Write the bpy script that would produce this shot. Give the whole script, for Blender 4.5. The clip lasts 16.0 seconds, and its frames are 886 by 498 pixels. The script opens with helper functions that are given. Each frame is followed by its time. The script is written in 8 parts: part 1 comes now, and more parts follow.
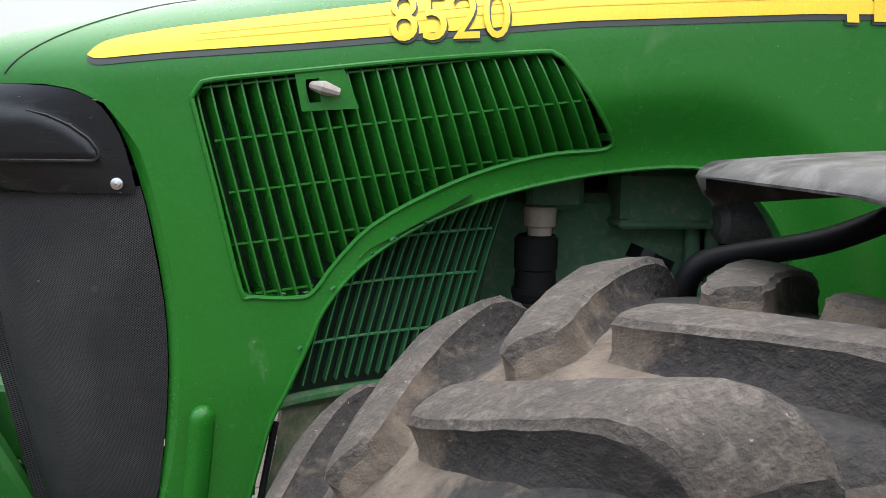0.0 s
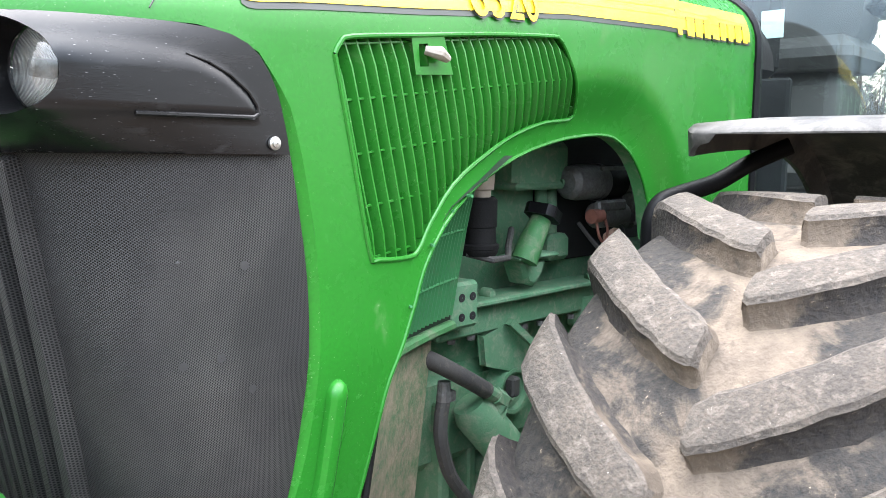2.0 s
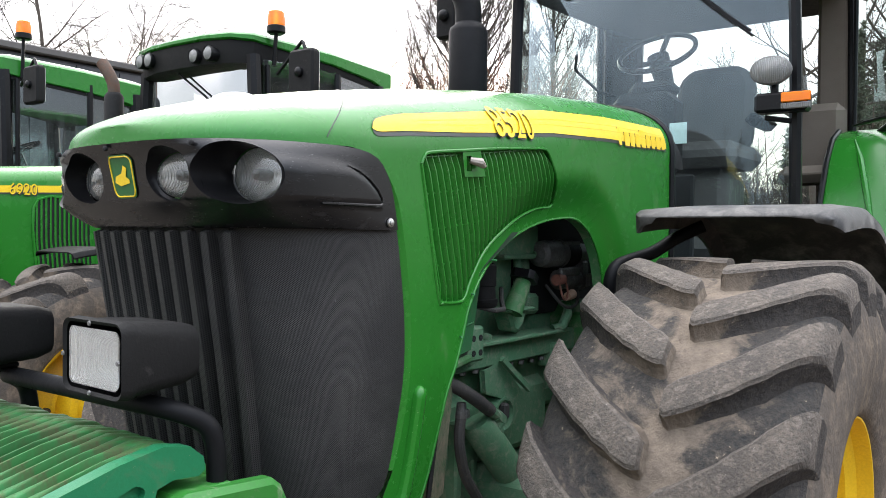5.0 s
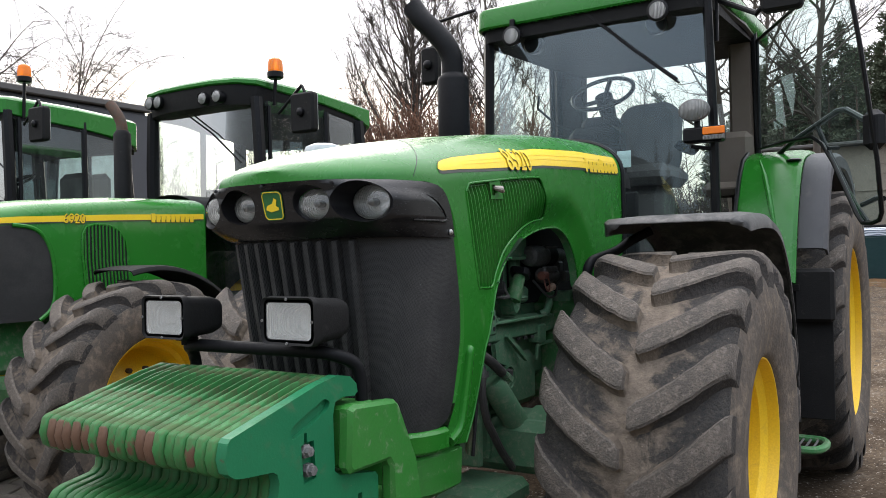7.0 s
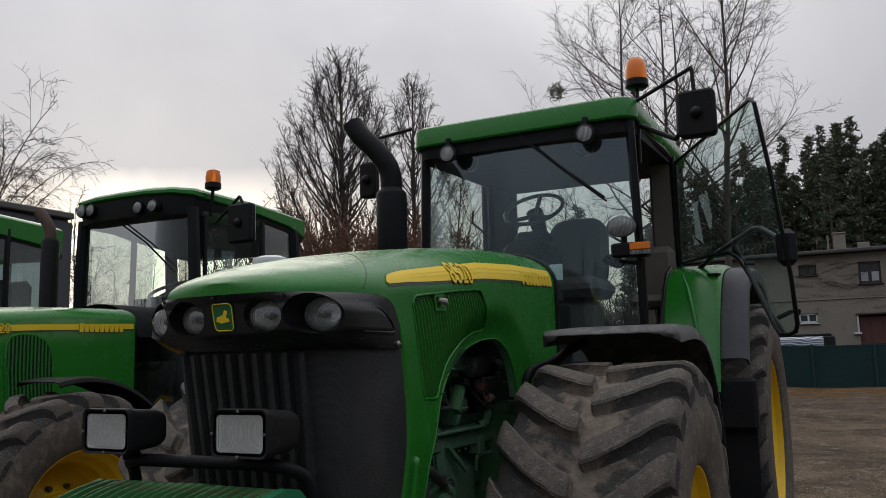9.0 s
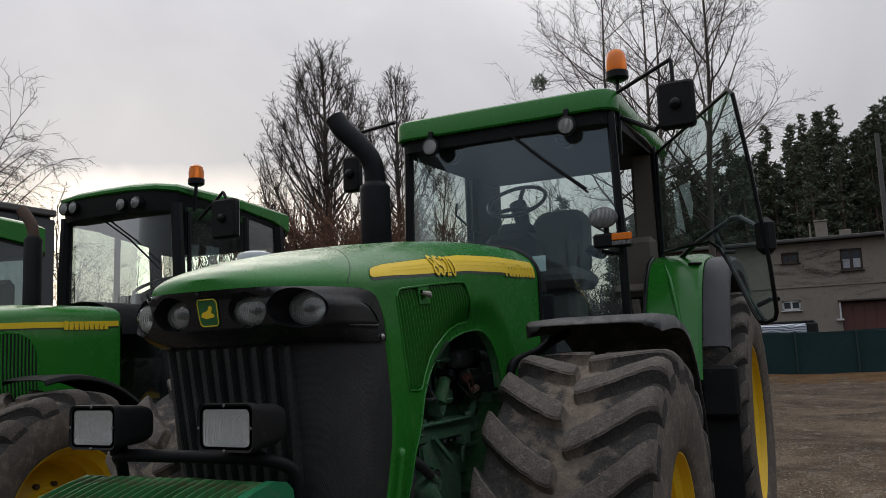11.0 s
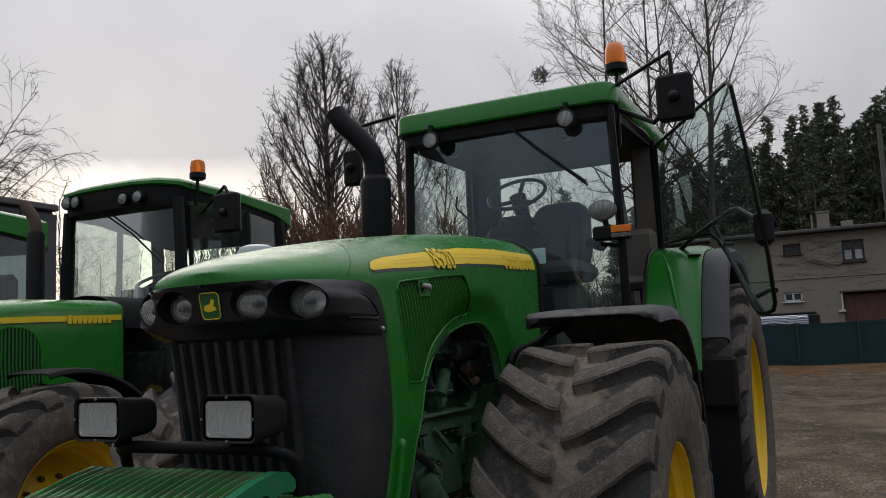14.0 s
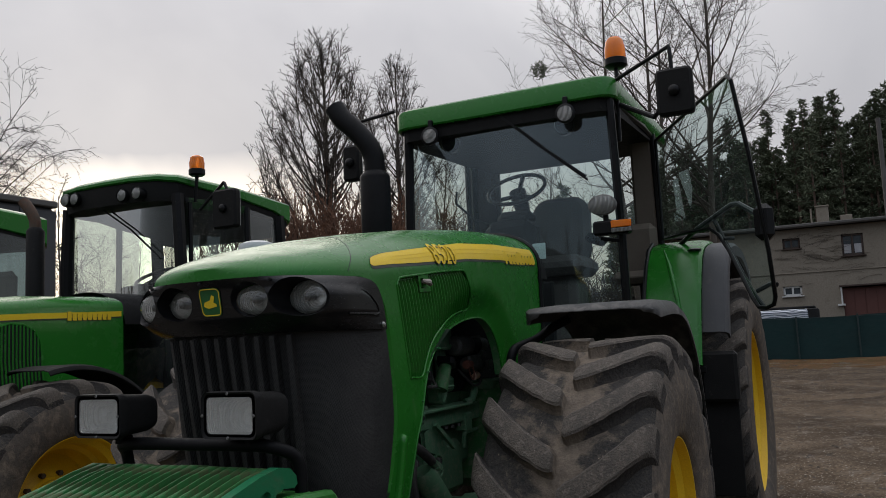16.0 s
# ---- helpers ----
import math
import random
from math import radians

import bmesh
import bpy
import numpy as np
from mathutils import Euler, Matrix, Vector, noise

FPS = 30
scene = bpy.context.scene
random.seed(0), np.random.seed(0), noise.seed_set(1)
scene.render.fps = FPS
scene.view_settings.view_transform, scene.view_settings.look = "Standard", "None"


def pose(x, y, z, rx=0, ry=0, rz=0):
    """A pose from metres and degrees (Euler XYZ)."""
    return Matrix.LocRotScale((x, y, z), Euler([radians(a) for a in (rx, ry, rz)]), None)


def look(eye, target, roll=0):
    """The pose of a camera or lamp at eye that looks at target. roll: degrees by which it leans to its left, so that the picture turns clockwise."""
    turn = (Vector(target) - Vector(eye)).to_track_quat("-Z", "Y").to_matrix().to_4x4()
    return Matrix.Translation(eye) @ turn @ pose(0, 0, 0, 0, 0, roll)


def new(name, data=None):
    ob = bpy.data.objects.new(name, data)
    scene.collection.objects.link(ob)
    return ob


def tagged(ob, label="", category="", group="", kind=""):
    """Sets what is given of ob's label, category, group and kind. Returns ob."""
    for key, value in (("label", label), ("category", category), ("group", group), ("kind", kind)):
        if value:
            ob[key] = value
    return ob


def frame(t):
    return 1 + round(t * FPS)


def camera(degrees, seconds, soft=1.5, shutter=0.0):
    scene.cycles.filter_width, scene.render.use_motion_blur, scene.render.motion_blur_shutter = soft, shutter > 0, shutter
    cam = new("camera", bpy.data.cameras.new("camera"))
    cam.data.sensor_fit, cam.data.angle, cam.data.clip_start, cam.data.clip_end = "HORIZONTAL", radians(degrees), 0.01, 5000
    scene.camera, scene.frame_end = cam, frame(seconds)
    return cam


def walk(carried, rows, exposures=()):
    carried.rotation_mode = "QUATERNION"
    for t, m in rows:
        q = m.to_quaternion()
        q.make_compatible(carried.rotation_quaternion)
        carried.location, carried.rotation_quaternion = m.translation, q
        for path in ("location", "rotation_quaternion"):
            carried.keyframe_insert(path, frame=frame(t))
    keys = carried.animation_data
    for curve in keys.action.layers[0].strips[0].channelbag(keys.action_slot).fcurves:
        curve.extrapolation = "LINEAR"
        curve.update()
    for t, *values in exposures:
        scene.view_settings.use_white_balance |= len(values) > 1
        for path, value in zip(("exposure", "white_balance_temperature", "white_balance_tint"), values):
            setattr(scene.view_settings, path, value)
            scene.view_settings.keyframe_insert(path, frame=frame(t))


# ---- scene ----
# ------------------------------------------------------------- camera and walk
cam = camera(56.3, 16.0, soft=0.85)
PATH = [
    (0, (-0.319, -1.877, 1.711), (-0.126, 0.094, 1.434), 0.8),
    (0.5, (-0.683, -1.799, 1.676), (-0.214, 0.114, 1.328), 0.7),
    (1, (-1.005, -1.654, 1.639), (-0.2, 0.135, 1.25), 1.3),
    (1.5, (-1.336, -1.54, 1.607), (-0.056, -0.039, 1.278), 0.1),
    (2, (-1.497, -1.478, 1.605), (-0.054, -0.113, 1.374), 0.5),
    (2.5, (-1.542, -1.447, 1.599), (-0.061, -0.124, 1.369), 1.0),
    (3, (-1.563, -1.444, 1.616), (-0.065, -0.126, 1.474), 1.4),
    (5.5, (-2.502, -1.796, 1.56), (-0.874, -0.634, 1.521), -0.1),
    (6, (-2.774, -1.942, 1.516), (-1.125, -0.814, 1.439), -0.5),
    (6.5, (-2.979, -1.976, 1.508), (-1.313, -0.877, 1.377), -0.5),
    (7, (-3.183, -1.882, 1.541), (-1.483, -0.829, 1.554), -1.3),
    (7.5, (-3.271, -1.835, 1.55), (-1.539, -0.849, 1.723), -1.0),
    (8, (-3.297, -1.842, 1.557), (-1.547, -0.908, 1.814), -0.9),
    (8.5, (-3.304, -1.854, 1.555), (-1.541, -0.949, 1.829), -1.1),
    (9, (-3.298, -1.855, 1.548), (-1.523, -0.975, 1.819), -1.4),
    (9.5, (-3.298, -1.855, 1.546), (-1.51, -1.0, 1.814), -1.7),
    (12, (-3.335, -1.891, 1.546), (-1.541, -1.041, 1.79), -2.5),
    (12.5, (-3.335, -1.89, 1.544), (-1.537, -1.049, 1.784), -2.6),
    (13, (-3.334, -1.892, 1.544), (-1.532, -1.057, 1.78), -2.6),
    (13.5, (-3.337, -1.895, 1.542), (-1.532, -1.066, 1.777), -2.6),
    (14, (-3.344, -1.899, 1.542), (-1.552, -1.043, 1.777), -2.5),
    (14.5, (-3.342, -1.902, 1.545), (-1.554, -1.037, 1.777), -2.6),
    (15, (-3.338, -1.902, 1.544), (-1.546, -1.044, 1.77), -2.7),
    (15.5, (-3.341, -1.902, 1.543), (-1.547, -1.047, 1.767), -2.7),
    (16, (-3.341, -1.894, 1.543), (-1.547, -1.038, 1.767), -2.7),
]
EXPOSURES = [(0.0, 1.5), (0.5, 2.25), (1.0, 2.8), (2.0, 3.0), (3.0, 2.88), (5.5, 1.5), (6.0, 1.4), (6.5, 1.65), (7.0, 1.15), (7.5, 0.1), (8.0, -0.36), (9.0, -0.34), (12.0, -0.32), (16.0, -0.35)]

walk(cam, [(t, look(eye, target, roll)) for t, eye, target, roll in PATH], EXPOSURES)

# ------------------------------------------------------------- world, sun
SUN_AZ, SUN_EL = 46.0, 14.0          # degrees from +x towards +y, and above the horizon

world = bpy.data.worlds.new("overcast_sky")
scene.world = world
world.use_nodes = True
wt = world.node_tree
wt.nodes.clear()
w_out = wt.nodes.new("ShaderNodeOutputWorld")
w_bg = wt.nodes.new("ShaderNodeBackground")
w_sky = wt.nodes.new("ShaderNodeTexSky")
w_sky.sky_type = "NISHITA"
w_sky.sun_disc = False
w_sky.sun_elevation = radians(SUN_EL)
w_sky.sun_rotation = radians(90 - SUN_AZ)
w_sky.air_density, w_sky.dust_density, w_sky.ozone_density = 1.0, 1.6, 1.0
w_gain = wt.nodes.new("ShaderNodeVectorMath")
w_gain.operation = "SCALE"
w_gain.inputs["Scale"].default_value = 0.06
w_noise = wt.nodes.new("ShaderNodeTexNoise")
w_noise.inputs["Scale"].default_value = 2.3
w_noise.inputs["Detail"].default_value = 5.0
w_noise.inputs["Distortion"].default_value = 0.6
w_ramp = wt.nodes.new("ShaderNodeValToRGB")
w_ramp.color_ramp.elements[0].position, w_ramp.color_ramp.elements[0].color = 0.36, (0.54, 0.54, 0.58, 1)
w_ramp.color_ramp.elements[1].position, w_ramp.color_ramp.elements[1].color = 0.70, (0.74, 0.73, 0.755, 1)
w_mix = wt.nodes.new("ShaderNodeMix")
w_mix.data_type = "RGBA"
w_mix.inputs["Factor"].default_value = 0.90
wt.links.new(w_sky.outputs["Color"], w_gain.inputs[0])
w_pale = wt.nodes.new("ShaderNodeHueSaturation")
w_pale.inputs["Saturation"].default_value = 0.55
wt.links.new(w_gain.outputs["Vector"], w_pale.inputs["Color"])
wt.links.new(w_pale.outputs["Color"], w_mix.inputs["A"])
wt.links.new(w_noise.outputs["Fac"], w_ramp.inputs["Fac"])
# the cloud sheet thins out towards the horizon
w_low = wt.nodes.new("ShaderNodeTexCoord")
w_lsep = wt.nodes.new("ShaderNodeSeparateXYZ")
w_ladd = wt.nodes.new("ShaderNodeMath")
w_ladd.operation = "MULTIPLY_ADD"
w_ladd.inputs[1].default_value = 0.22
w_cover = wt.nodes.new("ShaderNodeMapRange")
w_cover.inputs["From Min"].default_value, w_cover.inputs["From Max"].default_value = 0.27, 0.34
w_cover.inputs["To Min"].default_value, w_cover.inputs["To Max"].default_value = 0.30, 0.92
wt.links.new(w_low.outputs["Generated"], w_lsep.inputs[0])
wt.links.new(w_noise.outputs["Fac"], w_ladd.inputs[0])
wt.links.new(w_lsep.outputs["Z"], w_ladd.inputs[2])
wt.links.new(w_ladd.outputs[0], w_cover.inputs["Value"])
wt.links.new(w_cover.outputs["Result"], w_mix.inputs["Factor"])
# bluer cloud on the side away from the low sun
w_dir = wt.nodes.new("ShaderNodeVectorMath")
w_dir.operation = "DOT_PRODUCT"
w_dir.inputs[1].default_value = (math.cos(radians(SUN_AZ)), math.sin(radians(SUN_AZ)), 0)
w_away = wt.nodes.new("ShaderNodeMapRange")
w_away.inputs["From Min"].default_value, w_away.inputs["From Max"].default_value = 0.1, -0.8
w_blue = wt.nodes.new("ShaderNodeMix")
w_blue.data_type, w_blue.blend_type = "RGBA", "MULTIPLY"
w_blue.inputs["B"].default_value = (0.78, 0.88, 1.0, 1)
wt.links.new(w_low.outputs["Generated"], w_dir.inputs[0])
wt.links.new(w_dir.outputs["Value"], w_away.inputs["Value"])
wt.links.new(w_away.outputs["Result"], w_blue.inputs["Factor"])
wt.links.new(w_ramp.outputs["Color"], w_mix.inputs["B"])
wt.links.new(w_mix.outputs["Result"], w_blue.inputs["A"])
# an overcast sky is brighter overhead than near the horizon
w_tc = wt.nodes.new("ShaderNodeTexCoord")
w_sep = wt.nodes.new("ShaderNodeSeparateXYZ")
wt.links.new(w_tc.outputs["Generated"], w_sep.inputs[0])
w_lift = wt.nodes.new("ShaderNodeMapRange")
w_lift.inputs["From Min"].default_value, w_lift.inputs["From Max"].default_value = 0.0, 1.0
w_lift.inputs["To Min"].default_value, w_lift.inputs["To Max"].default_value = 0.92, 3.6
w_sq = wt.nodes.new("ShaderNodeMath")
w_sq.operation = "POWER"
w_sq.inputs[1].default_value = 1.8
w_sq.use_clamp = True
wt.links.new(w_sep.outputs["Z"], w_sq.inputs[0])
wt.links.new(w_sq.outputs[0], w_lift.inputs["Value"])
w_mul = wt.nodes.new("ShaderNodeVectorMath")
w_mul.operation = "SCALE"
wt.links.new(w_blue.outputs["Result"], w_mul.inputs[0])
wt.links.new(w_lift.outputs["Result"], w_mul.inputs["Scale"])
wt.links.new(w_mul.outputs["Vector"], w_bg.inputs["Color"])
w_bg.inputs["Strength"].default_value = 1.0
wt.links.new(w_bg.outputs["Background"], w_out.inputs["Surface"])

sun = new("sun", bpy.data.lights.new("sun", "SUN"))
sun.data.energy, sun.data.angle, sun.data.color = 0.5, radians(32), (1.0, 0.93, 0.82)
sun.matrix_world = look((40 * math.cos(radians(SUN_AZ)), 40 * math.sin(radians(SUN_AZ)), 18), (0, 0, 0))


# ------------------------------------------------------------- materials
def nodes(name):
    m = bpy.data.materials.new(name)
    m.use_nodes = True
    return m, m.node_tree, m.node_tree.nodes["Principled BSDF"]


def add(nt, kind, **inputs):
    n = nt.nodes.new(kind)
    for k, v in inputs.items():
        n.inputs[k.replace("_", " ")].default_value = v
    return n


def ramp(nt, fac, p0, p1, c0=(0, 0, 0, 1), c1=(1, 1, 1, 1)):
    r = nt.nodes.new("ShaderNodeValToRGB")
    e = r.color_ramp.elements
    e[0].position, e[0].color, e[1].position, e[1].color = p0, c0, p1, c1
    nt.links.new(fac, r.inputs["Fac"])
    return r.outputs["Color"]


def blend(nt, fac, a, b, mode="MIX"):
    m = nt.nodes.new("ShaderNodeMix")
    m.data_type, m.blend_type = "RGBA", mode
    for sock, v in (("Factor", fac), ("A", a), ("B", b)):
        if hasattr(v, "links"):
            nt.links.new(v, m.inputs[sock])
        else:
            m.inputs[sock].default_value = v if sock == "Factor" else (*v, 1) if len(v) == 3 else v
    return m.outputs["Result"]


def surf(name, col, col2=None, rough=0.5, rough2=None, metal=0.0, grain=60.0, patch=3.0, dirt=None, dirt_amount=0.0,
         bump=0.1, bump_scale=None, gloss_layer=0.0, spread=0.0, stretch=None, specks=None, spec_amount=0.0, spec=0.4, crisp=None):
    """A worn surface: a base of two tones in patches, fine grain, dirt with a shape of its own, and fine relief."""
    m, nt, bs = nodes(name)
    tc = nt.nodes.new("ShaderNodeTexCoord")
    vec = tc.outputs["Object"]
    if stretch:
        mp = nt.nodes.new("ShaderNodeMapping")
        mp.inputs["Scale"].default_value = stretch
        nt.links.new(vec, mp.inputs["Vector"])
        vec = mp.outputs["Vector"]
    big = add(nt, "ShaderNodeTexNoise", Scale=patch, Detail=5.0, Roughness=0.6)
    fine = add(nt, "ShaderNodeTexNoise", Scale=grain, Detail=4.0, Roughness=0.65)
    mid = add(nt, "ShaderNodeTexNoise", Scale=patch * 4.3, Detail=7.0, Roughness=0.7, Distortion=0.4)
    for n in (big, fine, mid):
        nt.links.new(vec, n.inputs["Vector"])
    col2 = col2 or tuple(c * 0.72 for c in col)
    c = blend(nt, ramp(nt, big.outputs["Fac"], 0.35, 0.68), col, col2)
    c = blend(nt, ramp(nt, fine.outputs["Fac"], 0.35, 0.75), c, tuple(0.86 * x for x in col2))
    rr = ramp(nt, mid.outputs["Fac"], 0.3, 0.7, (rough,) * 3 + (1,), ((rough2 if rough2 is not None else min(1, rough + 0.15)),) * 3 + (1,))
    if dirt:
        d = ramp(nt, mid.outputs["Fac"], 0.62 - 0.4 * dirt_amount, 0.86 - 0.3 * dirt_amount)
        if crisp:
            d = ramp(nt, mid.outputs["Fac"], crisp, crisp + 0.035)
        c = blend(nt, d, c, dirt)
        rr = blend(nt, d, rr, (0.9, 0.9, 0.9))
    if specks:
        v = add(nt, "ShaderNodeTexNoise", Scale=grain * 1.4, Detail=2.0, Roughness=0.5)
        nt.links.new(vec, v.inputs["Vector"])
        c = blend(nt, ramp(nt, v.outputs["Fac"], 0.74 - spec_amount, 0.79 - spec_amount), c, specks)
    if spread:
        info = nt.nodes.new("ShaderNodeObjectInfo")
        c = blend(nt, info.outputs["Random"], c, blend(nt, 1.0, c, (1 - spread,) * 3, "MULTIPLY"))
    nt.links.new(c, bs.inputs["Base Color"])
    nt.links.new(rr, bs.inputs["Roughness"])
    bs.inputs["Metallic"].default_value = metal
    bs.inputs["Specular IOR Level"].default_value = spec
    bs.inputs["Coat Weight"].default_value = gloss_layer
    bs.inputs["Coat Roughness"].default_value = 0.12
    if bump:
        b = add(nt, "ShaderNodeBump", Strength=bump, Distance=0.01)
        f2 = add(nt, "ShaderNodeTexNoise", Scale=bump_scale or grain, Detail=6.0, Roughness=0.6)
        nt.links.new(vec, f2.inputs["Vector"])
        nt.links.new(f2.outputs["Fac"], b.inputs["Height"])
        nt.links.new(b.outputs["Normal"], bs.inputs["Normal"])
    return m


DUST = (0.30, 0.26, 0.20)
M_GREEN = surf("green_paint", (0.015, 0.154, 0.014), (0.017, 0.138, 0.015), 0.20, 0.33, patch=1.4, grain=180, dirt=(0.10, 0.19, 0.07), dirt_amount=0.0, bump=0.012, spec=0.32, specks=(0.17, 0.26, 0.13), spec_amount=0.035)
M_GREEN_DUSTY = surf("dusty_green_paint", (0.016, 0.15, 0.03), (0.05, 0.15, 0.055), 0.5, 0.8, patch=6, grain=120, dirt=(0.20, 0.21, 0.15), dirt_amount=0.35, bump=0.12)
M_ENGINE = surf("dusty_engine_green", (0.045, 0.165, 0.075), (0.10, 0.20, 0.115), 0.6, 0.85, patch=7, grain=90, dirt=(0.23, 0.25, 0.18), dirt_amount=0.32, bump=0.2)
M_WEIGHT = surf("weight_green", (0.014, 0.128, 0.032), (0.028, 0.135, 0.034), 0.42, 0.62, patch=5, grain=110, dirt=(0.074, 0.058, 0.030), dirt_amount=0.42, bump=0.16, spread=0.25, specks=(0.13, 0.07, 0.035), spec_amount=0.0, stretch=(1.0, 1.0, 0.45), spec=0.22)
M_WEIGHT_SIDE = surf("weight_side_green", (0.008, 0.125, 0.052), (0.012, 0.140, 0.055), 0.34, 0.52, patch=3, grain=120, dirt=(0.06, 0.115, 0.055), dirt_amount=0.12, bump=0.08, specks=(0.12, 0.15, 0.08), spec_amount=0.02, spec=0.3)


def worn_noses(m, cut=-1.728):
    """Rust where the weights' front ends have lost their paint; some have lost more than others."""
    nt = m.node_tree
    bs = nt.nodes["Principled BSDF"]
    old = bs.inputs["Base Color"].links[0].from_socket
    tc = nt.nodes.new("ShaderNodeTexCoord")
    sep = nt.nodes.new("ShaderNodeSeparateXYZ")
    nt.links.new(tc.outputs["Object"], sep.inputs[0])
    info = nt.nodes.new("ShaderNodeObjectInfo")
    nz = add(nt, "ShaderNodeTexNoise", Scale=22.0, Detail=6.0, Roughness=0.7)
    nt.links.new(tc.outputs["Object"], nz.inputs["Vector"])
    at = nt.nodes.new("ShaderNodeMapRange")
    at.inputs["From Min"].default_value, at.inputs["From Max"].default_value = cut, cut - 0.03
    nt.links.new(sep.outputs["X"], at.inputs["Value"])
    tot = nt.nodes.new("ShaderNodeMath")
    nt.links.new(nz.outputs["Fac"], tot.inputs[0])
    nt.links.new(info.outputs["Random"], tot.inputs[1])
    mul = nt.nodes.new("ShaderNodeMath")
    mul.operation = "MULTIPLY"
    nt.links.new(tot.outputs[0], mul.inputs[0])
    nt.links.new(at.outputs["Result"], mul.inputs[1])
    nt.links.new(blend(nt, ramp(nt, mul.outputs[0], 0.92, 1.22), old, (0.085, 0.045, 0.026)), bs.inputs["Base Color"])


worn_noses(M_WEIGHT)
worn_noses(M_WEIGHT_SIDE, -1.742)
M_BRACKET = surf("bracket_green", (0.016, 0.155, 0.016), (0.03, 0.155, 0.026), 0.4, 0.6, patch=6, grain=100, dirt=(0.2, 0.24, 0.15), dirt_amount=0.16, bump=0.06)
M_RUST = surf("rusty_edge", (0.10, 0.045, 0.025), (0.06, 0.05, 0.04), 0.8, 0.95, patch=12, grain=140, bump=0.4)
M_BLACK = surf("black_plastic", (0.0042, 0.0042, 0.0047), (0.0065, 0.0065, 0.007), 0.26, 0.42, patch=5, grain=220, dirt=(0.035, 0.034, 0.033), dirt_amount=0.03, bump=0.05, specks=(0.16, 0.16, 0.16), spec_amount=0.0, spec=0.16)
M_FASCIA = surf("fascia_plastic", (0.0048, 0.0048, 0.0053), (0.008, 0.008, 0.0085), 0.16, 0.32, patch=4, grain=170, dirt=(0.04, 0.039, 0.038), dirt_amount=0.03, bump=0.03, stretch=(0.55, 0.55, 2.6), specks=(0.22, 0.22, 0.22), spec_amount=0.02, spec=0.34)
M_INNER = surf("inner_screen_green", (0.028, 0.185, 0.055), (0.05, 0.19, 0.075), 0.45, 0.65, patch=6, grain=110, dirt=(0.14, 0.16, 0.10), dirt_amount=0.16, bump=0.1)
# near-black green, the shade between the louvres put into the colour
M_VENT_SHADE = surf("vent_shade", (0.005, 0.022, 0.008), (0.004, 0.015, 0.006), 0.8, 0.9, bump=0.05)
# shade between the inner screen's slats, painted as a near-black green
M_SLAT_SHADE = surf("screen_shadow", (0.006, 0.016, 0.008), (0.010, 0.022, 0.011), 0.6, 0.8, patch=6, bump=0.1)
M_CAP = surf("pale_plastic_cap", (0.50, 0.52, 0.53), (0.40, 0.42, 0.43), 0.35, 0.5, bump=0.03)
M_DOT = surf("faint_worn_dot", (0.030, 0.030, 0.030), (0.022, 0.022, 0.022), 0.6, 0.7, bump=0.0)
M_FENDER_TOP = surf("dusty_fender_plastic", (0.014, 0.014, 0.0145), (0.035, 0.034, 0.032), 0.40, 0.62, patch=3, grain=150, dirt=(0.16, 0.152, 0.14), dirt_amount=0.42, bump=0.12)
M_BLACK_MATT = surf("black_matt_plastic", (0.006, 0.006, 0.0062), (0.010, 0.0098, 0.0095), 0.55, 0.75, patch=6, grain=160, dirt=(0.045, 0.042, 0.039), dirt_amount=0.06, bump=0.15, spec=0.14)
M_STEEL_BLACK = surf("black_steel", (0.0032, 0.0033, 0.0038), (0.006, 0.0062, 0.0068), 0.42, 0.65, patch=9, grain=140, bump=0.06, spec=0.12)
# black for unlit depth behind openings, also for some plain black parts
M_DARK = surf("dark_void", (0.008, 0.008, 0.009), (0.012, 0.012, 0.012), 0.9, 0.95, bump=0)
M_RUBBER = surf("tyre_rubber", (0.058, 0.051, 0.045), (0.092, 0.075, 0.060), 0.75, 0.9, patch=4, grain=110, dirt=(0.19, 0.148, 0.108), dirt_amount=0.36, bump=0.5, bump_scale=55, spec=0.2)
M_LUG = surf("worn_lug_rubber", (0.126, 0.103, 0.081), (0.056, 0.048, 0.041), 0.8, 0.92, patch=9, grain=110, dirt=(0.20, 0.17, 0.14), dirt_amount=0.24, bump=0.75, bump_scale=130, specks=(0.30, 0.27, 0.23), spec_amount=0.015, spread=0.12)


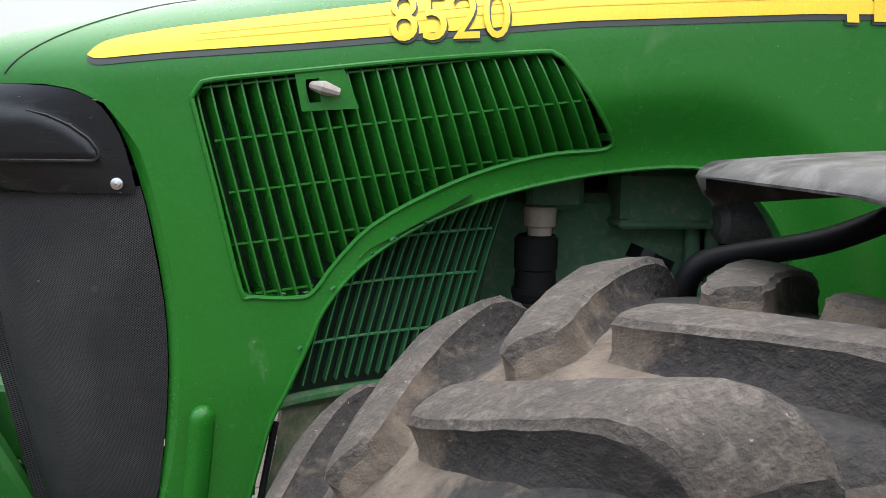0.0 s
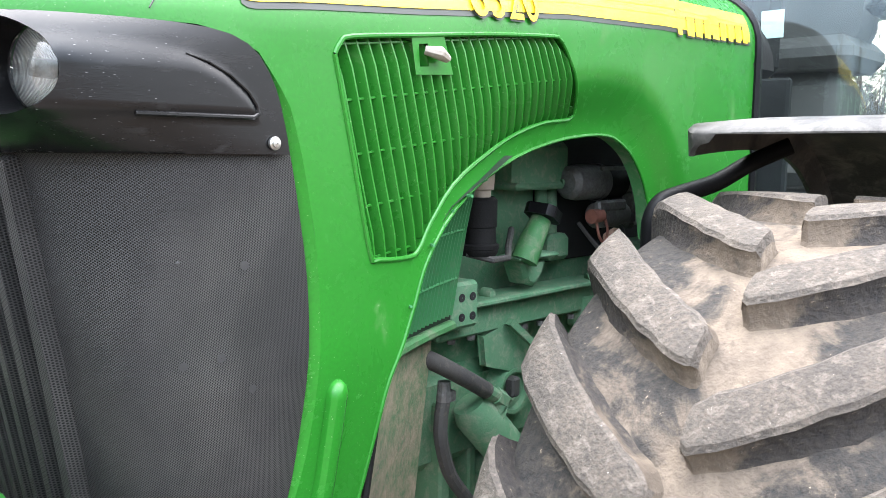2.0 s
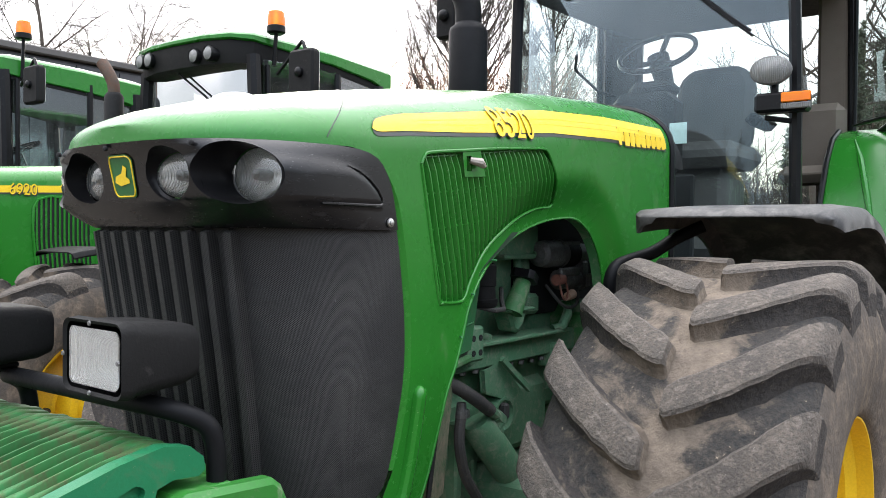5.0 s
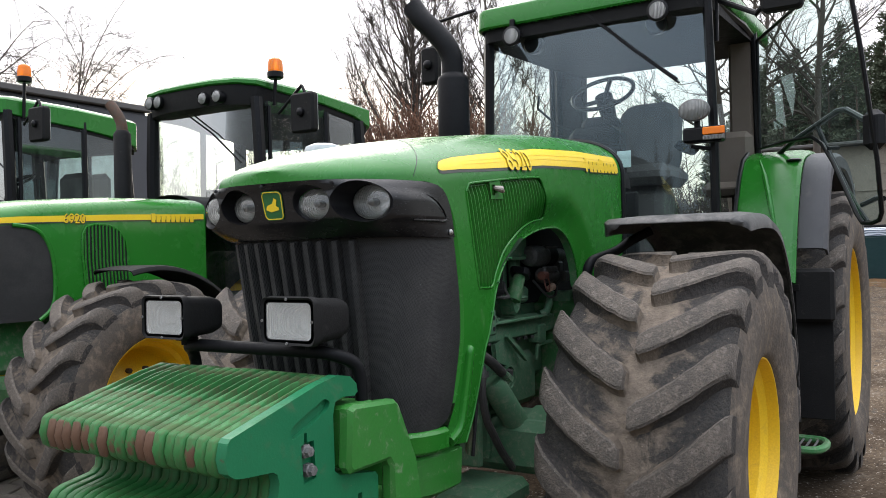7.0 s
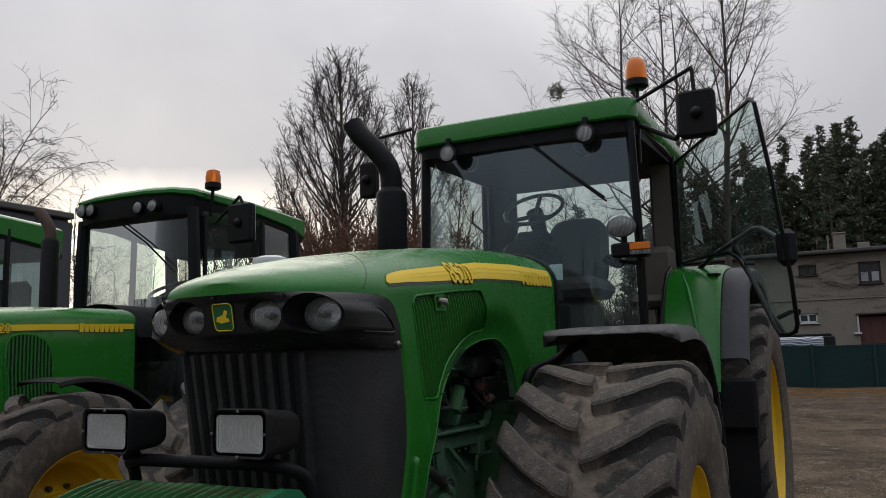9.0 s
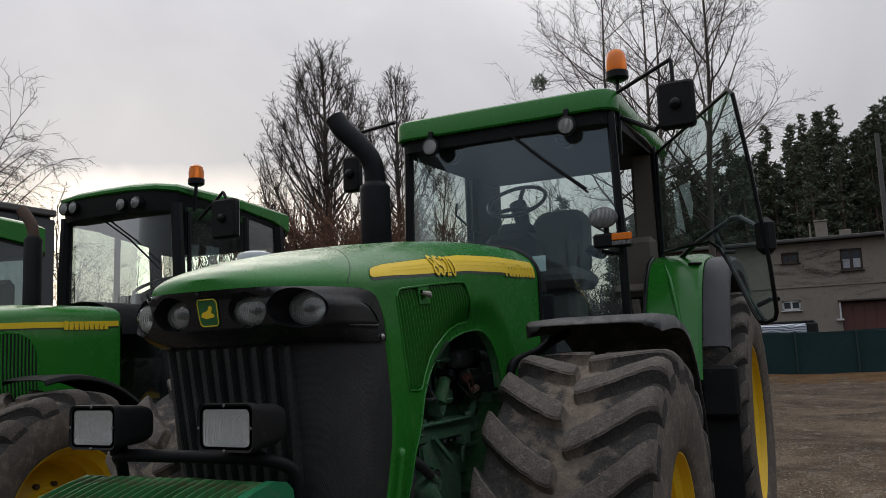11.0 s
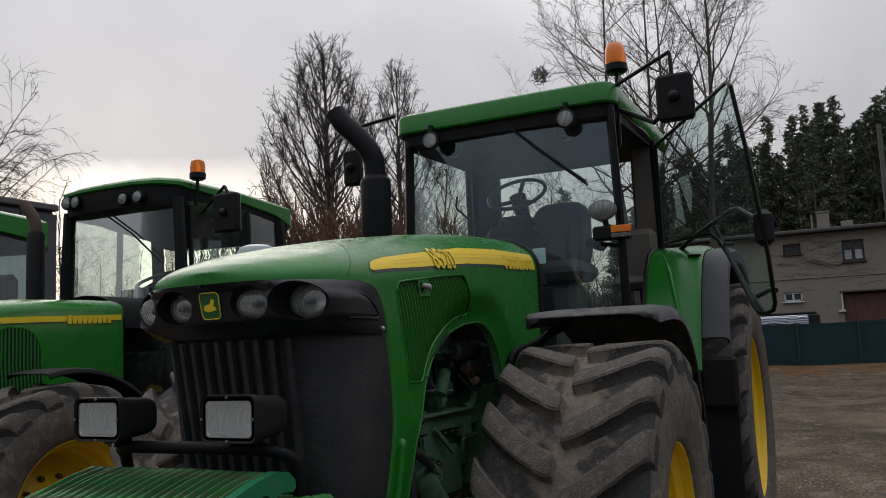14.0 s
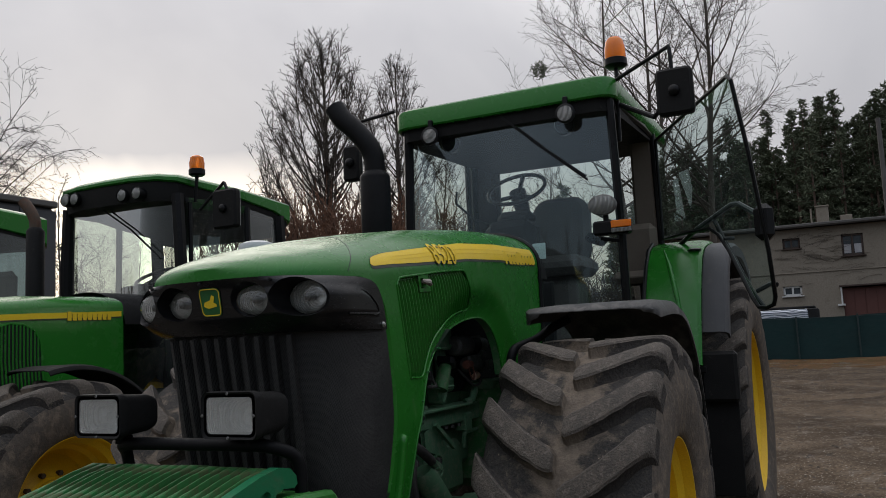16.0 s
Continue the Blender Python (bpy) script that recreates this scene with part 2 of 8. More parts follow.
def dusty_tread(name, dust, dust2, rubber, rubber2, reach, half=0.33):
    """Tyre rubber with dry mud lying along the middle of the tread and thinning out in patches towards the shoulders."""
    m, nt, bs = nodes(name)
    tc = nt.nodes.new("ShaderNodeTexCoord")
    vec = tc.outputs["Object"]
    sep = nt.nodes.new("ShaderNodeSeparateXYZ")
    nt.links.new(vec, sep.inputs[0])
    ab = nt.nodes.new("ShaderNodeMath")
    ab.operation = "ABSOLUTE"
    nt.links.new(sep.outputs["Y"], ab.inputs[0])
    n1 = add(nt, "ShaderNodeTexNoise", Scale=7.0, Detail=7.0, Roughness=0.68, Distortion=0.5)
    n2 = add(nt, "ShaderNodeTexNoise", Scale=75.0, Detail=5.0, Roughness=0.7)
    n3 = add(nt, "ShaderNodeTexNoise", Scale=26.0, Detail=4.0, Roughness=0.6)
    for n in (n1, n2, n3):
        nt.links.new(vec, n.inputs["Vector"])
    ma = nt.nodes.new("ShaderNodeMath")
    ma.operation = "MULTIPLY_ADD"
    ma.inputs[1].default_value = reach / half
    nt.links.new(ab.outputs[0], ma.inputs[0])
    nt.links.new(n1.outputs["Fac"], ma.inputs[2])
    lay = ramp(nt, ma.outputs[0], 0.58, 0.70, (1, 1, 1, 1), (0, 0, 0, 1))
    a = blend(nt, ramp(nt, n3.outputs["Fac"], 0.35, 0.7), dust, dust2)
    b = blend(nt, ramp(nt, n2.outputs["Fac"], 0.35, 0.75), rubber, rubber2)
    c = blend(nt, lay, b, a)
    c = blend(nt, ramp(nt, n2.outputs["Fac"], 0.66, 0.72), c, tuple(1.8 * x for x in dust))
    nt.links.new(c, bs.inputs["Base Color"])
    bs.inputs["Roughness"].default_value = 0.85
    bs.inputs["Specular IOR Level"].default_value = 0.2
    bp = add(nt, "ShaderNodeBump", Strength=0.8, Distance=0.008)
    nt.links.new(n2.outputs["Fac"], bp.inputs["Height"])
    bp2 = add(nt, "ShaderNodeBump", Strength=0.5, Distance=0.02)
    nt.links.new(n3.outputs["Fac"], bp2.inputs["Height"])
    nt.links.new(bp2.outputs["Normal"], bp.inputs["Normal"])
    nt.links.new(bp.outputs["Normal"], bs.inputs["Normal"])
    return m


M_TREAD = dusty_tread("muddy_tread_base", (0.172, 0.137, 0.104), (0.105, 0.085, 0.067), (0.028, 0.028, 0.027), (0.066, 0.056, 0.047), 0.40)
M_LUG_SIDE = dusty_tread("dusty_lug_side", (0.145, 0.115, 0.086), (0.085, 0.068, 0.053), (0.028, 0.026, 0.025), (0.060, 0.051, 0.043), 0.38)
M_HOSE = surf("rubber_hose", (0.03, 0.03, 0.031), (0.05, 0.047, 0.043), 0.65, 0.8, patch=9, grain=120, dirt=(0.14, 0.125, 0.10), dirt_amount=0.2, bump=0.15)
M_YELLOW = surf("yellow_rim_paint", (0.74, 0.475, 0.012), (0.66, 0.415, 0.012), 0.4, 0.6, patch=4, grain=120, dirt=(0.40, 0.24, 0.05), dirt_amount=0.10, bump=0.03)
M_STRIPE = surf("yellow_decal", (0.80, 0.56, 0.02), (0.74, 0.50, 0.02), 0.35, 0.5, patch=4, grain=200, bump=0.0)
M_OUTLINE = surf("dark_decal_edge", (0.02, 0.022, 0.02), (0.035, 0.04, 0.035), 0.4, 0.5, bump=0.0)
M_EMBLEM = surf("emblem_green", (0.02, 0.12, 0.03), (0.015, 0.10, 0.025), 0.35, 0.5, bump=0.0)
M_CHROME = surf("bright_metal", (0.62, 0.62, 0.60), (0.5, 0.5, 0.48), 0.25, 0.45, metal=1.0, grain=200, bump=0.02)
M_ZINC = surf("dusty_aluminium", (0.22, 0.215, 0.21), (0.10, 0.098, 0.095), 0.5, 0.7, metal=0.5, patch=8, grain=110, dirt=(0.14, 0.13, 0.11), dirt_amount=0.25, bump=0.15)
M_COPPER = surf("terminal_cap", (0.26, 0.10, 0.07), (0.20, 0.08, 0.06), 0.6, 0.7, bump=0.05)
M_PINK = surf("terminal_insulator", (0.60, 0.38, 0.27), (0.5, 0.32, 0.24), 0.5, 0.6, bump=0.03)
M_IVORY = surf("latch_plastic", (0.36, 0.32, 0.27), (0.25, 0.22, 0.19), 0.45, 0.6, bump=0.05)
M_FILTER_TOP = surf("filter_head", (0.38, 0.31, 0.24), (0.28, 0.23, 0.18), 0.6, 0.8, bump=0.1)
M_SEAT = surf("grey_seat_cloth", (0.085, 0.082, 0.080), (0.115, 0.11, 0.105), 0.9, 0.95, patch=5, grain=260, bump=0.25)
M_TRIM = surf("brown_grey_trim", (0.120, 0.094, 0.076), (0.15, 0.12, 0.097), 0.75, 0.85, patch=4, grain=180, bump=0.15)
M_FENDER_GREY = surf("grey_fender_rubber", (0.040, 0.041, 0.044), (0.055, 0.055, 0.058), 0.55, 0.75, patch=4, grain=160, dirt=(0.10, 0.095, 0.09), dirt_amount=0.15, bump=0.12)
M_PAPER = surf("pale_paper", (0.55, 0.68, 0.66), (0.5, 0.62, 0.6), 0.7, 0.8, bump=0)
M_SHIELD = surf("muddy_shield", (0.14, 0.12, 0.09), (0.03, 0.13, 0.04), 0.75, 0.9, patch=5, grain=90, dirt=(0.27, 0.215, 0.155), dirt_amount=0.62, bump=0.3)


def glass(name, tint, rough=0.03, clear=0.8, gloss=1.0, film=(0.30, 0.32, 0.31), low=0.02, gloss_layer=(1, 1, 1)):
    """A flat pane: clear with a tint, and a sheen that grows at a slant."""
    m, nt, bs = nodes(name)
    nt.nodes.remove(bs)
    out = nt.nodes["Material Output"]
    tr = nt.nodes.new("ShaderNodeBsdfTransparent")
    tr.inputs["Color"].default_value = (*tint, 1)
    di = nt.nodes.new("ShaderNodeBsdfDiffuse")
    di.inputs["Color"].default_value = (*film, 1)
    # patchy film: dust on the panes, painted brightness on the work lamps
    nz = add(nt, "ShaderNodeTexNoise", Scale=7.0, Detail=6.0)
    dust = ramp(nt, nz.outputs["Fac"], 0.35, 0.8, (low, low, low, 1), ((1 - clear), (1 - clear), (1 - clear), 1))
    a = nt.nodes.new("ShaderNodeMixShader")
    nt.links.new(dust, a.inputs[0])
    nt.links.new(tr.outputs[0], a.inputs[1])
    nt.links.new(di.outputs[0], a.inputs[2])
    gl = nt.nodes.new("ShaderNodeBsdfGlossy")
    gl.inputs["Roughness"].default_value = rough
    gl.inputs["Color"].default_value = (*gloss_layer, 1)
    fr = nt.nodes.new("ShaderNodeFresnel")
    fr.inputs["IOR"].default_value = 1.45
    mul = nt.nodes.new("ShaderNodeMath")
    mul.operation = "MULTIPLY"
    mul.inputs[1].default_value = gloss
    nt.links.new(fr.outputs[0], mul.inputs[0])
    b = nt.nodes.new("ShaderNodeMixShader")
    nt.links.new(mul.outputs[0], b.inputs[0])
    nt.links.new(a.outputs[0], b.inputs[1])
    nt.links.new(gl.outputs[0], b.inputs[2])
    nt.links.new(b.outputs[0], out.inputs["Surface"])
    return m


M_GLASS = glass("cab_glass", (0.91, 0.985, 0.965), 0.012, 0.92, 2.6, low=0.01)
# sheen and film tinted blue, in place of the bluish sky it mirrors
M_GLASS_FRONT = glass("windscreen_glass", (0.91, 0.985, 0.965), 0.012, 0.94, 2.6, (0.25, 0.29, 0.30), 0.01, (0.74, 0.89, 0.97))
# teal in the sheen and film stands for mirrored sky haze
M_GLASS_DOOR = glass("door_glass", (0.82, 0.94, 0.91), 0.012, 0.90, 1.7, (0.26, 0.32, 0.31), 0.025, (0.85, 1.0, 0.97))
M_GLASS_PLAIN = glass("clear_cab_glass", (0.86, 0.94, 0.91), 0.015, 0.86, 0.7)
M_GLASS_SIDE = glass("side_cab_glass", (0.80, 0.92, 0.90), 0.015, 0.86, 3.2)
M_HOUSE_GLASS = surf("house_glass", (0.05, 0.06, 0.07), (0.03, 0.035, 0.04), 0.08, 0.15, bump=0)


def lens(name, col, trans, rough, ribs=0.0):
    m, nt, bs = nodes(name)
    bs.inputs["Base Color"].default_value = (*col, 1)
    bs.inputs["Transmission Weight"].default_value = trans
    bs.inputs["Roughness"].default_value = rough
    bs.inputs["IOR"].default_value = 1.45
    if ribs:
        tc = nt.nodes.new("ShaderNodeTexCoord")
        wv = add(nt, "ShaderNodeTexWave", Scale=ribs, Distortion=0.4)
        wv.bands_direction = "Y"
        nt.links.new(tc.outputs["Object"], wv.inputs["Vector"])
        b = add(nt, "ShaderNodeBump", Strength=0.9, Distance=0.004)
        nt.links.new(wv.outputs["Fac"], b.inputs["Height"])
        nt.links.new(b.outputs["Normal"], bs.inputs["Normal"])
        nz = add(nt, "ShaderNodeTexNoise", Scale=40.0, Detail=5.0)
        nt.links.new(blend(nt, ramp(nt, nz.outputs["Fac"], 0.4, 0.75), col, tuple(0.75 * c for c in col)), bs.inputs["Base Color"])
    return m


M_LENS = glass("headlight_lens", (0.93, 0.93, 0.91), 0.08, 0.70, 1.8)
# the pale film whitens the lens as light from its reflector would
M_POD_LENS = glass("work_lamp_lens", (0.92, 0.93, 0.91), 0.08, 0.72, 2.0, (0.80, 0.81, 0.79), 0.16)
M_BOWL = lens("ribbed_reflector", (0.90, 0.90, 0.87), 0.0, 0.22, 62.0)
M_BOWL.node_tree.nodes["Principled BSDF"].inputs["Metallic"].default_value = 0.55
M_AMBER = lens("amber_lens", (0.9, 0.22, 0.01), 0.35, 0.2)
M_CLEAR = lens("clear_lens", (0.20, 0.20, 0.19), 0.25, 0.25, 40.0)


def mesh_screen():
    """Perforated black sheet: round holes on a hexagonal lattice, laid out in the sheet's own metres."""
    m, nt, bs = nodes("perforated_screen")
    uv = nt.nodes.new("ShaderNodeUVMap")
    uv.uv_map = "sheet"
    total = None
    pitch = 0.0043
    k = 2 * math.pi / (pitch * 0.866)
    for a in (0, 60, 120):
        d = nt.nodes.new("ShaderNodeVectorMath")
        d.operation = "DOT_PRODUCT"
        d.inputs[1].default_value = (k * math.cos(radians(a)), k * math.sin(radians(a)), 0)
        nt.links.new(uv.outputs[0], d.inputs[0])
        s = nt.nodes.new("ShaderNodeMath")
        s.operation = "COSINE"
        nt.links.new(d.outputs["Value"], s.inputs[0])
        if total is None:
            total = s.outputs[0]
        else:
            p = nt.nodes.new("ShaderNodeMath")
            nt.links.new(total, p.inputs[0])
            nt.links.new(s.outputs[0], p.inputs[1])
            total = p.outputs[0]
    sc = nt.nodes.new("ShaderNodeMath")
    sc.operation = "MULTIPLY_ADD"
    sc.inputs[1].default_value, sc.inputs[2].default_value = 0.2222, 0.3333
    nt.links.new(total, sc.inputs[0])
    hole = ramp(nt, sc.outputs[0], 0.30, 0.42)
    tc = nt.nodes.new("ShaderNodeTexCoord")
    nz = add(nt, "ShaderNodeTexNoise", Scale=3.5, Detail=7.0, Roughness=0.65, Distortion=0.3)
    nt.links.new(tc.outputs["Object"], nz.inputs["Vector"])
    sheet = blend(nt, ramp(nt, nz.outputs["Fac"], 0.40, 0.80), (0.029, 0.0285, 0.028), (0.068, 0.066, 0.062))
    nt.links.new(blend(nt, hole, sheet, (0.0012, 0.0012, 0.0012)), bs.inputs["Base Color"])
    bs.inputs["Roughness"].default_value = 0.55
    bs.inputs["Specular IOR Level"].default_value = 0.22
    b = add(nt, "ShaderNodeBump", Strength=0.5, Distance=0.002)
    b.invert = True
    nt.links.new(sc.outputs[0], b.inputs["Height"])
    nt.links.new(b.outputs["Normal"], bs.inputs["Normal"])
    return m


M_SCREEN = mesh_screen()


# ------------------------------------------------------------- mesh helpers
class Geo:
    """Vertices and faces gathered for one mesh."""

    def __init__(self):
        self.v, self.f, self.uv = [], [], None

    def put(self, verts, faces, m=None):
        n = len(self.v)
        self.v += [tuple(m @ Vector(p)) if m else tuple(p) for p in verts]
        self.f += [tuple(i + n for i in f) for f in faces]
        return self

    def box(self, c, s, b=0.004, m=None):
        """A box of size s round c with chamfered edges."""
        h = [x / 2 for x in s]
        b = min(b, 0.45 * min(s))
        verts, idx = [], {}
        for sx in (-1, 1):
            for sy in (-1, 1):
                for sz in (-1, 1):
                    for a in range(3):
                        p = [sx * (h[0] - b), sy * (h[1] - b), sz * (h[2] - b)]
                        p[a] += (sx, sy, sz)[a] * b
                        idx[sx, sy, sz, a] = len(verts)
                        verts.append([c[i] + p[i] for i in range(3)])
        faces = []
        for a in range(3):
            u, w = (a + 1) % 3, (a + 2) % 3
            for s0 in (-1, 1):
                ring = []
                for su, sw in ((-1, -1), (1, -1), (1, 1), (-1, 1)):
                    k = [0, 0, 0]
                    k[a], k[u], k[w] = s0, su, sw
                    ring.append(idx[k[0], k[1], k[2], a])
                faces.append(ring if s0 > 0 else ring[::-1])
            for su in (-1, 1):
                for sw in (-1, 1):
                    q = []
                    for s0, first in ((-1, u), (1, u), (1, w), (-1, w)):
                        k = [0, 0, 0]
                        k[a], k[u], k[w] = s0, su, sw
                        q.append(idx[k[0], k[1], k[2], first])
                    faces.append(q if su * sw < 0 else q[::-1])
        for sx in (-1, 1):
            for sy in (-1, 1):
                for sz in (-1, 1):
                    t = [idx[sx, sy, sz, a] for a in range(3)]
                    faces.append(t if sx * sy * sz > 0 else t[::-1])
        return self.put(verts, faces, m)

    def tube(self, pts, r, n=10, cap=True, flat=None, m=None):
        """A round bar along points; r one radius or one a point."""
        pts = [Vector(p) for p in pts]
        rs = r if isinstance(r, (list, tuple)) else [r] * len(pts)
        verts, faces, side = [], [], None
        for i, p in enumerate(pts):
            d = (pts[min(i + 1, len(pts) - 1)] - pts[max(i - 1, 0)]).normalized()
            if side is None:
                side = d.orthogonal().normalized()
                if abs(d.z) < 0.9:
                    side = d.cross(Vector((0, 0, 1))).normalized()
            side = (side - d * side.dot(d)).normalized()
            up = side.cross(d)
            for k in range(n):
                a = 2 * math.pi * (k + 0.5) / n
                verts.append(p + rs[i] * (math.cos(a) * side + math.sin(a) * up * (flat or 1)))
        for i in range(len(pts) - 1):
            for k in range(n):
                faces.append((i * n + k, (i + 1) * n + k, (i + 1) * n + (k + 1) % n, i * n + (k + 1) % n))
        if cap:
            faces.append(tuple(range(n)))
            faces.append(tuple((len(pts) - 1) * n + k for k in range(n))[::-1])
        return self.put(verts, faces, m)

    def lathe(self, prof, n=32, axis="Y", c=(0, 0, 0), m=None):
        """Turns a profile of (radius, distance along the axis) round an axis through c."""
        verts, faces = [], []
        for r, h in prof:
            for k in range(n):
                a = 2 * math.pi * k / n
                u, w = r * math.cos(a), r * math.sin(a)
                p = {"X": (h, u, w), "Y": (u, h, w), "Z": (u, w, h)}[axis]
                verts.append([c[i] + p[i] for i in range(3)])
        for i in range(len(prof) - 1):
            for k in range(n):
                faces.append((i * n + k, i * n + (k + 1) % n, (i + 1) * n + (k + 1) % n, (i + 1) * n + k))
        return self.put(verts, faces, m)

    def prism(self, poly, depth, b=0.003, m=None):
        """A flat outline (anticlockwise, in x and y) given thickness in z, with chamfered rims."""
        n = len(poly)
        inner = []
        for i in range(n):
            p, q, s = Vector(poly[i - 1]), Vector(poly[i]), Vector(poly[(i + 1) % n])
            d0, d1 = (q - p).normalized(), (s - q).normalized()
            nn = Vector((-d0.y - d1.y, d0.x + d1.x))
            nn = nn.normalized() / max(0.5, math.sqrt(max(0.05, (1 + d0.dot(d1)) / 2))) if nn.length > 1e-6 else Vector((0, 0))
            inner.append(q + nn * b)
        verts = [(p.x, p.y, 0) for p in inner] + [(*p, b) for p in poly] + [(*p, depth - b) for p in poly] + [(p.x, p.y, depth) for p in inner]
        faces = [tuple(range(n))[::-1], tuple(range(3 * n, 4 * n))]
        for k in range(3):
            for i in range(n):
                j = (i + 1) % n
                faces.append((k * n + i, k * n + j, (k + 1) * n + j, (k + 1) * n + i))
        return self.put(verts, faces, m)

    def grid(self, fn, us, vs, flip=False):
        """A sheet of fn(u, v) over the given steps."""
        us, vs = list(us), list(vs)
        verts = [fn(u, v) for u in us for v in vs]
        nv = len(vs)
        faces = []
        for i in range(len(us) - 1):
            for j in range(nv - 1):
                q = (i * nv + j, (i + 1) * nv + j, (i + 1) * nv + j + 1, i * nv + j + 1)
                faces.append(q[::-1] if flip else q)
        return self.put(verts, faces)

    def slab(self, fn, us, vs, off):
        """A sheet of fn(u, v) with thickness: off is the step from the face to the back."""
        us, vs = list(us), list(vs)
        n0 = len(self.v)
        self.grid(fn, us, vs)
        n1 = len(self.v)
        o = Vector(off)
        self.grid(lambda u, v: Vector(fn(u, v)) + o, us, vs, True)
        nu, nv = len(us), len(vs)
        rim = [i * nv for i in range(nu)] + [(nu - 1) * nv + j for j in range(1, nv)] + [i * nv + nv - 1 for i in range(nu - 2, -1, -1)] + [j for j in range(nv - 2, 0, -1)]
        for a, b in zip(rim, rim[1:] + rim[:1]):
            self.f.append((n0 + a, n1 + a, n1 + b, n0 + b))
        return self

    def mesh(self, name, smooth=35):
        me = bpy.data.meshes.new(name)
        me.from_pydata(self.v, [], self.f)
        if self.uv:
            layer = me.uv_layers.new(name="sheet")
            for lp in me.loops:
                layer.data[lp.index].uv = self.uv[lp.vertex_index]
        if smooth:
            me.polygons.foreach_set("use_smooth", [True] * len(me.polygons))
            me.set_sharp_from_angle(angle=radians(smooth))
        me.update()
        return me


def part(name, geo, material, parent, label="", smooth=35, at=None):
    """Links a Geo (or a mesh) as one mesh object under a thing or a part."""
    me = geo if isinstance(geo, bpy.types.Mesh) else geo.mesh(name, smooth)
    if not me.materials:
        me.materials.append(material)
    ob = new(name, me)
    ob.parent = parent
    if at is not None:
        ob.matrix_basis = at
    return tagged(ob, label)


def thing(name, label, category, at=None, group="", kind=""):
    ob = new(name)
    ob.empty_display_size = 0.2
    if at is not None:
        ob.matrix_basis = at
    return tagged(ob, label, category, group, kind)


def solo(name, geo, material, label, category, group="", kind="", at=None, smooth=35):
    ob = part(name, geo, material, None, "", smooth, at)
    return tagged(ob, label, category, group, kind)


def lerp(x, xs, ys):
    return float(np.interp(x, xs, ys))


def arc(cx, cy, r, a0, a1, n=6):
    return [(cx + r * math.cos(radians(a0 + (a1 - a0) * i / n)), cy + r * math.sin(radians(a0 + (a1 - a0) * i / n))) for i in range(n + 1)]


def rounded(x0, y0, x1, y1, r, n=5):
    """A rounded rectangle, anticlockwise."""
    return arc(x1 - r, y0 + r, r, -90, 0, n) + arc(x1 - r, y1 - r, r, 0, 90, n) + arc(x0 + r, y1 - r, r, 90, 180, n) + arc(x0 + r, y0 + r, r, 180, 270, n)


def smooth_line(pts, n=6):
    """Catmull-Rom through points."""
    pts = [Vector(p) for p in pts]
    out = []
    for i in range(len(pts) - 1):
        p0, p1, p2, p3 = pts[max(i - 1, 0)], pts[i], pts[i + 1], pts[min(i + 2, len(pts) - 1)]
        for k in range(n):
            t = k / n
            out.append(0.5 * ((2 * p1) + (p2 - p0) * t + (2 * p0 - 5 * p1 + 4 * p2 - p3) * t * t + (3 * p1 - p0 - 3 * p2 + p3) * t ** 3))
    out.append(pts[-1])
    return out


def inside(p, poly):
    x, y = p
    hit = False
    for i in range(len(poly)):
        (x0, y0), (x1, y1) = poly[i - 1], poly[i]
        if (y0 > y) != (y1 > y) and x < (x1 - x0) * (y - y0) / (y1 - y0) + x0:
            hit = not hit
    return hit


def sheet(outer, holes, step, place, skip=0.35):
    """A curved sheet with holes: the flat outline is cut into triangles and each point put where place(u, v) says."""
    from mathutils.geometry import delaunay_2d_cdt

    def dense(poly):
        out = []
        for i in range(len(poly)):
            a, b = Vector(poly[i]), Vector(poly[(i + 1) % len(poly)])
            n = max(1, int((b - a).length / step))
            out += [a.lerp(b, k / n) for k in range(n)]
        return out

    loops = [dense(outer)] + [dense(h) for h in holes]
    pts, edges = [], []
    for lp in loops:
        n = len(pts)
        pts += lp
        edges += [(n + i, n + (i + 1) % len(lp)) for i in range(len(lp))]
    rim = np.array([tuple(p) for p in pts])
    xs, ys = rim[:, 0], rim[:, 1]
    row = 0
    y = ys.min() + step * 0.5
    while y < ys.max():
        x = xs.min() + step * (0.5 if row % 2 else 1.0)
        while x < xs.max():
            if inside((x, y), outer) and not any(inside((x, y), h) for h in holes) and ((rim - (x, y)) ** 2).sum(1).min() > (skip * step) ** 2:
                pts.append(Vector((x, y)))
            x += step
        y += step * 0.87
        row += 1
    v, _, f, *_ = delaunay_2d_cdt([Vector((p[0], p[1])) for p in pts], edges, [], 0, 1e-6)
    g = Geo()
    keep = []
    for t in f:
        c = sum((Vector(v[i]) for i in t), Vector((0, 0))) / 3
        if inside(c, outer) and not any(inside(c, h) for h in holes):
            keep.append(tuple(t))
    g.put([place(p[0], p[1]) for p in v], keep)
    g.uv = [tuple(p) for p in v]
    return g


def lettering(text, size):
    """Flat outline of a word in the built-in font, as vertices and faces."""
    cu = bpy.data.curves.new("lettering", "FONT")
    cu.body, cu.size, cu.resolution_u = text, size, 4
    ob = bpy.data.objects.new("lettering", cu)
    me = bpy.data.meshes.new_from_object(ob)
    v, f = [tuple(p.co) for p in me.vertices], [tuple(p.vertices) for p in me.polygons]
    bpy.data.objects.remove(ob)
    bpy.data.curves.remove(cu)
    bpy.data.meshes.remove(me)
    return v, f


# ------------------------------------------------------------- hood and nose shapes of the large tractor
NOSE, BACK, HALF, MID = -1.192, -0.66, 0.413, 0.02


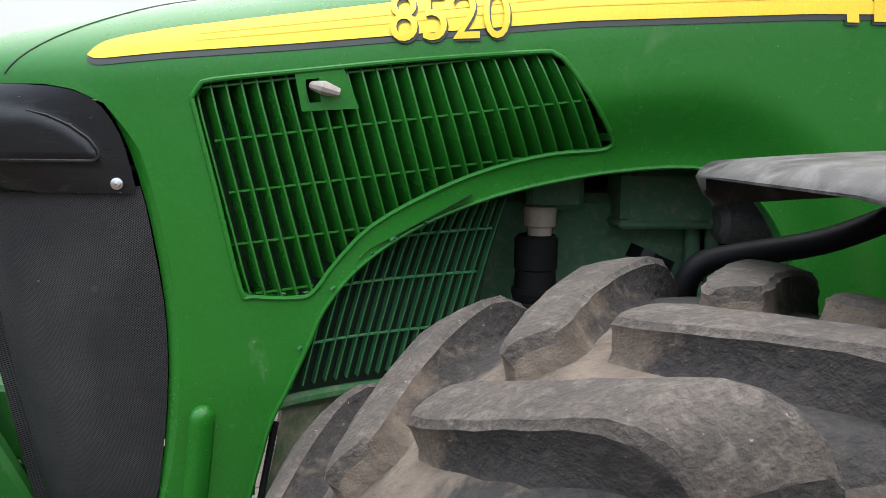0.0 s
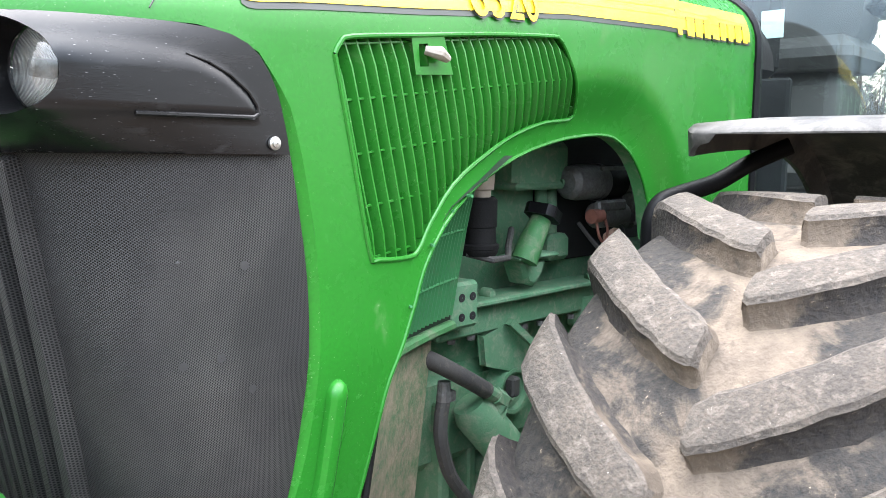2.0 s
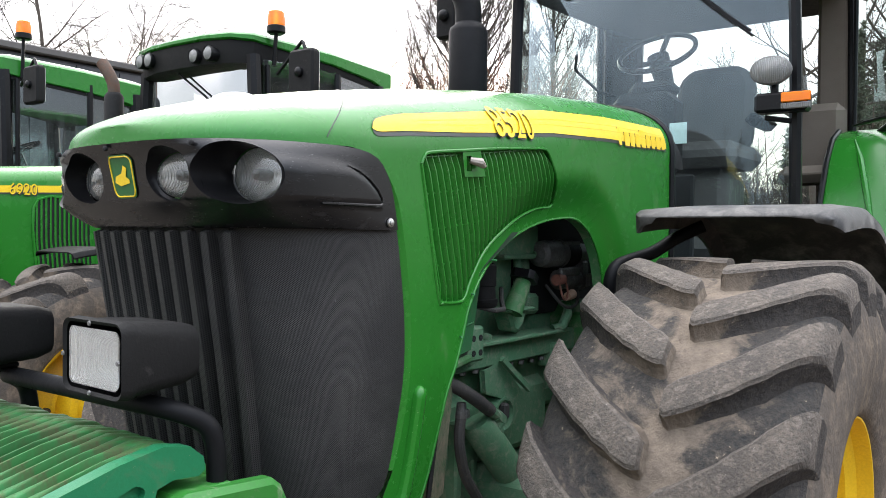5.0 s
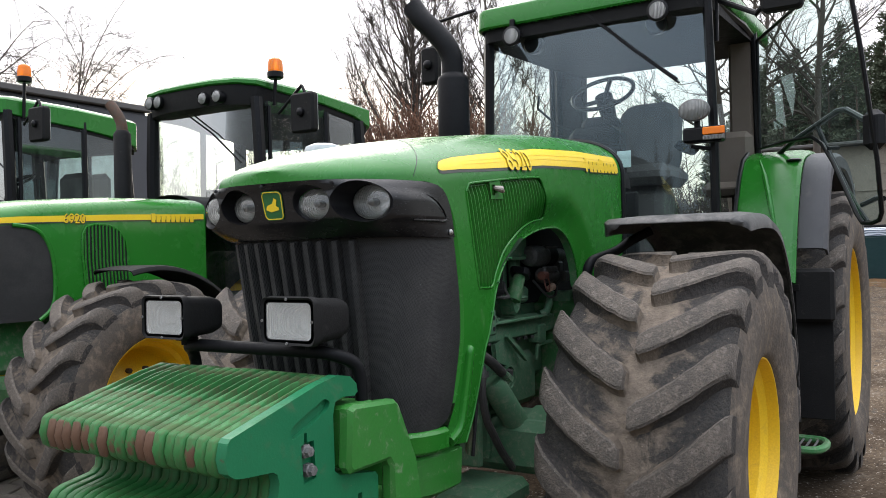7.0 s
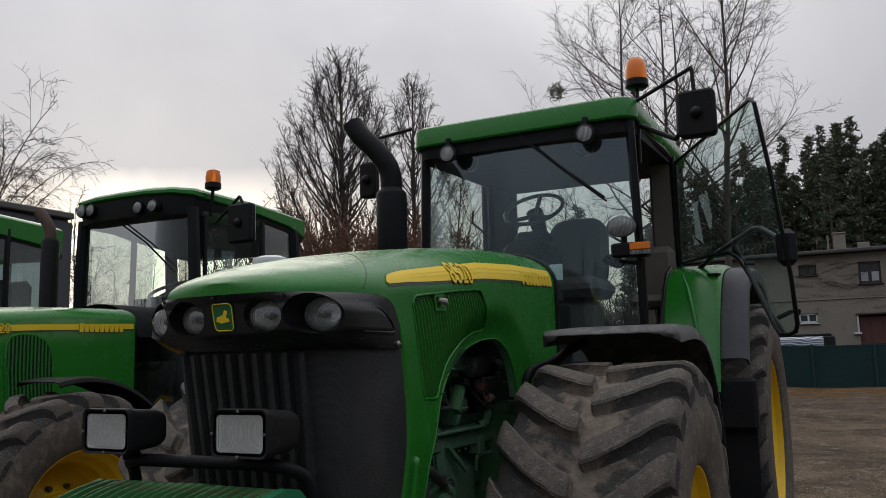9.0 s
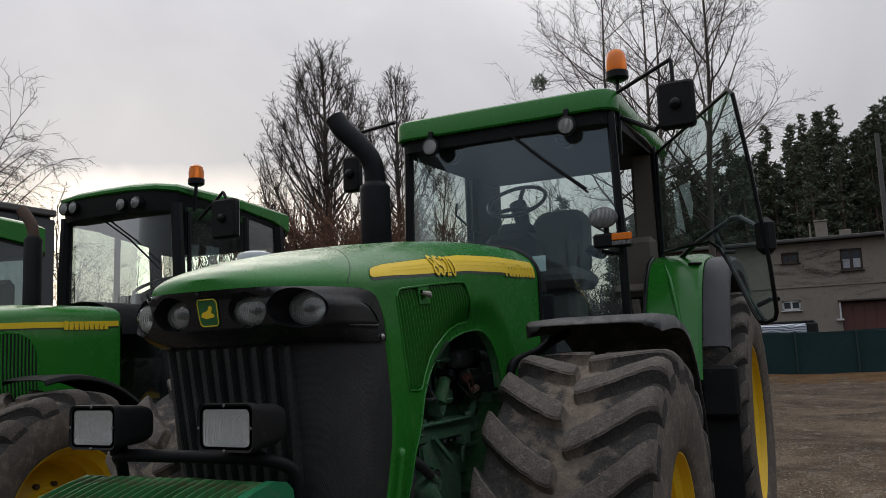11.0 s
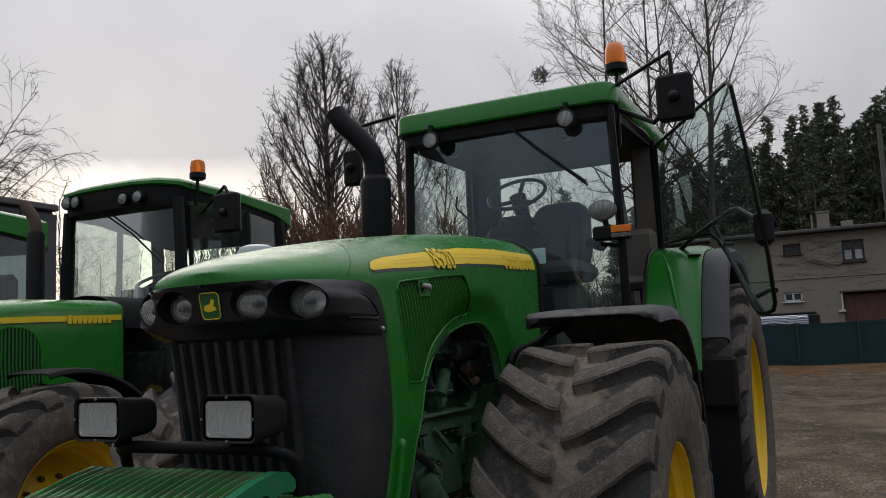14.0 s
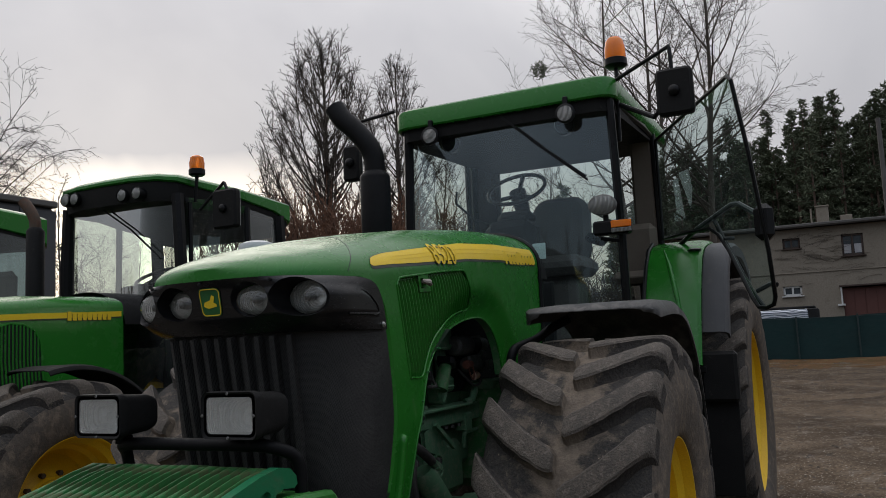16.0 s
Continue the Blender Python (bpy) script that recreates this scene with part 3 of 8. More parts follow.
def front_at(z):
    """Foremost x of the nose at a height: the grille leans back below the fascia."""
    return lerp(z, [0.70, 0.87, 0.95, 1.02, 1.23, 1.44, 1.597, 1.60, 1.655, 1.70, 1.75, 1.785], [-0.95, -0.965, -0.972, -0.985, -1.022, -1.06, -1.088, -1.10, -1.142, -1.155, -1.165, NOSE])


def bend_at(z, far=False):
    """How square the nose is in plan; its right-hand end stands out a little more."""
    if far:
        return lerp(z, [1.60, 1.655, 1.735, 1.785], [3.3, 6.6, 6.6, 3.1])
    return lerp(z, [1.60, 1.655, 1.735, 1.785], [3.3, 5.4, 5.4, 3.1])


def half_width(x, z=1.785):
    if x < BACK:
        k, n = min(1.0, (BACK - x) / (BACK - front_at(z))), bend_at(z)
        return HALF * (1 - k ** n) ** (1 / n)
    return lerp(x, [BACK, -0.2, 1.1], [HALF, 0.411, 0.378])


def dish(x, z):
    """How far the side panel is drawn in round the wheel arch."""
    if x < -0.52 or z > 1.86:
        return 0.0
    if not ARCH_LINE:
        ARCH_LINE.append(np.array([tuple(p)[:2] for p in smooth_line([(a, b, 0) for a, b in ARCH], 6)]))
    line = ARCH_LINE[0]
    gap = np.hypot(line[:, 0] - x, line[:, 1] - z)
    i = int(gap.argmin())
    k = min(1.0, float(gap[i]) / 0.16)
    return lerp(line[i, 0], [-0.5, -0.42, -0.24, 0.0, 0.16, 0.32, 0.46, 0.54], [0, 0.005, 0.027, 0.052, 0.062, 0.056, 0.044, 0.034]) * (1 - k * k * (3 - 2 * k))


ARCH_LINE = []


def narrow(z):
    return lerp(z, [0.70, 0.87, 1.25, 1.5], [0.90, 0.925, 1.0, 1.0])


def hood_top(x):
    return lerp(x, [-1.205, -1.19, -1.15, -1.08, -0.95, -0.7, -0.4, 0.0, 0.4, 0.8, 1.1],
                [1.80, 1.825, 1.85, 1.878, 1.915, 1.965, 2.015, 2.07, 2.115, 2.145, 2.155])


def shoulder(x):
    return lerp(x, [-1.2, -1.0, -0.75, -0.4, 0.0, 0.5, 1.1], [1.785, 1.785, 1.79, 1.82, 1.87, 1.92, 1.94])


POW = 2.3


def fold(x, z):
    """Height on the side, or the way round the shoulder, as one measure."""
    zc, zt = shoulder(x), hood_top(x)
    if z <= zc:
        return z - zc
    return 0.42 * math.asin(min(1.0, ((z - zc) / max(1e-4, zt - zc))) ** (POW / 2)) / (math.pi / 2)


def skin(x, s, out=0.0):
    """The hood's left side and top: x along it, s from fold(), out metres proud."""
    zc, zt = shoulder(x), hood_top(x)
    w = half_width(x, zc + min(0.0, s))
    if s <= 0:
        z = zc + s
        p, n = Vector((x, MID - w * narrow(z) + dish(x, z), z)), Vector((0, -1, 0))
    else:
        a = min(1.0, s / 0.42) * math.pi / 2
        c, sn = max(0.0, math.cos(a)) ** (2 / POW), math.sin(a) ** (2 / POW)
        p, n = Vector((x, MID - w * c, zc + (zt - zc) * sn)), Vector((0, -math.cos(a), math.sin(a)))
    if x < BACK and s <= 0.1:
        n = Vector((-(BACK - x) * 2, n.y, n.z)).normalized()
    return p + n * out


def on_side(x, z, out=0.0):
    return skin(x, fold(x, z), out)


# the way round the nose, from the middle of the front, as a length against the angle of its plan
_ang = (np.linspace(0, 1, 3001) ** 2) * math.pi / 2
_ang[-1] = math.pi / 2
_px, _py = np.cos(_ang).clip(0) ** (2 / 3.6) * (BACK - NOSE), HALF * np.sin(_ang) ** (2 / 3.6)
_way = np.r_[0, np.cumsum(np.hypot(np.diff(_px), np.diff(_py)))]
S_END = float(_way[-1])


def plan_at(t, z, far=False):
    if t >= S_END:
        return BACK + t - S_END, -HALF
    n = bend_at(z, far)
    a = float(np.interp(t, _way, _ang))
    kx, ky = max(0.0, math.cos(a)) ** (2 / 3.6), math.sin(a) ** (2 / 3.6)
    f = (kx ** n + ky ** n) ** (-1 / n)
    return BACK - (BACK - front_at(z)) * kx * f, -HALF * ky * f


def nose(s, z, out=0.0):
    """A place on the nose: s metres round from its middle (minus: the tractor's left side), z up."""
    t = abs(s)
    x, y = plan_at(t, z, s > 0)
    x2, y2 = plan_at(t + 0.004, z, s > 0)
    n = Vector((y2 - y, -(x2 - x), 0)).normalized()
    if n.x > 0 or (n.x == 0 and n.y > 0):
        n = -n
    p = Vector((x, y * narrow(z), z)) + n * out
    p.y = MID + (p.y if s <= 0 else -p.y)
    return p


def _way_at(kx, ky):
    return float(np.interp(math.atan2(ky ** 1.8, kx ** 1.8), _ang, _way))


def way_of(x, z=1.70):
    """Length round the nose at which its side reaches x."""
    if x >= BACK:
        return S_END + x - BACK
    n = bend_at(z)
    k = min(1.0, (BACK - x) / (BACK - front_at(z)))
    return _way_at(k, (1 - k ** n) ** (1 / n))


def way_at_y(y, z, far=False):
    """Length round the nose at which it is y metres from the middle."""
    n = bend_at(z, far)
    k = min(1.0, y / HALF)
    return _way_at((1 - k ** n) ** (1 / n), k)


GRILLE_EDGE = [(-0.764, 1.754), (-0.724, 1.675), (-0.692, 1.549), (-0.671, 1.40), (-0.669, 1.267), (-0.683, 1.134), (-0.704, 1.018), (-0.735, 0.965), (-0.80, 0.94)]
ARCH = [(-0.600, 0.86), (-0.555, 0.95), (-0.519, 1.07), (-0.489, 1.174), (-0.456, 1.242), (-0.419, 1.322), (-0.389, 1.389), (-0.330, 1.462), (-0.240, 1.527), (-0.126, 1.578), (-0.001, 1.614),
        (0.157, 1.642), (0.320, 1.652), (0.407, 1.622), (0.463, 1.577), (0.502, 1.515), (0.525, 1.444), (0.538, 1.372)]
VENT = [(-0.613, 1.765), (-0.600, 1.785), (-0.575, 1.797), (-0.424, 1.815), (-0.226, 1.838), (-0.01, 1.857), (0.025, 1.854), (0.052, 1.834), (0.105, 1.766), (0.149, 1.706),
        (0.147, 1.690), (0.12, 1.682), (0.03, 1.674), (-0.085, 1.646), (-0.195, 1.602), (-0.303, 1.541), (-0.370, 1.472), (-0.405, 1.425), (-0.433, 1.412), (-0.515, 1.415), (-0.537, 1.431), (-0.577, 1.61)]


# ------------------------------------------------------------- wheels
def tractor_wheel(parent, centre, radius, y_in, y_out, rim_r, lugs, phase, prefix, deep=0.10, height=0.052, lug_w=0.075, mirrored=False):
    """A tyre with its lugs, and its rim, about an axle across the tractor."""
    mid = (y_in + y_out) / 2
    half = abs(y_out - y_in) / 2
    base = radius - height
    at = Matrix.Translation((centre[0], mid, centre[1]))
    prof = [(rim_r, -half * 0.90), (rim_r + 0.03, -half * 0.965), (rim_r + (base - rim_r) * 0.45, -half * 1.035), (rim_r + (base - rim_r) * 0.75, -half * 1.0), (base - 0.035, -half * 0.93),
            (base - 0.008, -half * 0.8), (base, -half * 0.45), (base + 0.006, 0), (base, half * 0.45), (base - 0.008, half * 0.8), (base - 0.035, half * 0.93),
            (rim_r + (base - rim_r) * 0.75, half * 1.0), (rim_r + (base - rim_r) * 0.45, half * 1.035), (rim_r + 0.03, half * 0.965), (rim_r, half * 0.90)]
    fine = [tuple(p) for p in smooth_line([(r, h, 0) for r, h in prof], 3)]
    g = Geo().lathe([(r, h) for r, h, _ in fine], 96)
    tyre = part(prefix + "_tyre", g, M_TREAD, parent, "muddy black rubber tractor tyre with deep chevron lugs", at=at)
    tyre.data.materials.append(M_RUBBER)
    for p in tyre.data.polygons:
        c = p.center
        if math.hypot(c.x, c.z) < base - 0.05:
            p.material_index = 1
    # one lug for each side of the tread, shared by all of that side
    hgt = height + 0.012
    for side in (-1, 1):
        ks = [-0.012, 0.0, 0.035, 0.09, 0.17, 0.26, 0.36, 0.46, 0.56, 0.66, 0.76, 0.85, 0.92, 0.97, 1.0, 1.015]
        rows = []
        for i, k in enumerate(ks):
            y = side * (0.014 + k * (half * 0.985 - 0.014))
            turn = radians(11) * k + radians(7.5) * k * k
            wdt = lug_w * (0.98 + 0.42 * max(0.0, k) ** 1.5)
            wdt *= [0.62, 0.70, 0.90, 1.0][i] if i < 4 else 1.0
            mid_t = turn + lug_w * 0.5 / radius
            drop = 0.0 if k < 0.84 else 0.040 * min(1.0, (k - 0.84) / 0.16) ** 2 + (0.045 if k > 1.005 else 0)
            top = radius - drop
            low = base - 0.012 - (0.13 * ((k - 0.7) / 0.3) ** 1.4 if k > 0.7 else 0)
            if i == 0:
                top = low + 0.72 * (radius - low)
            h = top - low
            wig = 0.0025 * math.sin(i * 2.7 + side)
            prof = [(0.0, 0.046), (0.16, 0.024), (0.42, 0.010), (0.80, 0.003), (0.90, 0.004), (0.93, -0.001), (1.0, -0.006)]
            row = [(low + h * f, -(wdt / 2 + o) + wig) for f, o in prof]
            row += [(top + 0.002, -wdt * 0.17 + wig), (top + 0.002, wdt * 0.17 + wig)]
            row += [(low + h * f, wdt / 2 + o + wig) for f, o in prof[::-1]]
            yy = y - (side * 0.006 if i == 0 else 0)
            rows.append([(r, mid_t + w / radius, yy if (0 < i < len(ks) - 1) else (y + (-side * 0.016 if i == 0 and r < low + 0.1 * h else 0))) for r, w in row])
        m = len(rows[0])
        verts = [(-r * math.cos(t), y, r * math.sin(t)) for row in rows for r, t, y in row]
        faces = []
        for i in range(len(ks) - 1):
            for j in range(m - 1):
                q = (i * m + j, (i + 1) * m + j, (i + 1) * m + j + 1, i * m + j + 1)
                faces.append(q if side < 0 else q[::-1])
        last = (len(ks) - 1) * m
        faces += [tuple(range(m)) if side > 0 else tuple(range(m))[::-1], tuple(last + j for j in range(m))[::-1] if side > 0 else tuple(last + j for j in range(m))]
        me = Geo().put(verts, faces).mesh("lug", 38)
        me.materials.append(M_LUG)
        me.materials.append(M_LUG_SIDE)
        for p in me.polygons:
            js = [v % m for v in p.vertices]
            p.material_index = 1 if len(js) > 4 or max(js) <= 4 or min(js) >= m - 5 else 0
        inner = (side > 0) == (abs(mid + half) < abs(mid - half))
        for i in range(lugs):
            a = 2 * math.pi * i / lugs + radians(phase + (0 if inner else 180.0 / lugs))
            part("lug", me, M_LUG, tyre, at=Matrix.Rotation(a, 4, "Y"))
    s = -1 if y_out < y_in else 1
    f = half * 0.92
    prof = [(rim_r + 0.012, s * (f - 0.014)), (rim_r + 0.008, s * (f - 0.004)), (rim_r - 0.004, s * (f - 0.006)), (rim_r - 0.012, s * (f - 0.05)), (rim_r - 0.045, s * (f - 0.075)), (rim_r - 0.05, s * (f - 0.15)),
            (rim_r - 0.075, s * (f - 0.17)), (rim_r - 0.08, s * (f - deep - 0.12)), (rim_r - 0.10, s * (f - deep - 0.15)), (rim_r * 0.5, s * (f - deep - 0.13)), (rim_r * 0.42, s * (f - deep - 0.10)), (0.001, s * (f - deep - 0.10))]
    rim = part(prefix + "_rim", Geo().lathe(prof, 64), M_YELLOW, parent, "yellow painted steel wheel rim", at=at)
    part("hub", Geo().lathe([(0.15, s * (f - deep - 0.10)), (0.15, s * (f - deep - 0.03)), (0.13, s * (f - deep)), (0.09, s * (f - deep)), (0.085, s * (f - deep + 0.04)), (0.001, s * (f - deep + 0.04))], 28), M_YELLOW, rim)
    nut = Geo().lathe([(0.016, 0), (0.016, s * 0.03), (0.001, s * 0.03)], 6).mesh("wheel_nut", 0)
    nut.materials.append(M_RUST)
    for i in range(10):
        a = 2 * math.pi * i / 10
        part("wheel_nut", nut, M_RUST, rim, at=Matrix.Translation((0.19 * math.cos(a), s * (f - deep - 0.12), 0.19 * math.sin(a))))
    part("valve", Geo().tube([(-0.05, s * (f - 0.06), -(rim_r - 0.10)), (-0.05, s * (f - 0.02), -(rim_r - 0.11))], 0.009, 8), M_RUST, rim, "rusty tyre valve")
    return tyre


# ------------------------------------------------------------- the large tractor
tractor = thing("tractor", "large green tractor with yellow wheels and an open cab door", "tractor")

# hood skin: one sheet for the left half, mirrored
lip = [(-1.19199, 1.785), (-1.0, 1.785), (-0.86, 1.785), (-0.81, 1.777)]
EDGE = [tuple(p) for p in smooth_line(GRILLE_EDGE[:-2], 3)]
down = lip + [(x + lerp(z, [1.0, 1.1, 1.68, 1.754], [0.012, 0.021, 0.021, 0.004]), z) for x, z in EDGE] + [(-0.735, 0.93), (-0.745, 0.87)]
outline = down + ARCH + [(0.55, 1.32), (0.61, 1.28), (1.07, 1.27), (1.11, 1.32), (1.12, 1.94)]
outline = [(x, fold(x, z)) for x, z in outline]
top = [(x, 0.42) for x in (1.12, 0.6, 0.2, -0.2, -0.6, -0.9, -1.0, -1.08, -1.13, -1.17, -1.185, -1.19199)]
vent_s = [(x, fold(x, z)) for x, z in VENT]
hood = Geo()


def spread_front(x):
    """Spreads the steps near the rounded tip of the hood, where its sides close in."""
    return x if x > BACK else BACK - (BACK - NOSE) * math.asin(min(1.0, (BACK - x) / (BACK - NOSE))) * 2 / math.pi


def gather_front(u):
    return u if u > BACK else BACK - (BACK - NOSE) * math.sin(min(1.0, (BACK - u) / (BACK - NOSE)) * math.pi / 2)


half_geo = sheet([(spread_front(x), v) for x, v in outline + top], [vent_s], 0.026, lambda u, v: skin(gather_front(u), v))
hood.put(half_geo.v, half_geo.f)
hood.put([(x, 2 * MID - y, z) for x, y, z in half_geo.v], [f[::-1] for f in half_geo.f])
body = part("hood", hood, M_GREEN, tractor, "glossy dark green hood, dusty low down", smooth=60)


# the hood's edge turns in beside the grille
part("edge_facet", Geo().grid(lambda i, k: on_side(EDGE[int(i)][0] + k * lerp(EDGE[int(i)][1], [1.0, 1.1, 1.68, 1.754], [0.012, 0.021, 0.021, 0.004]), EDGE[int(i)][1], -0.011 * (1 - k)), range(len(EDGE)), (0, 0.5, 1)), M_GREEN, body, smooth=20)


part("nose_cap", Geo().grid(lambda y, z: (NOSE + 0.3 * y * y, MID + y, z), [-0.045 + 0.01 * i for i in range(10)], (1.782, 1.80, hood_top(NOSE) - 0.002)), M_GREEN, body)


def rim_tube(pts, r, name, mat, parent, closed=False, out=0.0, label=""):
    line = [on_side(x, z, out) for x, z in pts]
    if closed:
        line.append(line[0])
    return part(name, Geo().tube(line, r, 8), mat, parent, label)


rim_tube([tuple(p) for p in smooth_line([(x, z) for x, z in ARCH], 4)], 0.0042, "arch_lip", M_GREEN, body)
# inner flange behind the arch
fl = Geo()
line = [tuple(p) for p in smooth_line([(x, z) for x, z in ARCH], 3)]
fl.grid(lambda u, v: on_side(*line[int(u)]) + Vector((0, v, 0)), range(len(line)), (0, 0.04))
part("arch_flange", fl, M_GREEN_DUSTY, body)
rim_tube([tuple(p) for p in smooth_line(VENT + VENT[:1], 3)], 0.0048, "vent_rim", M_GREEN, body)

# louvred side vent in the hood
# the dark sheet at the back stands for shade behind the louvres
vent = part("side_vent", sheet([(x, z) for x, z in VENT], [], 0.05, lambda u, v: on_side(u, v, -0.052)), M_VENT_SHADE, tractor, "green louvred side vent in the hood")


VR = [tuple(p) for p in smooth_line(VENT + VENT[:1], 3)]
part("vent_wall", Geo().grid(lambda i, d: on_side(*VR[int(i)], -d), range(len(VR)), (0, 0.012, 0.054)), M_GREEN, vent)


def vent_lean(xt):
    return lerp(xt, [-0.60, -0.25, -0.05, 0.06, 0.20], [0.24, 0.28, 0.44, 0.56, 0.70])


def vent_span(xt):
    """Top and foot of a louvre on the line through xt at the vent's top, leaning back as it goes down."""
    zs = [1.86 - 0.002 * i for i in range(232)]
    zs = [z for z in zs if inside((xt + (1.853 - z) * vent_lean(xt), z), VENT)]
    return (max(zs), min(zs)) if len(zs) > 4 else None


for i in range(36):
    xt = -0.705 + i * 0.0268 if i < 28 else 0.0186 + (i - 27) * 0.023
    span = vent_span(xt)
    if not span:
        continue
    z1, z0 = span[0] + 0.002, span[1] - 0.004
    g = Geo()
    verts = []
    for k in range(9):
        z = z1 + (z0 - z1) * k / 8
        x = xt + (1.853 - z) * vent_lean(xt)
        o = [-0.012, -0.003, -0.002, -0.002, -0.002, -0.002, -0.001, 0.001, -0.004][k]
        a, b = on_side(x, z, o), on_side(x - 0.024, z, -0.046)
        verts += [a + Vector((-0.0017, 0, 0)), a + Vector((0.0017, 0, 0)), b + Vector((0.0017, 0, 0)), b + Vector((-0.0017, 0, 0))]
    faces = [(4 * k + j, 4 * k + (j + 1) % 4, 4 * k + 4 + (j + 1) % 4, 4 * k + 4 + j) for k in range(8) for j in range(4)] + [(3, 2, 1, 0), (32, 33, 34, 35)]
    part("louvre", g.put(verts, faces), M_GREEN, vent)
for row in range(5):
    pts = []
    for i in range(40):
        xt = -0.68 + i * 0.021
        z = 1.785 - row * 0.091 + (xt + 0.6) * 0.12
        x = xt + (1.853 - z) * 0.245
        if inside((x, z), VENT):
            pts.append(on_side(x, z, -0.013))
    if len(pts) > 2:
        part("crossbar", Geo().tube(pts, 0.0026, 6), M_GREEN, vent)
plate = part("latch_plate", sheet([(-0.437, 1.812), (-0.352, 1.822), (-0.325, 1.752), (-0.425, 1.745)][::-1], [[(-0.418, 1.80), (-0.395, 1.803), (-0.392, 1.762), (-0.415, 1.760)]], 0.03, lambda u, v: on_side(u, v, 0.001)), M_GREEN, tractor, "green plate with the hood latch")
part("latch", Geo().tube([on_side(-0.405, 1.79, 0.004), on_side(-0.385, 1.785, 0.022), on_side(-0.36, 1.778, 0.016)], [0.010, 0.016, 0.010], 10, flat=0.8), M_IVORY, plate, "worn ivory hood latch")

# yellow stripe with its dark edge
SX = [-0.785, -0.775, -0.76, -0.735, -0.65, -0.436, 0.07, 0.5, 1.06]
S_TOP, S_LOW = [1.836, 1.848, 1.859, 1.868, 1.886, 1.917, 1.987, 2.018, 2.036], [1.834, 1.829, 1.829, 1.832, 1.842, 1.861, 1.913, 1.938, 1.953]
steps = [-0.785 + 0.004 * i for i in range(8)] + [-0.753 + 1.813 * i / 60 for i in range(61)]
for nm, mt, up, dn, o in (("stripe", M_STRIPE, 0.0, 0.0, 0.003), ("stripe_edge", M_OUTLINE, 0.002, -0.011, 0.0015)):
    g = Geo().grid(lambda u, v: on_side(u, lerp(u, SX, S_LOW) + dn + v * (lerp(u, SX, S_TOP) + up - lerp(u, SX, S_LOW) - dn), o), steps, [0, 0.25, 0.5, 0.75, 1.0])
    part(nm, g, mt, tractor, "yellow decal stripe along the hood" if nm == "stripe" else "")
for k in (0.35, 0.6):
    g = Geo().grid(lambda u, v: on_side(u, lerp(u, SX, S_LOW) + (k + v * 0.035) * (lerp(u, SX, S_TOP) - lerp(u, SX, S_LOW)), 0.0036), [x for x in steps if x > -0.62], [0, 1])
    part("stripe_line", g, M_YELLOW, tractor)
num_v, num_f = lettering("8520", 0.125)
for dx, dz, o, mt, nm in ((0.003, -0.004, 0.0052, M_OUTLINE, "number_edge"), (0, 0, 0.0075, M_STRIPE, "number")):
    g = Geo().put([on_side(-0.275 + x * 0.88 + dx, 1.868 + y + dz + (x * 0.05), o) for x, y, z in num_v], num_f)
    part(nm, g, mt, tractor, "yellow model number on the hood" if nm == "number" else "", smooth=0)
# the maker's word as plain yellow blocks
for i, (wd, ht) in enumerate(((0.03, 0.07), (0.055, 0.052), (0.05, 0.052), (0.05, 0.052), (0.055, 0.07), (0.04, 0.052), (0.04, 0.052), (0.045, 0.052), (0.04, 0.052))):
    x0 = 0.575 + i * 0.0535
    zb = 1.925 + i * 0.0026
    for o, m_, e in ((0.0045, M_OUTLINE, 0.005), (0.006, M_STRIPE, 0)):
        part("word_block", Geo().grid(lambda u, v: on_side(u, v, o), [x0 - e * 0.5, x0 + wd * 0.8 + e * 0.5], [zb - e, zb + ht * 0.95]), m_, tractor)

# black gasket where the hood meets the cab
part("hood_gasket", Geo().tube([skin(1.125, s) for s in [-0.62 + 0.05 * i for i in range(21)] + [0.42]] + [Vector((p.x, 2 * MID - p.y, p.z)) for p in [skin(1.125, s) for s in [0.40, 0.3, 0.2, 0.1, 0.0, -0.2, -0.4, -0.6]]], 0.018, 8), M_BLACK, tractor)
# seams of the front cap and a pale cap on the hood
part("hood_seam", Geo().tube([skin(-0.93 + 0.42 * (s / 0.42) ** 1.5, s, 0.0005) for s in [0.02 + 0.4 * i / 24 for i in range(25)]], 0.0014, 6), M_OUTLINE, body)
part("hood_intake", Geo().lathe([(0.072, -0.02), (0.072, 0.0), (0.066, 0.014), (0.04, 0.024), (0.001, 0.027)], 24, "Z", (-0.722, 0.172, 1.950)), M_CAP, body, "pale cap on top of the hood")

# black fascia with four headlamps
edge_pts = [(-0.709, 1.600), (-0.7125, 1.62), (-0.7175, 1.645), (-0.724, 1.672), (-0.733, 1.70), (-0.745, 1.724), (-0.762, 1.748), (-0.782, 1.764), (-0.81, 1.775), (-0.845, 1.781), (-0.90, 1.784)]
fas = [(way_of(x, z), z) for x, z in edge_pts] + [(-way_of(x, z), z) for x, z in edge_pts[::-1]]
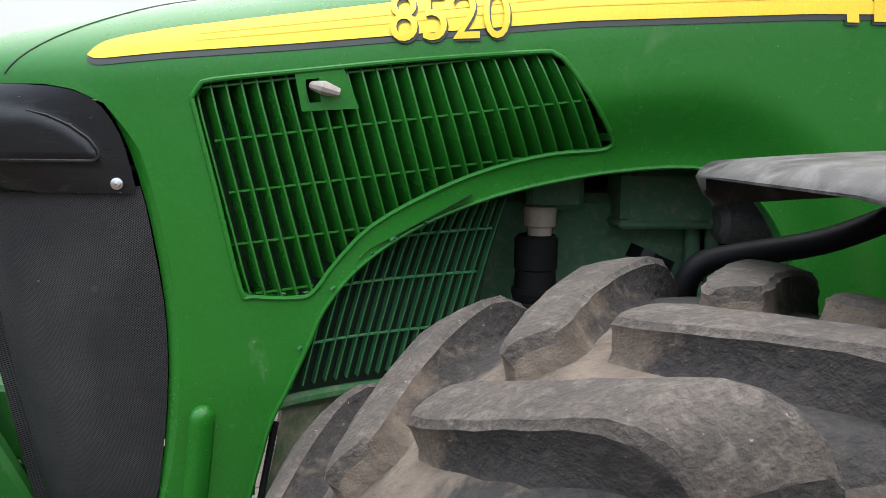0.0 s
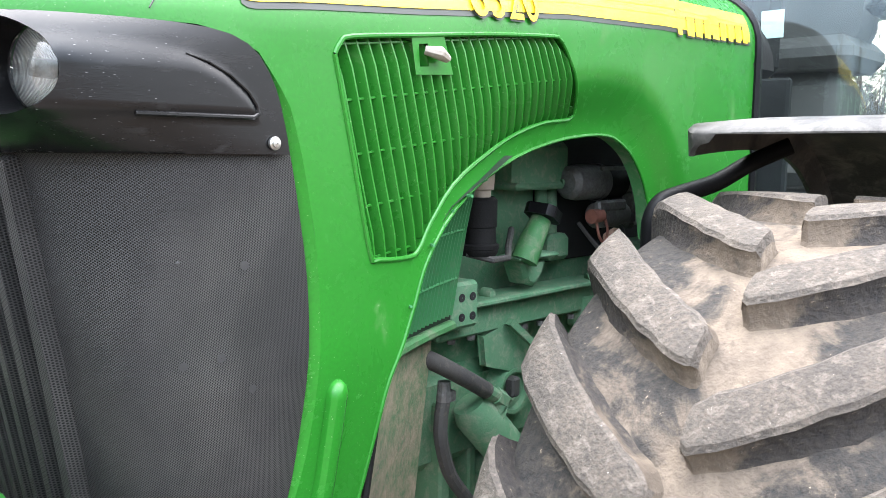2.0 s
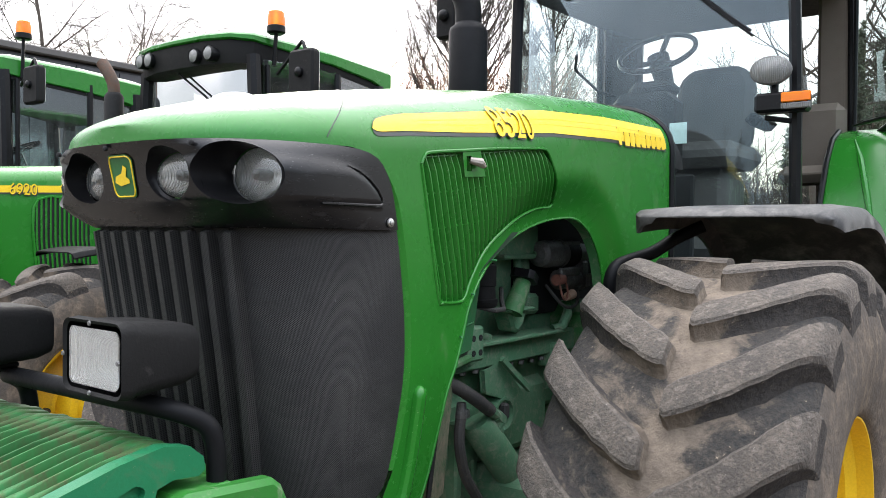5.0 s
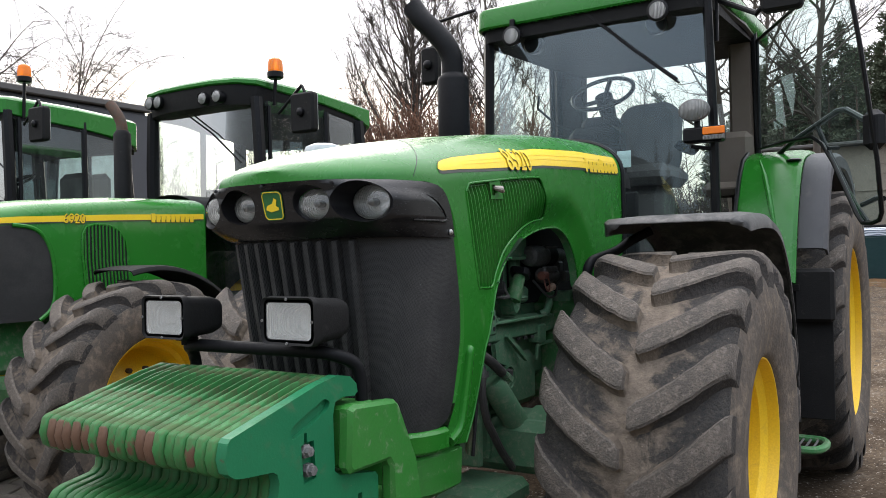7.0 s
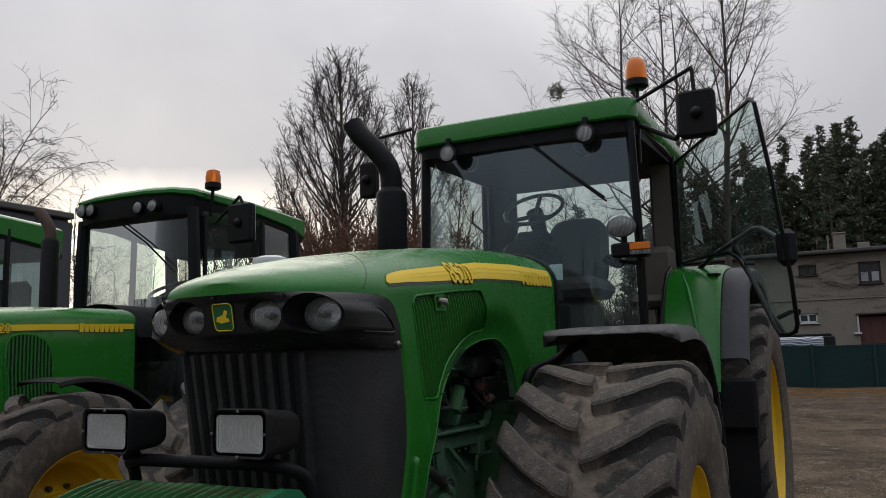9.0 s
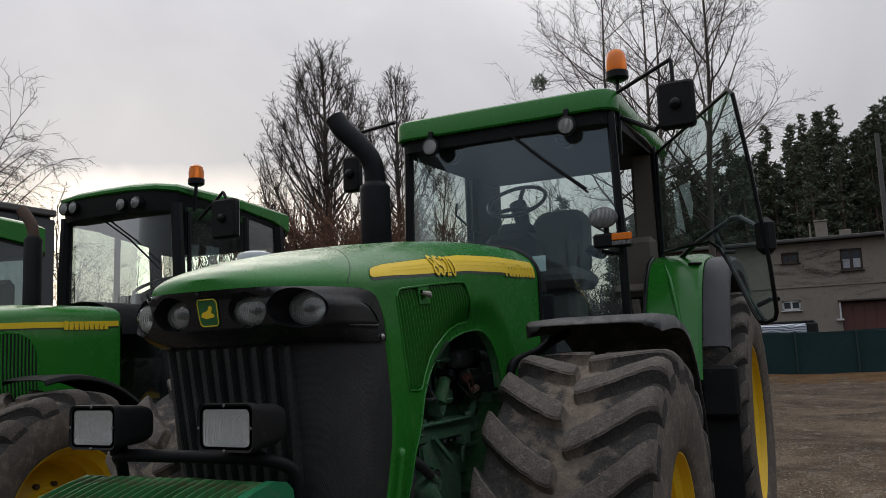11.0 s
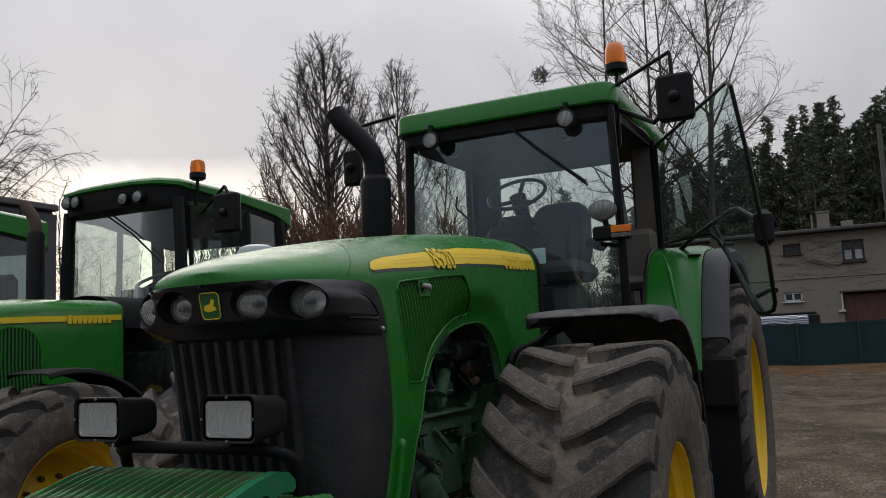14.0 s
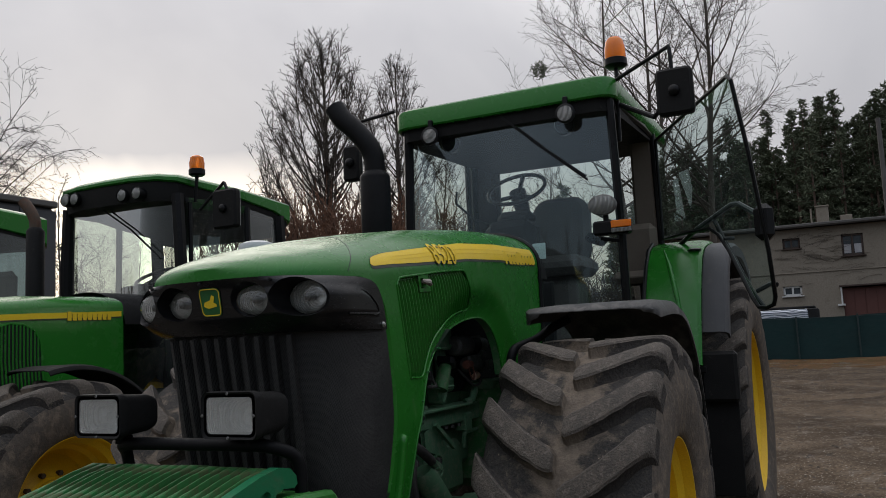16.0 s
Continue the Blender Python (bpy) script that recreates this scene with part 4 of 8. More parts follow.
# lamp: middle of the lens, half width, half height, turn outwards in degrees
LAMPS = [((-1.060, -0.298, 1.714), 0.072, 0.056, 3), ((-1.135, -0.140, 1.713), 0.068, 0.049, 10), ((-1.135, 0.180, 1.713), 0.068, 0.049, 10), ((-1.098, 0.343, 1.714), 0.071, 0.056, 2)]
HOLES = []
for c, hw, hh, _ in LAMPS:
    sg, off_mid = (-1 if c[1] < 0 else 1), abs(c[1] - MID)
    near, far = way_at_y(off_mid - hw - 0.008, 1.714, sg > 0), way_at_y(min(0.390, off_mid + hw + 0.008), 1.714, sg > 0)
    HOLES.append([(sg * (near + far) / 2 + (far - near) / 2 * math.cos(t), 1.714 + (hh + 0.009) * math.sin(t)) for t in [2 * math.pi * k / 40 for k in range(40)]])


def bulge(s, z):
    """Raised housing round the outer lamp, ending in a rounded point behind it."""
    x = plan_at(abs(s), z)[0]
    if abs(s) < 0.16:
        return 0.0
    top = lerp(x, [-1.05, -0.935, -0.878, -0.827, -0.787, -0.771, -0.766], [1.758, 1.752, 1.744, 1.724, 1.695, 1.673, 1.65])
    k = max(0.0, min(1.0, (z - 1.650) / 0.013)) * max(0.0, min(1.0, (top - z) / lerp(x, [-1.0, -0.85], [0.035, 0.015])))
    return lerp(x, [-1.1, -0.98, -0.77], [0.007, 0.009, 0.006]) * k * min(1.0, (abs(s) - 0.16) / 0.04)


fg = sheet(fas, HOLES, 0.0085, lambda u, v: nose(u, v, 0.006 + bulge(u, v)))
fascia = part("fascia", fg, M_FASCIA, tractor, "glossy black headlamp fascia, scuffed", smooth=60)
for (c, hw, hh, turn), hole in zip(LAMPS, HOLES):
    sg = -1 if c[1] < 0 else 1
    fw = Matrix.Translation(c) @ Matrix.Rotation(radians(-turn * sg), 4, "Z")
    n = len(hole)
    rim = [nose(u, v, 0.006 + bulge(u, v)) for u, v in hole]
    seat_ring = [fw @ Vector((0.006, hw * 1.03 * math.cos(2 * math.pi * j / n), hh * 1.03 * math.sin(2 * math.pi * j / n))) for j in range(n)]
    lipr = [nose(u, v, -0.003) for u, v in hole]
    verts = rim + [a.lerp(b, 0.12) for a, b in zip(lipr, seat_ring)] + [a.lerp(b, 0.6) for a, b in zip(lipr, seat_ring)] + seat_ring
    faces = [(i * n + j, i * n + (j + 1) % n, (i + 1) * n + (j + 1) % n, (i + 1) * n + j) for i in range(3) for j in range(n)]
    lamp = part("headlamp", Geo().put(verts, faces), M_BLACK, tractor, "round headlamp in a black recess")
    g = Geo()
    vs, fs = [], []
    for r, h in ((0.0, -0.012), (0.35, -0.011), (0.7, -0.007), (0.92, -0.001), (1.0, 0.006)):
        vs += [(h, r * hw * math.cos(2 * math.pi * j / 32), r * hh * math.sin(2 * math.pi * j / 32)) for j in range(32)]
    fs += [(i * 32 + j, i * 32 + (j + 1) % 32, (i + 1) * 32 + (j + 1) % 32, (i + 1) * 32 + j) for i in range(4) for j in range(32)]
    part("lens", g.put(vs, fs), M_LENS, lamp, "ribbed clear lamp lens", at=fw)
    part("reflector", Geo().lathe([(0.001, 0.05), (0.3, 0.045), (0.6, 0.032), (1.0, 0.009)], 32, "X", m=Matrix.Diagonal((1, hw, hh, 1))), M_BOWL, lamp, at=fw)
    part("bulb", Geo().lathe([(0.001, -0.0), (0.012, 0.003), (0.014, 0.03), (0.01, 0.045)], 14, "X"), M_ZINC, lamp, at=fw)
for sg in (-1, 1):
    bead = [(x, 1.655) for x in (-0.96, -0.92, -0.88, -0.84, -0.80, -0.778)] + [(-0.769, 1.661), (-0.770, 1.674), (-0.785, 1.694), (-0.815, 1.716), (-0.85, 1.732), (-0.885, 1.741)]
    part("fascia_bead", Geo().tube([nose(sg * way_of(x, z), z, 0.010 if k < 6 else 0.009) for k, (x, z) in enumerate(bead)], [0.004] * 7 + [0.0035, 0.003, 0.0025, 0.002, 0.001], 8), M_FASCIA, fascia)
for s in (-0.25, 0.02, 0.25):
    part("fascia_clip", Geo().lathe([(0.006, 0), (0.006, -0.006), (0.001, -0.008)], 10, "X", tuple(nose(s, 1.774, 0.010))), M_DARK, fascia)
part("bolt", Geo().lathe([(0.011, 0.0), (0.0105, -0.004), (0.007, -0.005), (0.0065, -0.008), (0.001, -0.009)], 14, "Y", tuple(on_side(-0.739, 1.617, 0.008))), M_CHROME, fascia, "bright fixing bolt")
em = part("emblem", sheet(rounded(-0.045, 1.665, 0.045, 1.76, 0.016), [], 0.02, lambda u, v: nose(u * (1 - 0.12 * max(0, (1.71 - v) / 0.06)), v, 0.009)), M_EMBLEM, tractor, "green emblem plate with a yellow border")
edge = rounded(-0.041, 1.669, 0.041, 1.756, 0.014, 4)
part("emblem_border", Geo().tube([nose(u * (1 - 0.12 * max(0, (1.71 - v) / 0.06)), v, 0.010) for u, v in edge + edge[:1]], 0.0018, 6), M_STRIPE, em)
part("emblem_mark", sheet([(-0.022, 1.698), (0.008, 1.692), (0.024, 1.70), (0.02, 1.713), (0.0, 1.72), (-0.008, 1.737), (-0.018, 1.731), (-0.012, 1.712), (-0.022, 1.706)], [], 0.02, lambda u, v: nose(u * 1.2, v, 0.011)), M_STRIPE, em, "plain yellow mark")

# grille screen and its ribs
ge = [(way_of(x, z), z) for x, z in [(-0.705, 1.612)] + [tuple(p) for p in smooth_line(GRILLE_EDGE[2:], 3)]]
ol = [(-s, z) for s, z in ge] + [(s, z) for s, z in ge[::-1]]
screen = part("grille_screen", sheet(ol, [], 0.024, lambda u, v: nose(u, v, -0.004)), M_SCREEN, tractor, "perforated dark grey grille screen", smooth=60)
for i in range(10):
    yc = -0.2475 + i * 0.055
    sg = -1 if yc < 0 else 1
    ruv = []
    vs, fs, zz = [], [], [1.597, 1.59, 1.45, 1.3, 1.15, 1.0, 0.95]
    for z in zz:
        k = lerp(z, [0.9, 1.6], [0.93, 1.0])
        o = 0.004 if z == 1.597 else 0.024
        ws = [sg * way_at_y(abs(yc) * k, z) + e for e in (-0.0155, -0.009, 0.009, 0.0155)]
        ruv += [(w, z) for w in (ws[0] - 0.012, ws[1], ws[2], ws[3] + 0.012)]
        vs += [nose(ws[0], z, -0.006), nose(ws[1], z, o), nose(ws[2], z, o), nose(ws[3], z, -0.006)]
    for r in range(6):
        for j in range(3):
            fs.append((4 * r + j, 4 * r + 4 + j, 4 * r + 5 + j, 4 * r + 1 + j))
    g = Geo().put(vs, fs)
    g.uv = ruv
    part("grille_rib", g, M_SCREEN, screen, smooth=20)
part("paint_chip", Geo().lathe([(0.0028, 0.0), (0.0016, -0.0015), (0.0005, -0.0015)], 8, "Y", (-0.891, -0.3705, 1.441)), M_FENDER_GREY, screen)
for u, z in ((-0.79, 1.43), (-0.885, 1.283), (-0.83, 1.289), (-0.778, 1.232)):
    part("pressed_dot", Geo().grid(lambda i, r: on_side(u + r * math.cos(i * math.pi / 8), z + r * math.sin(i * math.pi / 8), -0.002), range(17), (0.0005, 0.007)), M_DOT, screen, smooth=0)
# lower lip round the grille and the front support under it
lipg = Geo().grid(lambda s, k: nose(s, [0.865, 0.875, 0.93, 0.94, 0.945][int(k)], [0.006, 0.014, 0.014, 0.004, -0.006][int(k)]), [-way_of(-0.74, 0.9) + 2 * way_of(-0.74, 0.9) * i / 60 for i in range(61)], range(5))
part("nose_lip", lipg, M_GREEN, tractor, "green lip round the foot of the grille")
sup = Geo().grid(lambda s, k: nose(s, [0.70, 0.72, 0.845, 0.855][int(k)], [-0.03, -0.004, -0.004, -0.02][int(k)]), [-way_of(-0.62, 0.8) + 2 * way_of(-0.62, 0.8) * i / 60 for i in range(61)], range(4))
part("front_support", sup, M_BRACKET, tractor, "green front support under the nose")
# raised rib low on each side panel
for sg in (1, -1):
    pts = [on_side(x, z, 0.0) for x, z in ((-0.607, 1.215), (-0.612, 1.17), (-0.620, 1.10), (-0.635, 1.0), (-0.660, 0.92), (-0.72, 0.885))]
    part("panel_rib", Geo().tube([(p.x, MID + (p.y - MID) * sg, p.z) for p in smooth_line(pts, 4)], [0.008, 0.02] + [0.026] * 19, 12, flat=0.8), M_GREEN, tractor)


# ------------------------------------------------------------- engine bay behind the arch
turn_x = Matrix.Rotation(radians(90), 4, "X")


# the engine sits deep behind the arch; its parts are laid out at 1 : 1.09
BAY = Matrix.Translation((0.141, 0.130, -0.145)) @ Matrix.Scale(1.09, 4)
HIGH = Matrix.Translation((0.227, 0.209, -0.235)) @ Matrix.Scale(1.145, 4)


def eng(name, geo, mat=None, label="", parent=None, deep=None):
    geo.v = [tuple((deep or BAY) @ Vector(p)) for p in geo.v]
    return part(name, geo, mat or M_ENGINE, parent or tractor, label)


eng("engine_block", Geo().box((0.30, 0.0, 1.40), (1.5, 0.24, 0.36), 0.02).box((0.30, 0.0, 1.10), (1.6, 0.30, 0.26), 0.02), label="dusty green engine block")
# black panels added over and behind the engine as the bay's deep shade
eng("bay_shade_lining", Geo().box((0.2, -0.02, 1.86), (1.9, 0.5, 0.02), 0.003).box((1.02, -0.1, 1.5), (0.03, 0.5, 0.5), 0.003), M_DARK)
eng("upper_casting", Geo().box((0.135, -0.20, 1.580), (0.22, 0.12, 0.115), 0.015).box((0.135, -0.205, 1.529), (0.235, 0.13, 0.018), 0.006), label="green engine casting", deep=HIGH)
eng("casting_stub", Geo().tube([(0.20, -0.262, 1.535), (0.25, -0.275, 1.535)], 0.010, 8), deep=HIGH)
eng("side_casting", Geo().box((-0.03, -0.15, 1.60), (0.12, 0.08, 0.10), 0.012))
# added black walls: they block light from the far side and read as shade
eng("bay_shade_wall", Geo().box((0.2, 0.20, 1.40), (1.6, 0.02, 0.92), 0.003), M_DARK)
eng("bay_shade_wall", Geo().box((0.66, -0.125, 1.59), (0.76, 0.02, 0.56), 0.003), M_DARK)
eng("stand_pipe", Geo().tube([(0.188, -0.21, 1.53), (0.192, -0.21, 1.37)], 0.016, 12).tube([(0.231, -0.21, 1.53), (0.236, -0.21, 1.37)], 0.016, 12), deep=HIGH)
eng("pipe_foot", Geo().box((0.226, -0.21, 1.37), (0.085, 0.08, 0.068), 0.012), deep=HIGH)
neck = eng("oil_filler", Geo().tube([(0.085, -0.245, 1.345), (0.105, -0.248, 1.385), (0.142, -0.252, 1.445)], [0.034, 0.032, 0.026], 16), M_GREEN_DUSTY, "green oil filler neck")
eng("filler_base", Geo().box((0.14, -0.215, 1.352), (0.16, 0.08, 0.012), 0.005).prism([(0.08, 1.345), (0.19, 1.345), (0.17, 1.30), (0.14, 1.275), (0.11, 1.285)][::-1], 0.07, 0.01, Matrix.Translation((0, -0.17, 0)) @ turn_x))
cap = Geo()
capm = Matrix.Translation((0.144, -0.252, 1.447)) @ Matrix.Rotation(radians(24), 4, "Y")
prof = [(0.040 + (0.007 if (i // 3) % 2 else 0)) for i in range(24)]
vs = [(prof[i] * math.cos(2 * math.pi * i / 24), prof[i] * math.sin(2 * math.pi * i / 24), z) for z in (0, 0.028) for i in range(24)]
cap.put(vs, [(i, (i + 1) % 24, 24 + (i + 1) % 24, 24 + i) for i in range(24)] + [tuple(range(24))[::-1], tuple(range(24, 48))], capm)
eng("filler_cap", cap, M_BLACK, "black oil filler cap", neck)
flt = eng("fuel_filter", Geo().lathe([(0.001, 0), (0.042, 0.002), (0.046, 0.010), (0.046, 0.016), (0.048, 0.018), (0.048, 0.026), (0.042, 0.03), (0.040, 0.065), (0.043, 0.068), (0.043, 0.128), (0.036, 0.135)], 24, "Z", (-0.080, -0.24, 1.372)), M_BLACK_MATT, "black fuel filter with a tan head")
eng("filter_head", Geo().lathe([(0.024, 0.134), (0.024, 0.150), (0.031, 0.152), (0.033, 0.186), (0.030, 0.190), (0.001, 0.190)], 18, "Z", (-0.074, -0.24, 1.372)), M_FILTER_TOP, "", flt)
eng("filter_bracket", Geo().tube([(-0.12, -0.24, 1.38), (-0.08, -0.285, 1.366), (-0.02, -0.28, 1.366), (0.03, -0.24, 1.385), (0.09, -0.2, 1.42)], 0.008, 8), M_HOSE)
plate = eng("mount_plate", Geo().box((-0.157, -0.225, 1.27), (0.098, 0.09, 0.105), 0.008), label="green mounting block with four holes")
# nothing is bored: flat black discs carry the darkness of the four holes
for hx in (-0.167, -0.131):
    for hz in (1.288, 1.244):
        eng("bolt_hole_disc", Geo().lathe([(0.0095, 0.0005), (0.0095, -0.0012), (0.001, -0.0012)], 14, "Y", (hx, -0.2705, hz)), M_DARK, "", plate)
eng("bolt_head", Geo().lathe([(0.016, 0), (0.016, -0.02), (0.012, -0.03), (0.001, -0.03)], 12, "Y", (-0.001, -0.19, 1.269)))
rail = eng("frame_rail", Geo().box((0.30, -0.19, 1.218), (0.98, 0.06, 0.078), 0.006).box((0.14, -0.20, 1.258), (0.66, 0.10, 0.014), 0.004).box((0.413, -0.2, 1.175), (0.075, 0.06, 0.085), 0.006), label="dusty green frame rail")
for i in range(8):
    eng("rail_bolt", Geo().lathe([(0.010, 0), (0.010, -0.012), (0.001, -0.013)], 6, "Z", (-0.13 + i * 0.068, -0.205, 1.180 - i * 0.001)), M_ZINC, "", rail)
st = eng("starter_motor", Geo().lathe([(0.001, 0.0), (0.030, 0.004), (0.044, 0.018), (0.048, 0.05), (0.048, 0.135), (0.040, 0.137), (0.040, 0.27), (0.034, 0.36)], 28, "X", (0.292, -0.215, 1.530)), M_ZINC, "dusty grey starter motor")
eng("field_coil", Geo().lathe([(0.046, 0.15), (0.047, 0.155), (0.047, 0.245), (0.04, 0.25)], 26, "X", (0.292, -0.215, 1.530)), M_BLACK_MATT, "black band of the starter", st)
eng("clamp", Geo().lathe([(0.051, 0.13), (0.051, 0.15), (0.04, 0.15)], 26, "X", (0.292, -0.215, 1.530)).box((0.44, -0.268, 1.568), (0.12, 0.012, 0.012), 0.003), M_ZINC, "", st)
eng("solenoid", Geo().lathe([(0.001, 0.0), (0.036, 0.004), (0.036, 0.12), (0.03, 0.14)], 20, "X", (0.43, -0.22, 1.438)).box((0.59, -0.21, 1.455), (0.08, 0.08, 0.12), 0.02).box((0.62, -0.24, 1.43), (0.06, 0.06, 0.05), 0.006).box((0.46, -0.25, 1.466), (0.14, 0.02, 0.03), 0.006), M_ZINC, "", st)
eng("terminal_cap", Geo().tube([(0.365, -0.25, 1.440), (0.41, -0.252, 1.442)], [0.020, 0.018], 12), M_COPPER, "dull red terminal cap", st)
eng("insulator", Geo().tube([(0.448, -0.25, 1.378), (0.488, -0.25, 1.386)], [0.015, 0.018], 12), M_PINK, "pale terminal insulator", st)
eng("wire", Geo().tube([tuple(p) for p in smooth_line([(0.39, -0.25, 1.43), (0.392, -0.26, 1.385), (0.415, -0.262, 1.37), (0.432, -0.26, 1.40), (0.42, -0.255, 1.44)], 5)], 0.004, 6), M_COPPER, "", st)
eng("cable", Geo().tube([tuple(p) for p in smooth_line([(0.38, -0.2, 1.42), (0.395, -0.25, 1.36), (0.45, -0.255, 1.34), (0.52, -0.25, 1.35), (0.545, -0.24, 1.39), (0.52, -0.235, 1.42)], 5)], 0.006, 6), M_HOSE, "", st)
eng("fitting", Geo().tube([(0.40, -0.22, 1.262), (0.43, -0.24, 1.272), (0.47, -0.24, 1.315), (0.48, -0.235, 1.345)], [0.020, 0.018, 0.018, 0.011], 10))
eng("rail_bracket", Geo().box((0.62, -0.25, 1.29), (0.10, 0.10, 0.14), 0.006))
# below the rail: brace, hub, steering cylinder and hoses
eng("brace", Geo().tube([(0.045, -0.235, 1.20), (0.19, -0.25, 1.085)], 0.012, 4).prism([(-0.03, 1.17), (0.06, 1.19), (0.19, 1.075), (0.14, 1.05), (-0.02, 1.10)], 0.02, 0.003, Matrix.Translation((0, -0.20, 0)) @ Matrix.Rotation(radians(90), 4, "X")))
eng("side_plate", Geo().box((0.12, -0.10, 1.10), (0.9, 0.06, 0.17), 0.01))
eng("axle_beam", Geo().box((-0.13, -0.20, 0.585), (0.30, 0.30, 0.10), 0.03), label="green beam of the front axle")
eng("small_pipe", Geo().tube([tuple(p) for p in smooth_line([(0.38, -0.21, 1.06), (0.375, -0.215, 1.105), (0.40, -0.215, 1.125), (0.52, -0.22, 1.13)], 5)], 0.009, 8))
eng("axle_carrier", Geo().box((0.10, -0.05, 0.98), (0.7, 0.26, 0.24), 0.03).box((0.18, 0.0, 0.74), (0.34, 1.10, 0.22), 0.04).tube([(0.18, -0.3, 0.76), (0.18, -0.62, 0.765)], [0.13, 0.16], 18).tube([(0.18, 0.3, 0.76), (0.18, 0.62, 0.765)], [0.13, 0.16], 18), label="green front axle carrier")
ring = eng("trunnion", Geo().lathe([(0.001, 0.0), (0.030, 0.0), (0.034, -0.016), (0.046, -0.018), (0.049, -0.032), (0.058, -0.032), (0.062, -0.01), (0.068, 0.004), (0.09, 0.03)], 26, "Y", (0.088, -0.19, 1.015)), label="round green pivot of the front axle")
eng("pivot_bolt", Geo().box((0.075, -0.225, 1.03), (0.03, 0.03, 0.05), 0.006), M_HOSE, "", ring)
cyl = eng("steering_cylinder", Geo().tube([(-0.105, -0.24, 1.03), (-0.09, -0.245, 1.005), (0.14, -0.26, 0.76), (0.21, -0.265, 0.66)], [0.040, 0.052, 0.054, 0.050], 22).tube([(-0.07, -0.25, 1.02), (-0.03, -0.27, 0.99)], 0.028, 12), label="green hydraulic cylinder")
eng("hose", Geo().tube([tuple(p) for p in smooth_line([(-0.34, -0.22, 1.19), (-0.27, -0.26, 1.168), (-0.19, -0.28, 1.123), (-0.09, -0.28, 1.065)], 6)], 0.020, 12), M_HOSE, "dusty black hydraulic hose")
eng("hose_end", Geo().tube([(-0.10, -0.28, 1.07), (-0.06, -0.28, 1.047)], [0.019, 0.017], 10).tube([(-0.06, -0.28, 1.047), (-0.03, -0.28, 1.028)], 0.022, 6).tube([(-0.035, -0.28, 1.03), (-0.06, -0.27, 0.99)], 0.02, 10))
eng("hose_end", Geo().tube([(-0.205, -0.255, 1.105), (-0.207, -0.255, 1.06)], [0.014, 0.017], 10).box((-0.19, -0.26, 1.07), (0.02, 0.02, 0.025), 0.003), M_ZINC)
eng("hose", Geo().tube([tuple(p) for p in smooth_line([(-0.207, -0.255, 1.06), (-0.217, -0.257, 1.02), (-0.218, -0.26, 0.97), (-0.19, -0.26, 0.89), (-0.139, -0.26, 0.823), (-0.07, -0.26, 0.74), (0.0, -0.27, 0.66)], 6)], 0.016, 10), M_HOSE, "dusty black hydraulic hose")
eng("bay_panel", Geo().box((-0.1, -0.06, 0.96), (0.5, 0.02, 0.5), 0.003), M_GREEN_DUSTY)
eng("lower_rib", Geo().box((-0.15, -0.16, 0.86), (0.035, 0.1, 0.34), 0.006).box((-0.02, -0.14, 0.84), (0.03, 0.08, 0.3), 0.006))
# green side screen set in behind the hood edge, and the muddy shield below it
scr = Geo()


def screen_at(k, z):
    """Inner screen: k from its front to its rear edge, z up."""
    rear = lerp(z, [1.16, 1.3, 1.45, 1.60], [-0.110, -0.085, -0.058, -0.015])
    front = lerp(z, [1.19, 1.3, 1.42, 1.5, 1.6], [-0.495, -0.445, -0.385, -0.305, -0.12])
    return Vector((front + k * (rear - front), -0.376 + 0.195 * k ** 0.62, z))


zs = [1.20 + 0.40 * i / 20 for i in range(21)]
# base sheet is coloured as the shade in the gaps; the slats are green
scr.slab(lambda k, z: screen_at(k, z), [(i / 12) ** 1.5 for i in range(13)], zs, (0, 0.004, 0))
iv = part("inner_screen", scr, M_SLAT_SHADE, tractor, "dusty green slatted screen inside the wheel arch")
for i in range(19):
    foot = -0.478 + 0.0205 * i
    run_ = []
    for z in [1.235 + 0.345 * j / 12 for j in range(13)]:
        a, b = screen_at(0, z).x, screen_at(1, z).x
        k = (foot + 0.24 * (z - 1.235) + 0.10 * (z - 1.235) ** 2 - a) / (b - a)
        if 0.01 < k < 0.95:
            run_.append(screen_at(k, z))
    if len(run_) < 3:
        continue
    vv, ff = [], []
    for p in run_:
        vv += [p + Vector((-0.002, 0.0, 0)), p + Vector((0.004, -0.020, 0)), p + Vector((0.007, -0.018, 0)), p + Vector((0.006, 0.0, 0))]
    for j in range(len(run_) - 1):
        ff += [(4 * j + q, 4 * j + 4 + q, 4 * j + 5 + q, 4 * j + 1 + q) for q in range(3)]
    ff += [(0, 1, 2, 3), tuple(len(vv) - 1 - q for q in range(4))]
    part("slat", Geo().put(vv, ff), M_INNER, iv, smooth=20)
for z in (1.32, 1.43, 1.52):
    part("crossbar", Geo().tube([screen_at((k / 14) ** 1.5 * 0.92, z) + Vector((0, -0.018, 0)) for k in range(15)], 0.003, 6), M_INNER, iv)
part("screen_foot", Geo().tube([screen_at((k / 12) ** 1.5, 1.205) + Vector((0, -0.006, 0)) for k in range(13)], 0.013, 8), M_GREEN_DUSTY, iv)
sh = Geo().slab(lambda k, z: Vector((lerp(z, [0.55, 1.19], [-0.60, -0.47]) + k * (0.33 + 0.06 * (1.2 - z)), -0.352 + 0.19 * k ** 0.7, z)), [(i / 10) ** 1.5 for i in range(11)], [0.80 + 0.39 * i / 10 for i in range(11)], (0, 0.006, 0))
part("mud_shield", sh, M_SHIELD, tractor, "green side shield caked with dry mud")
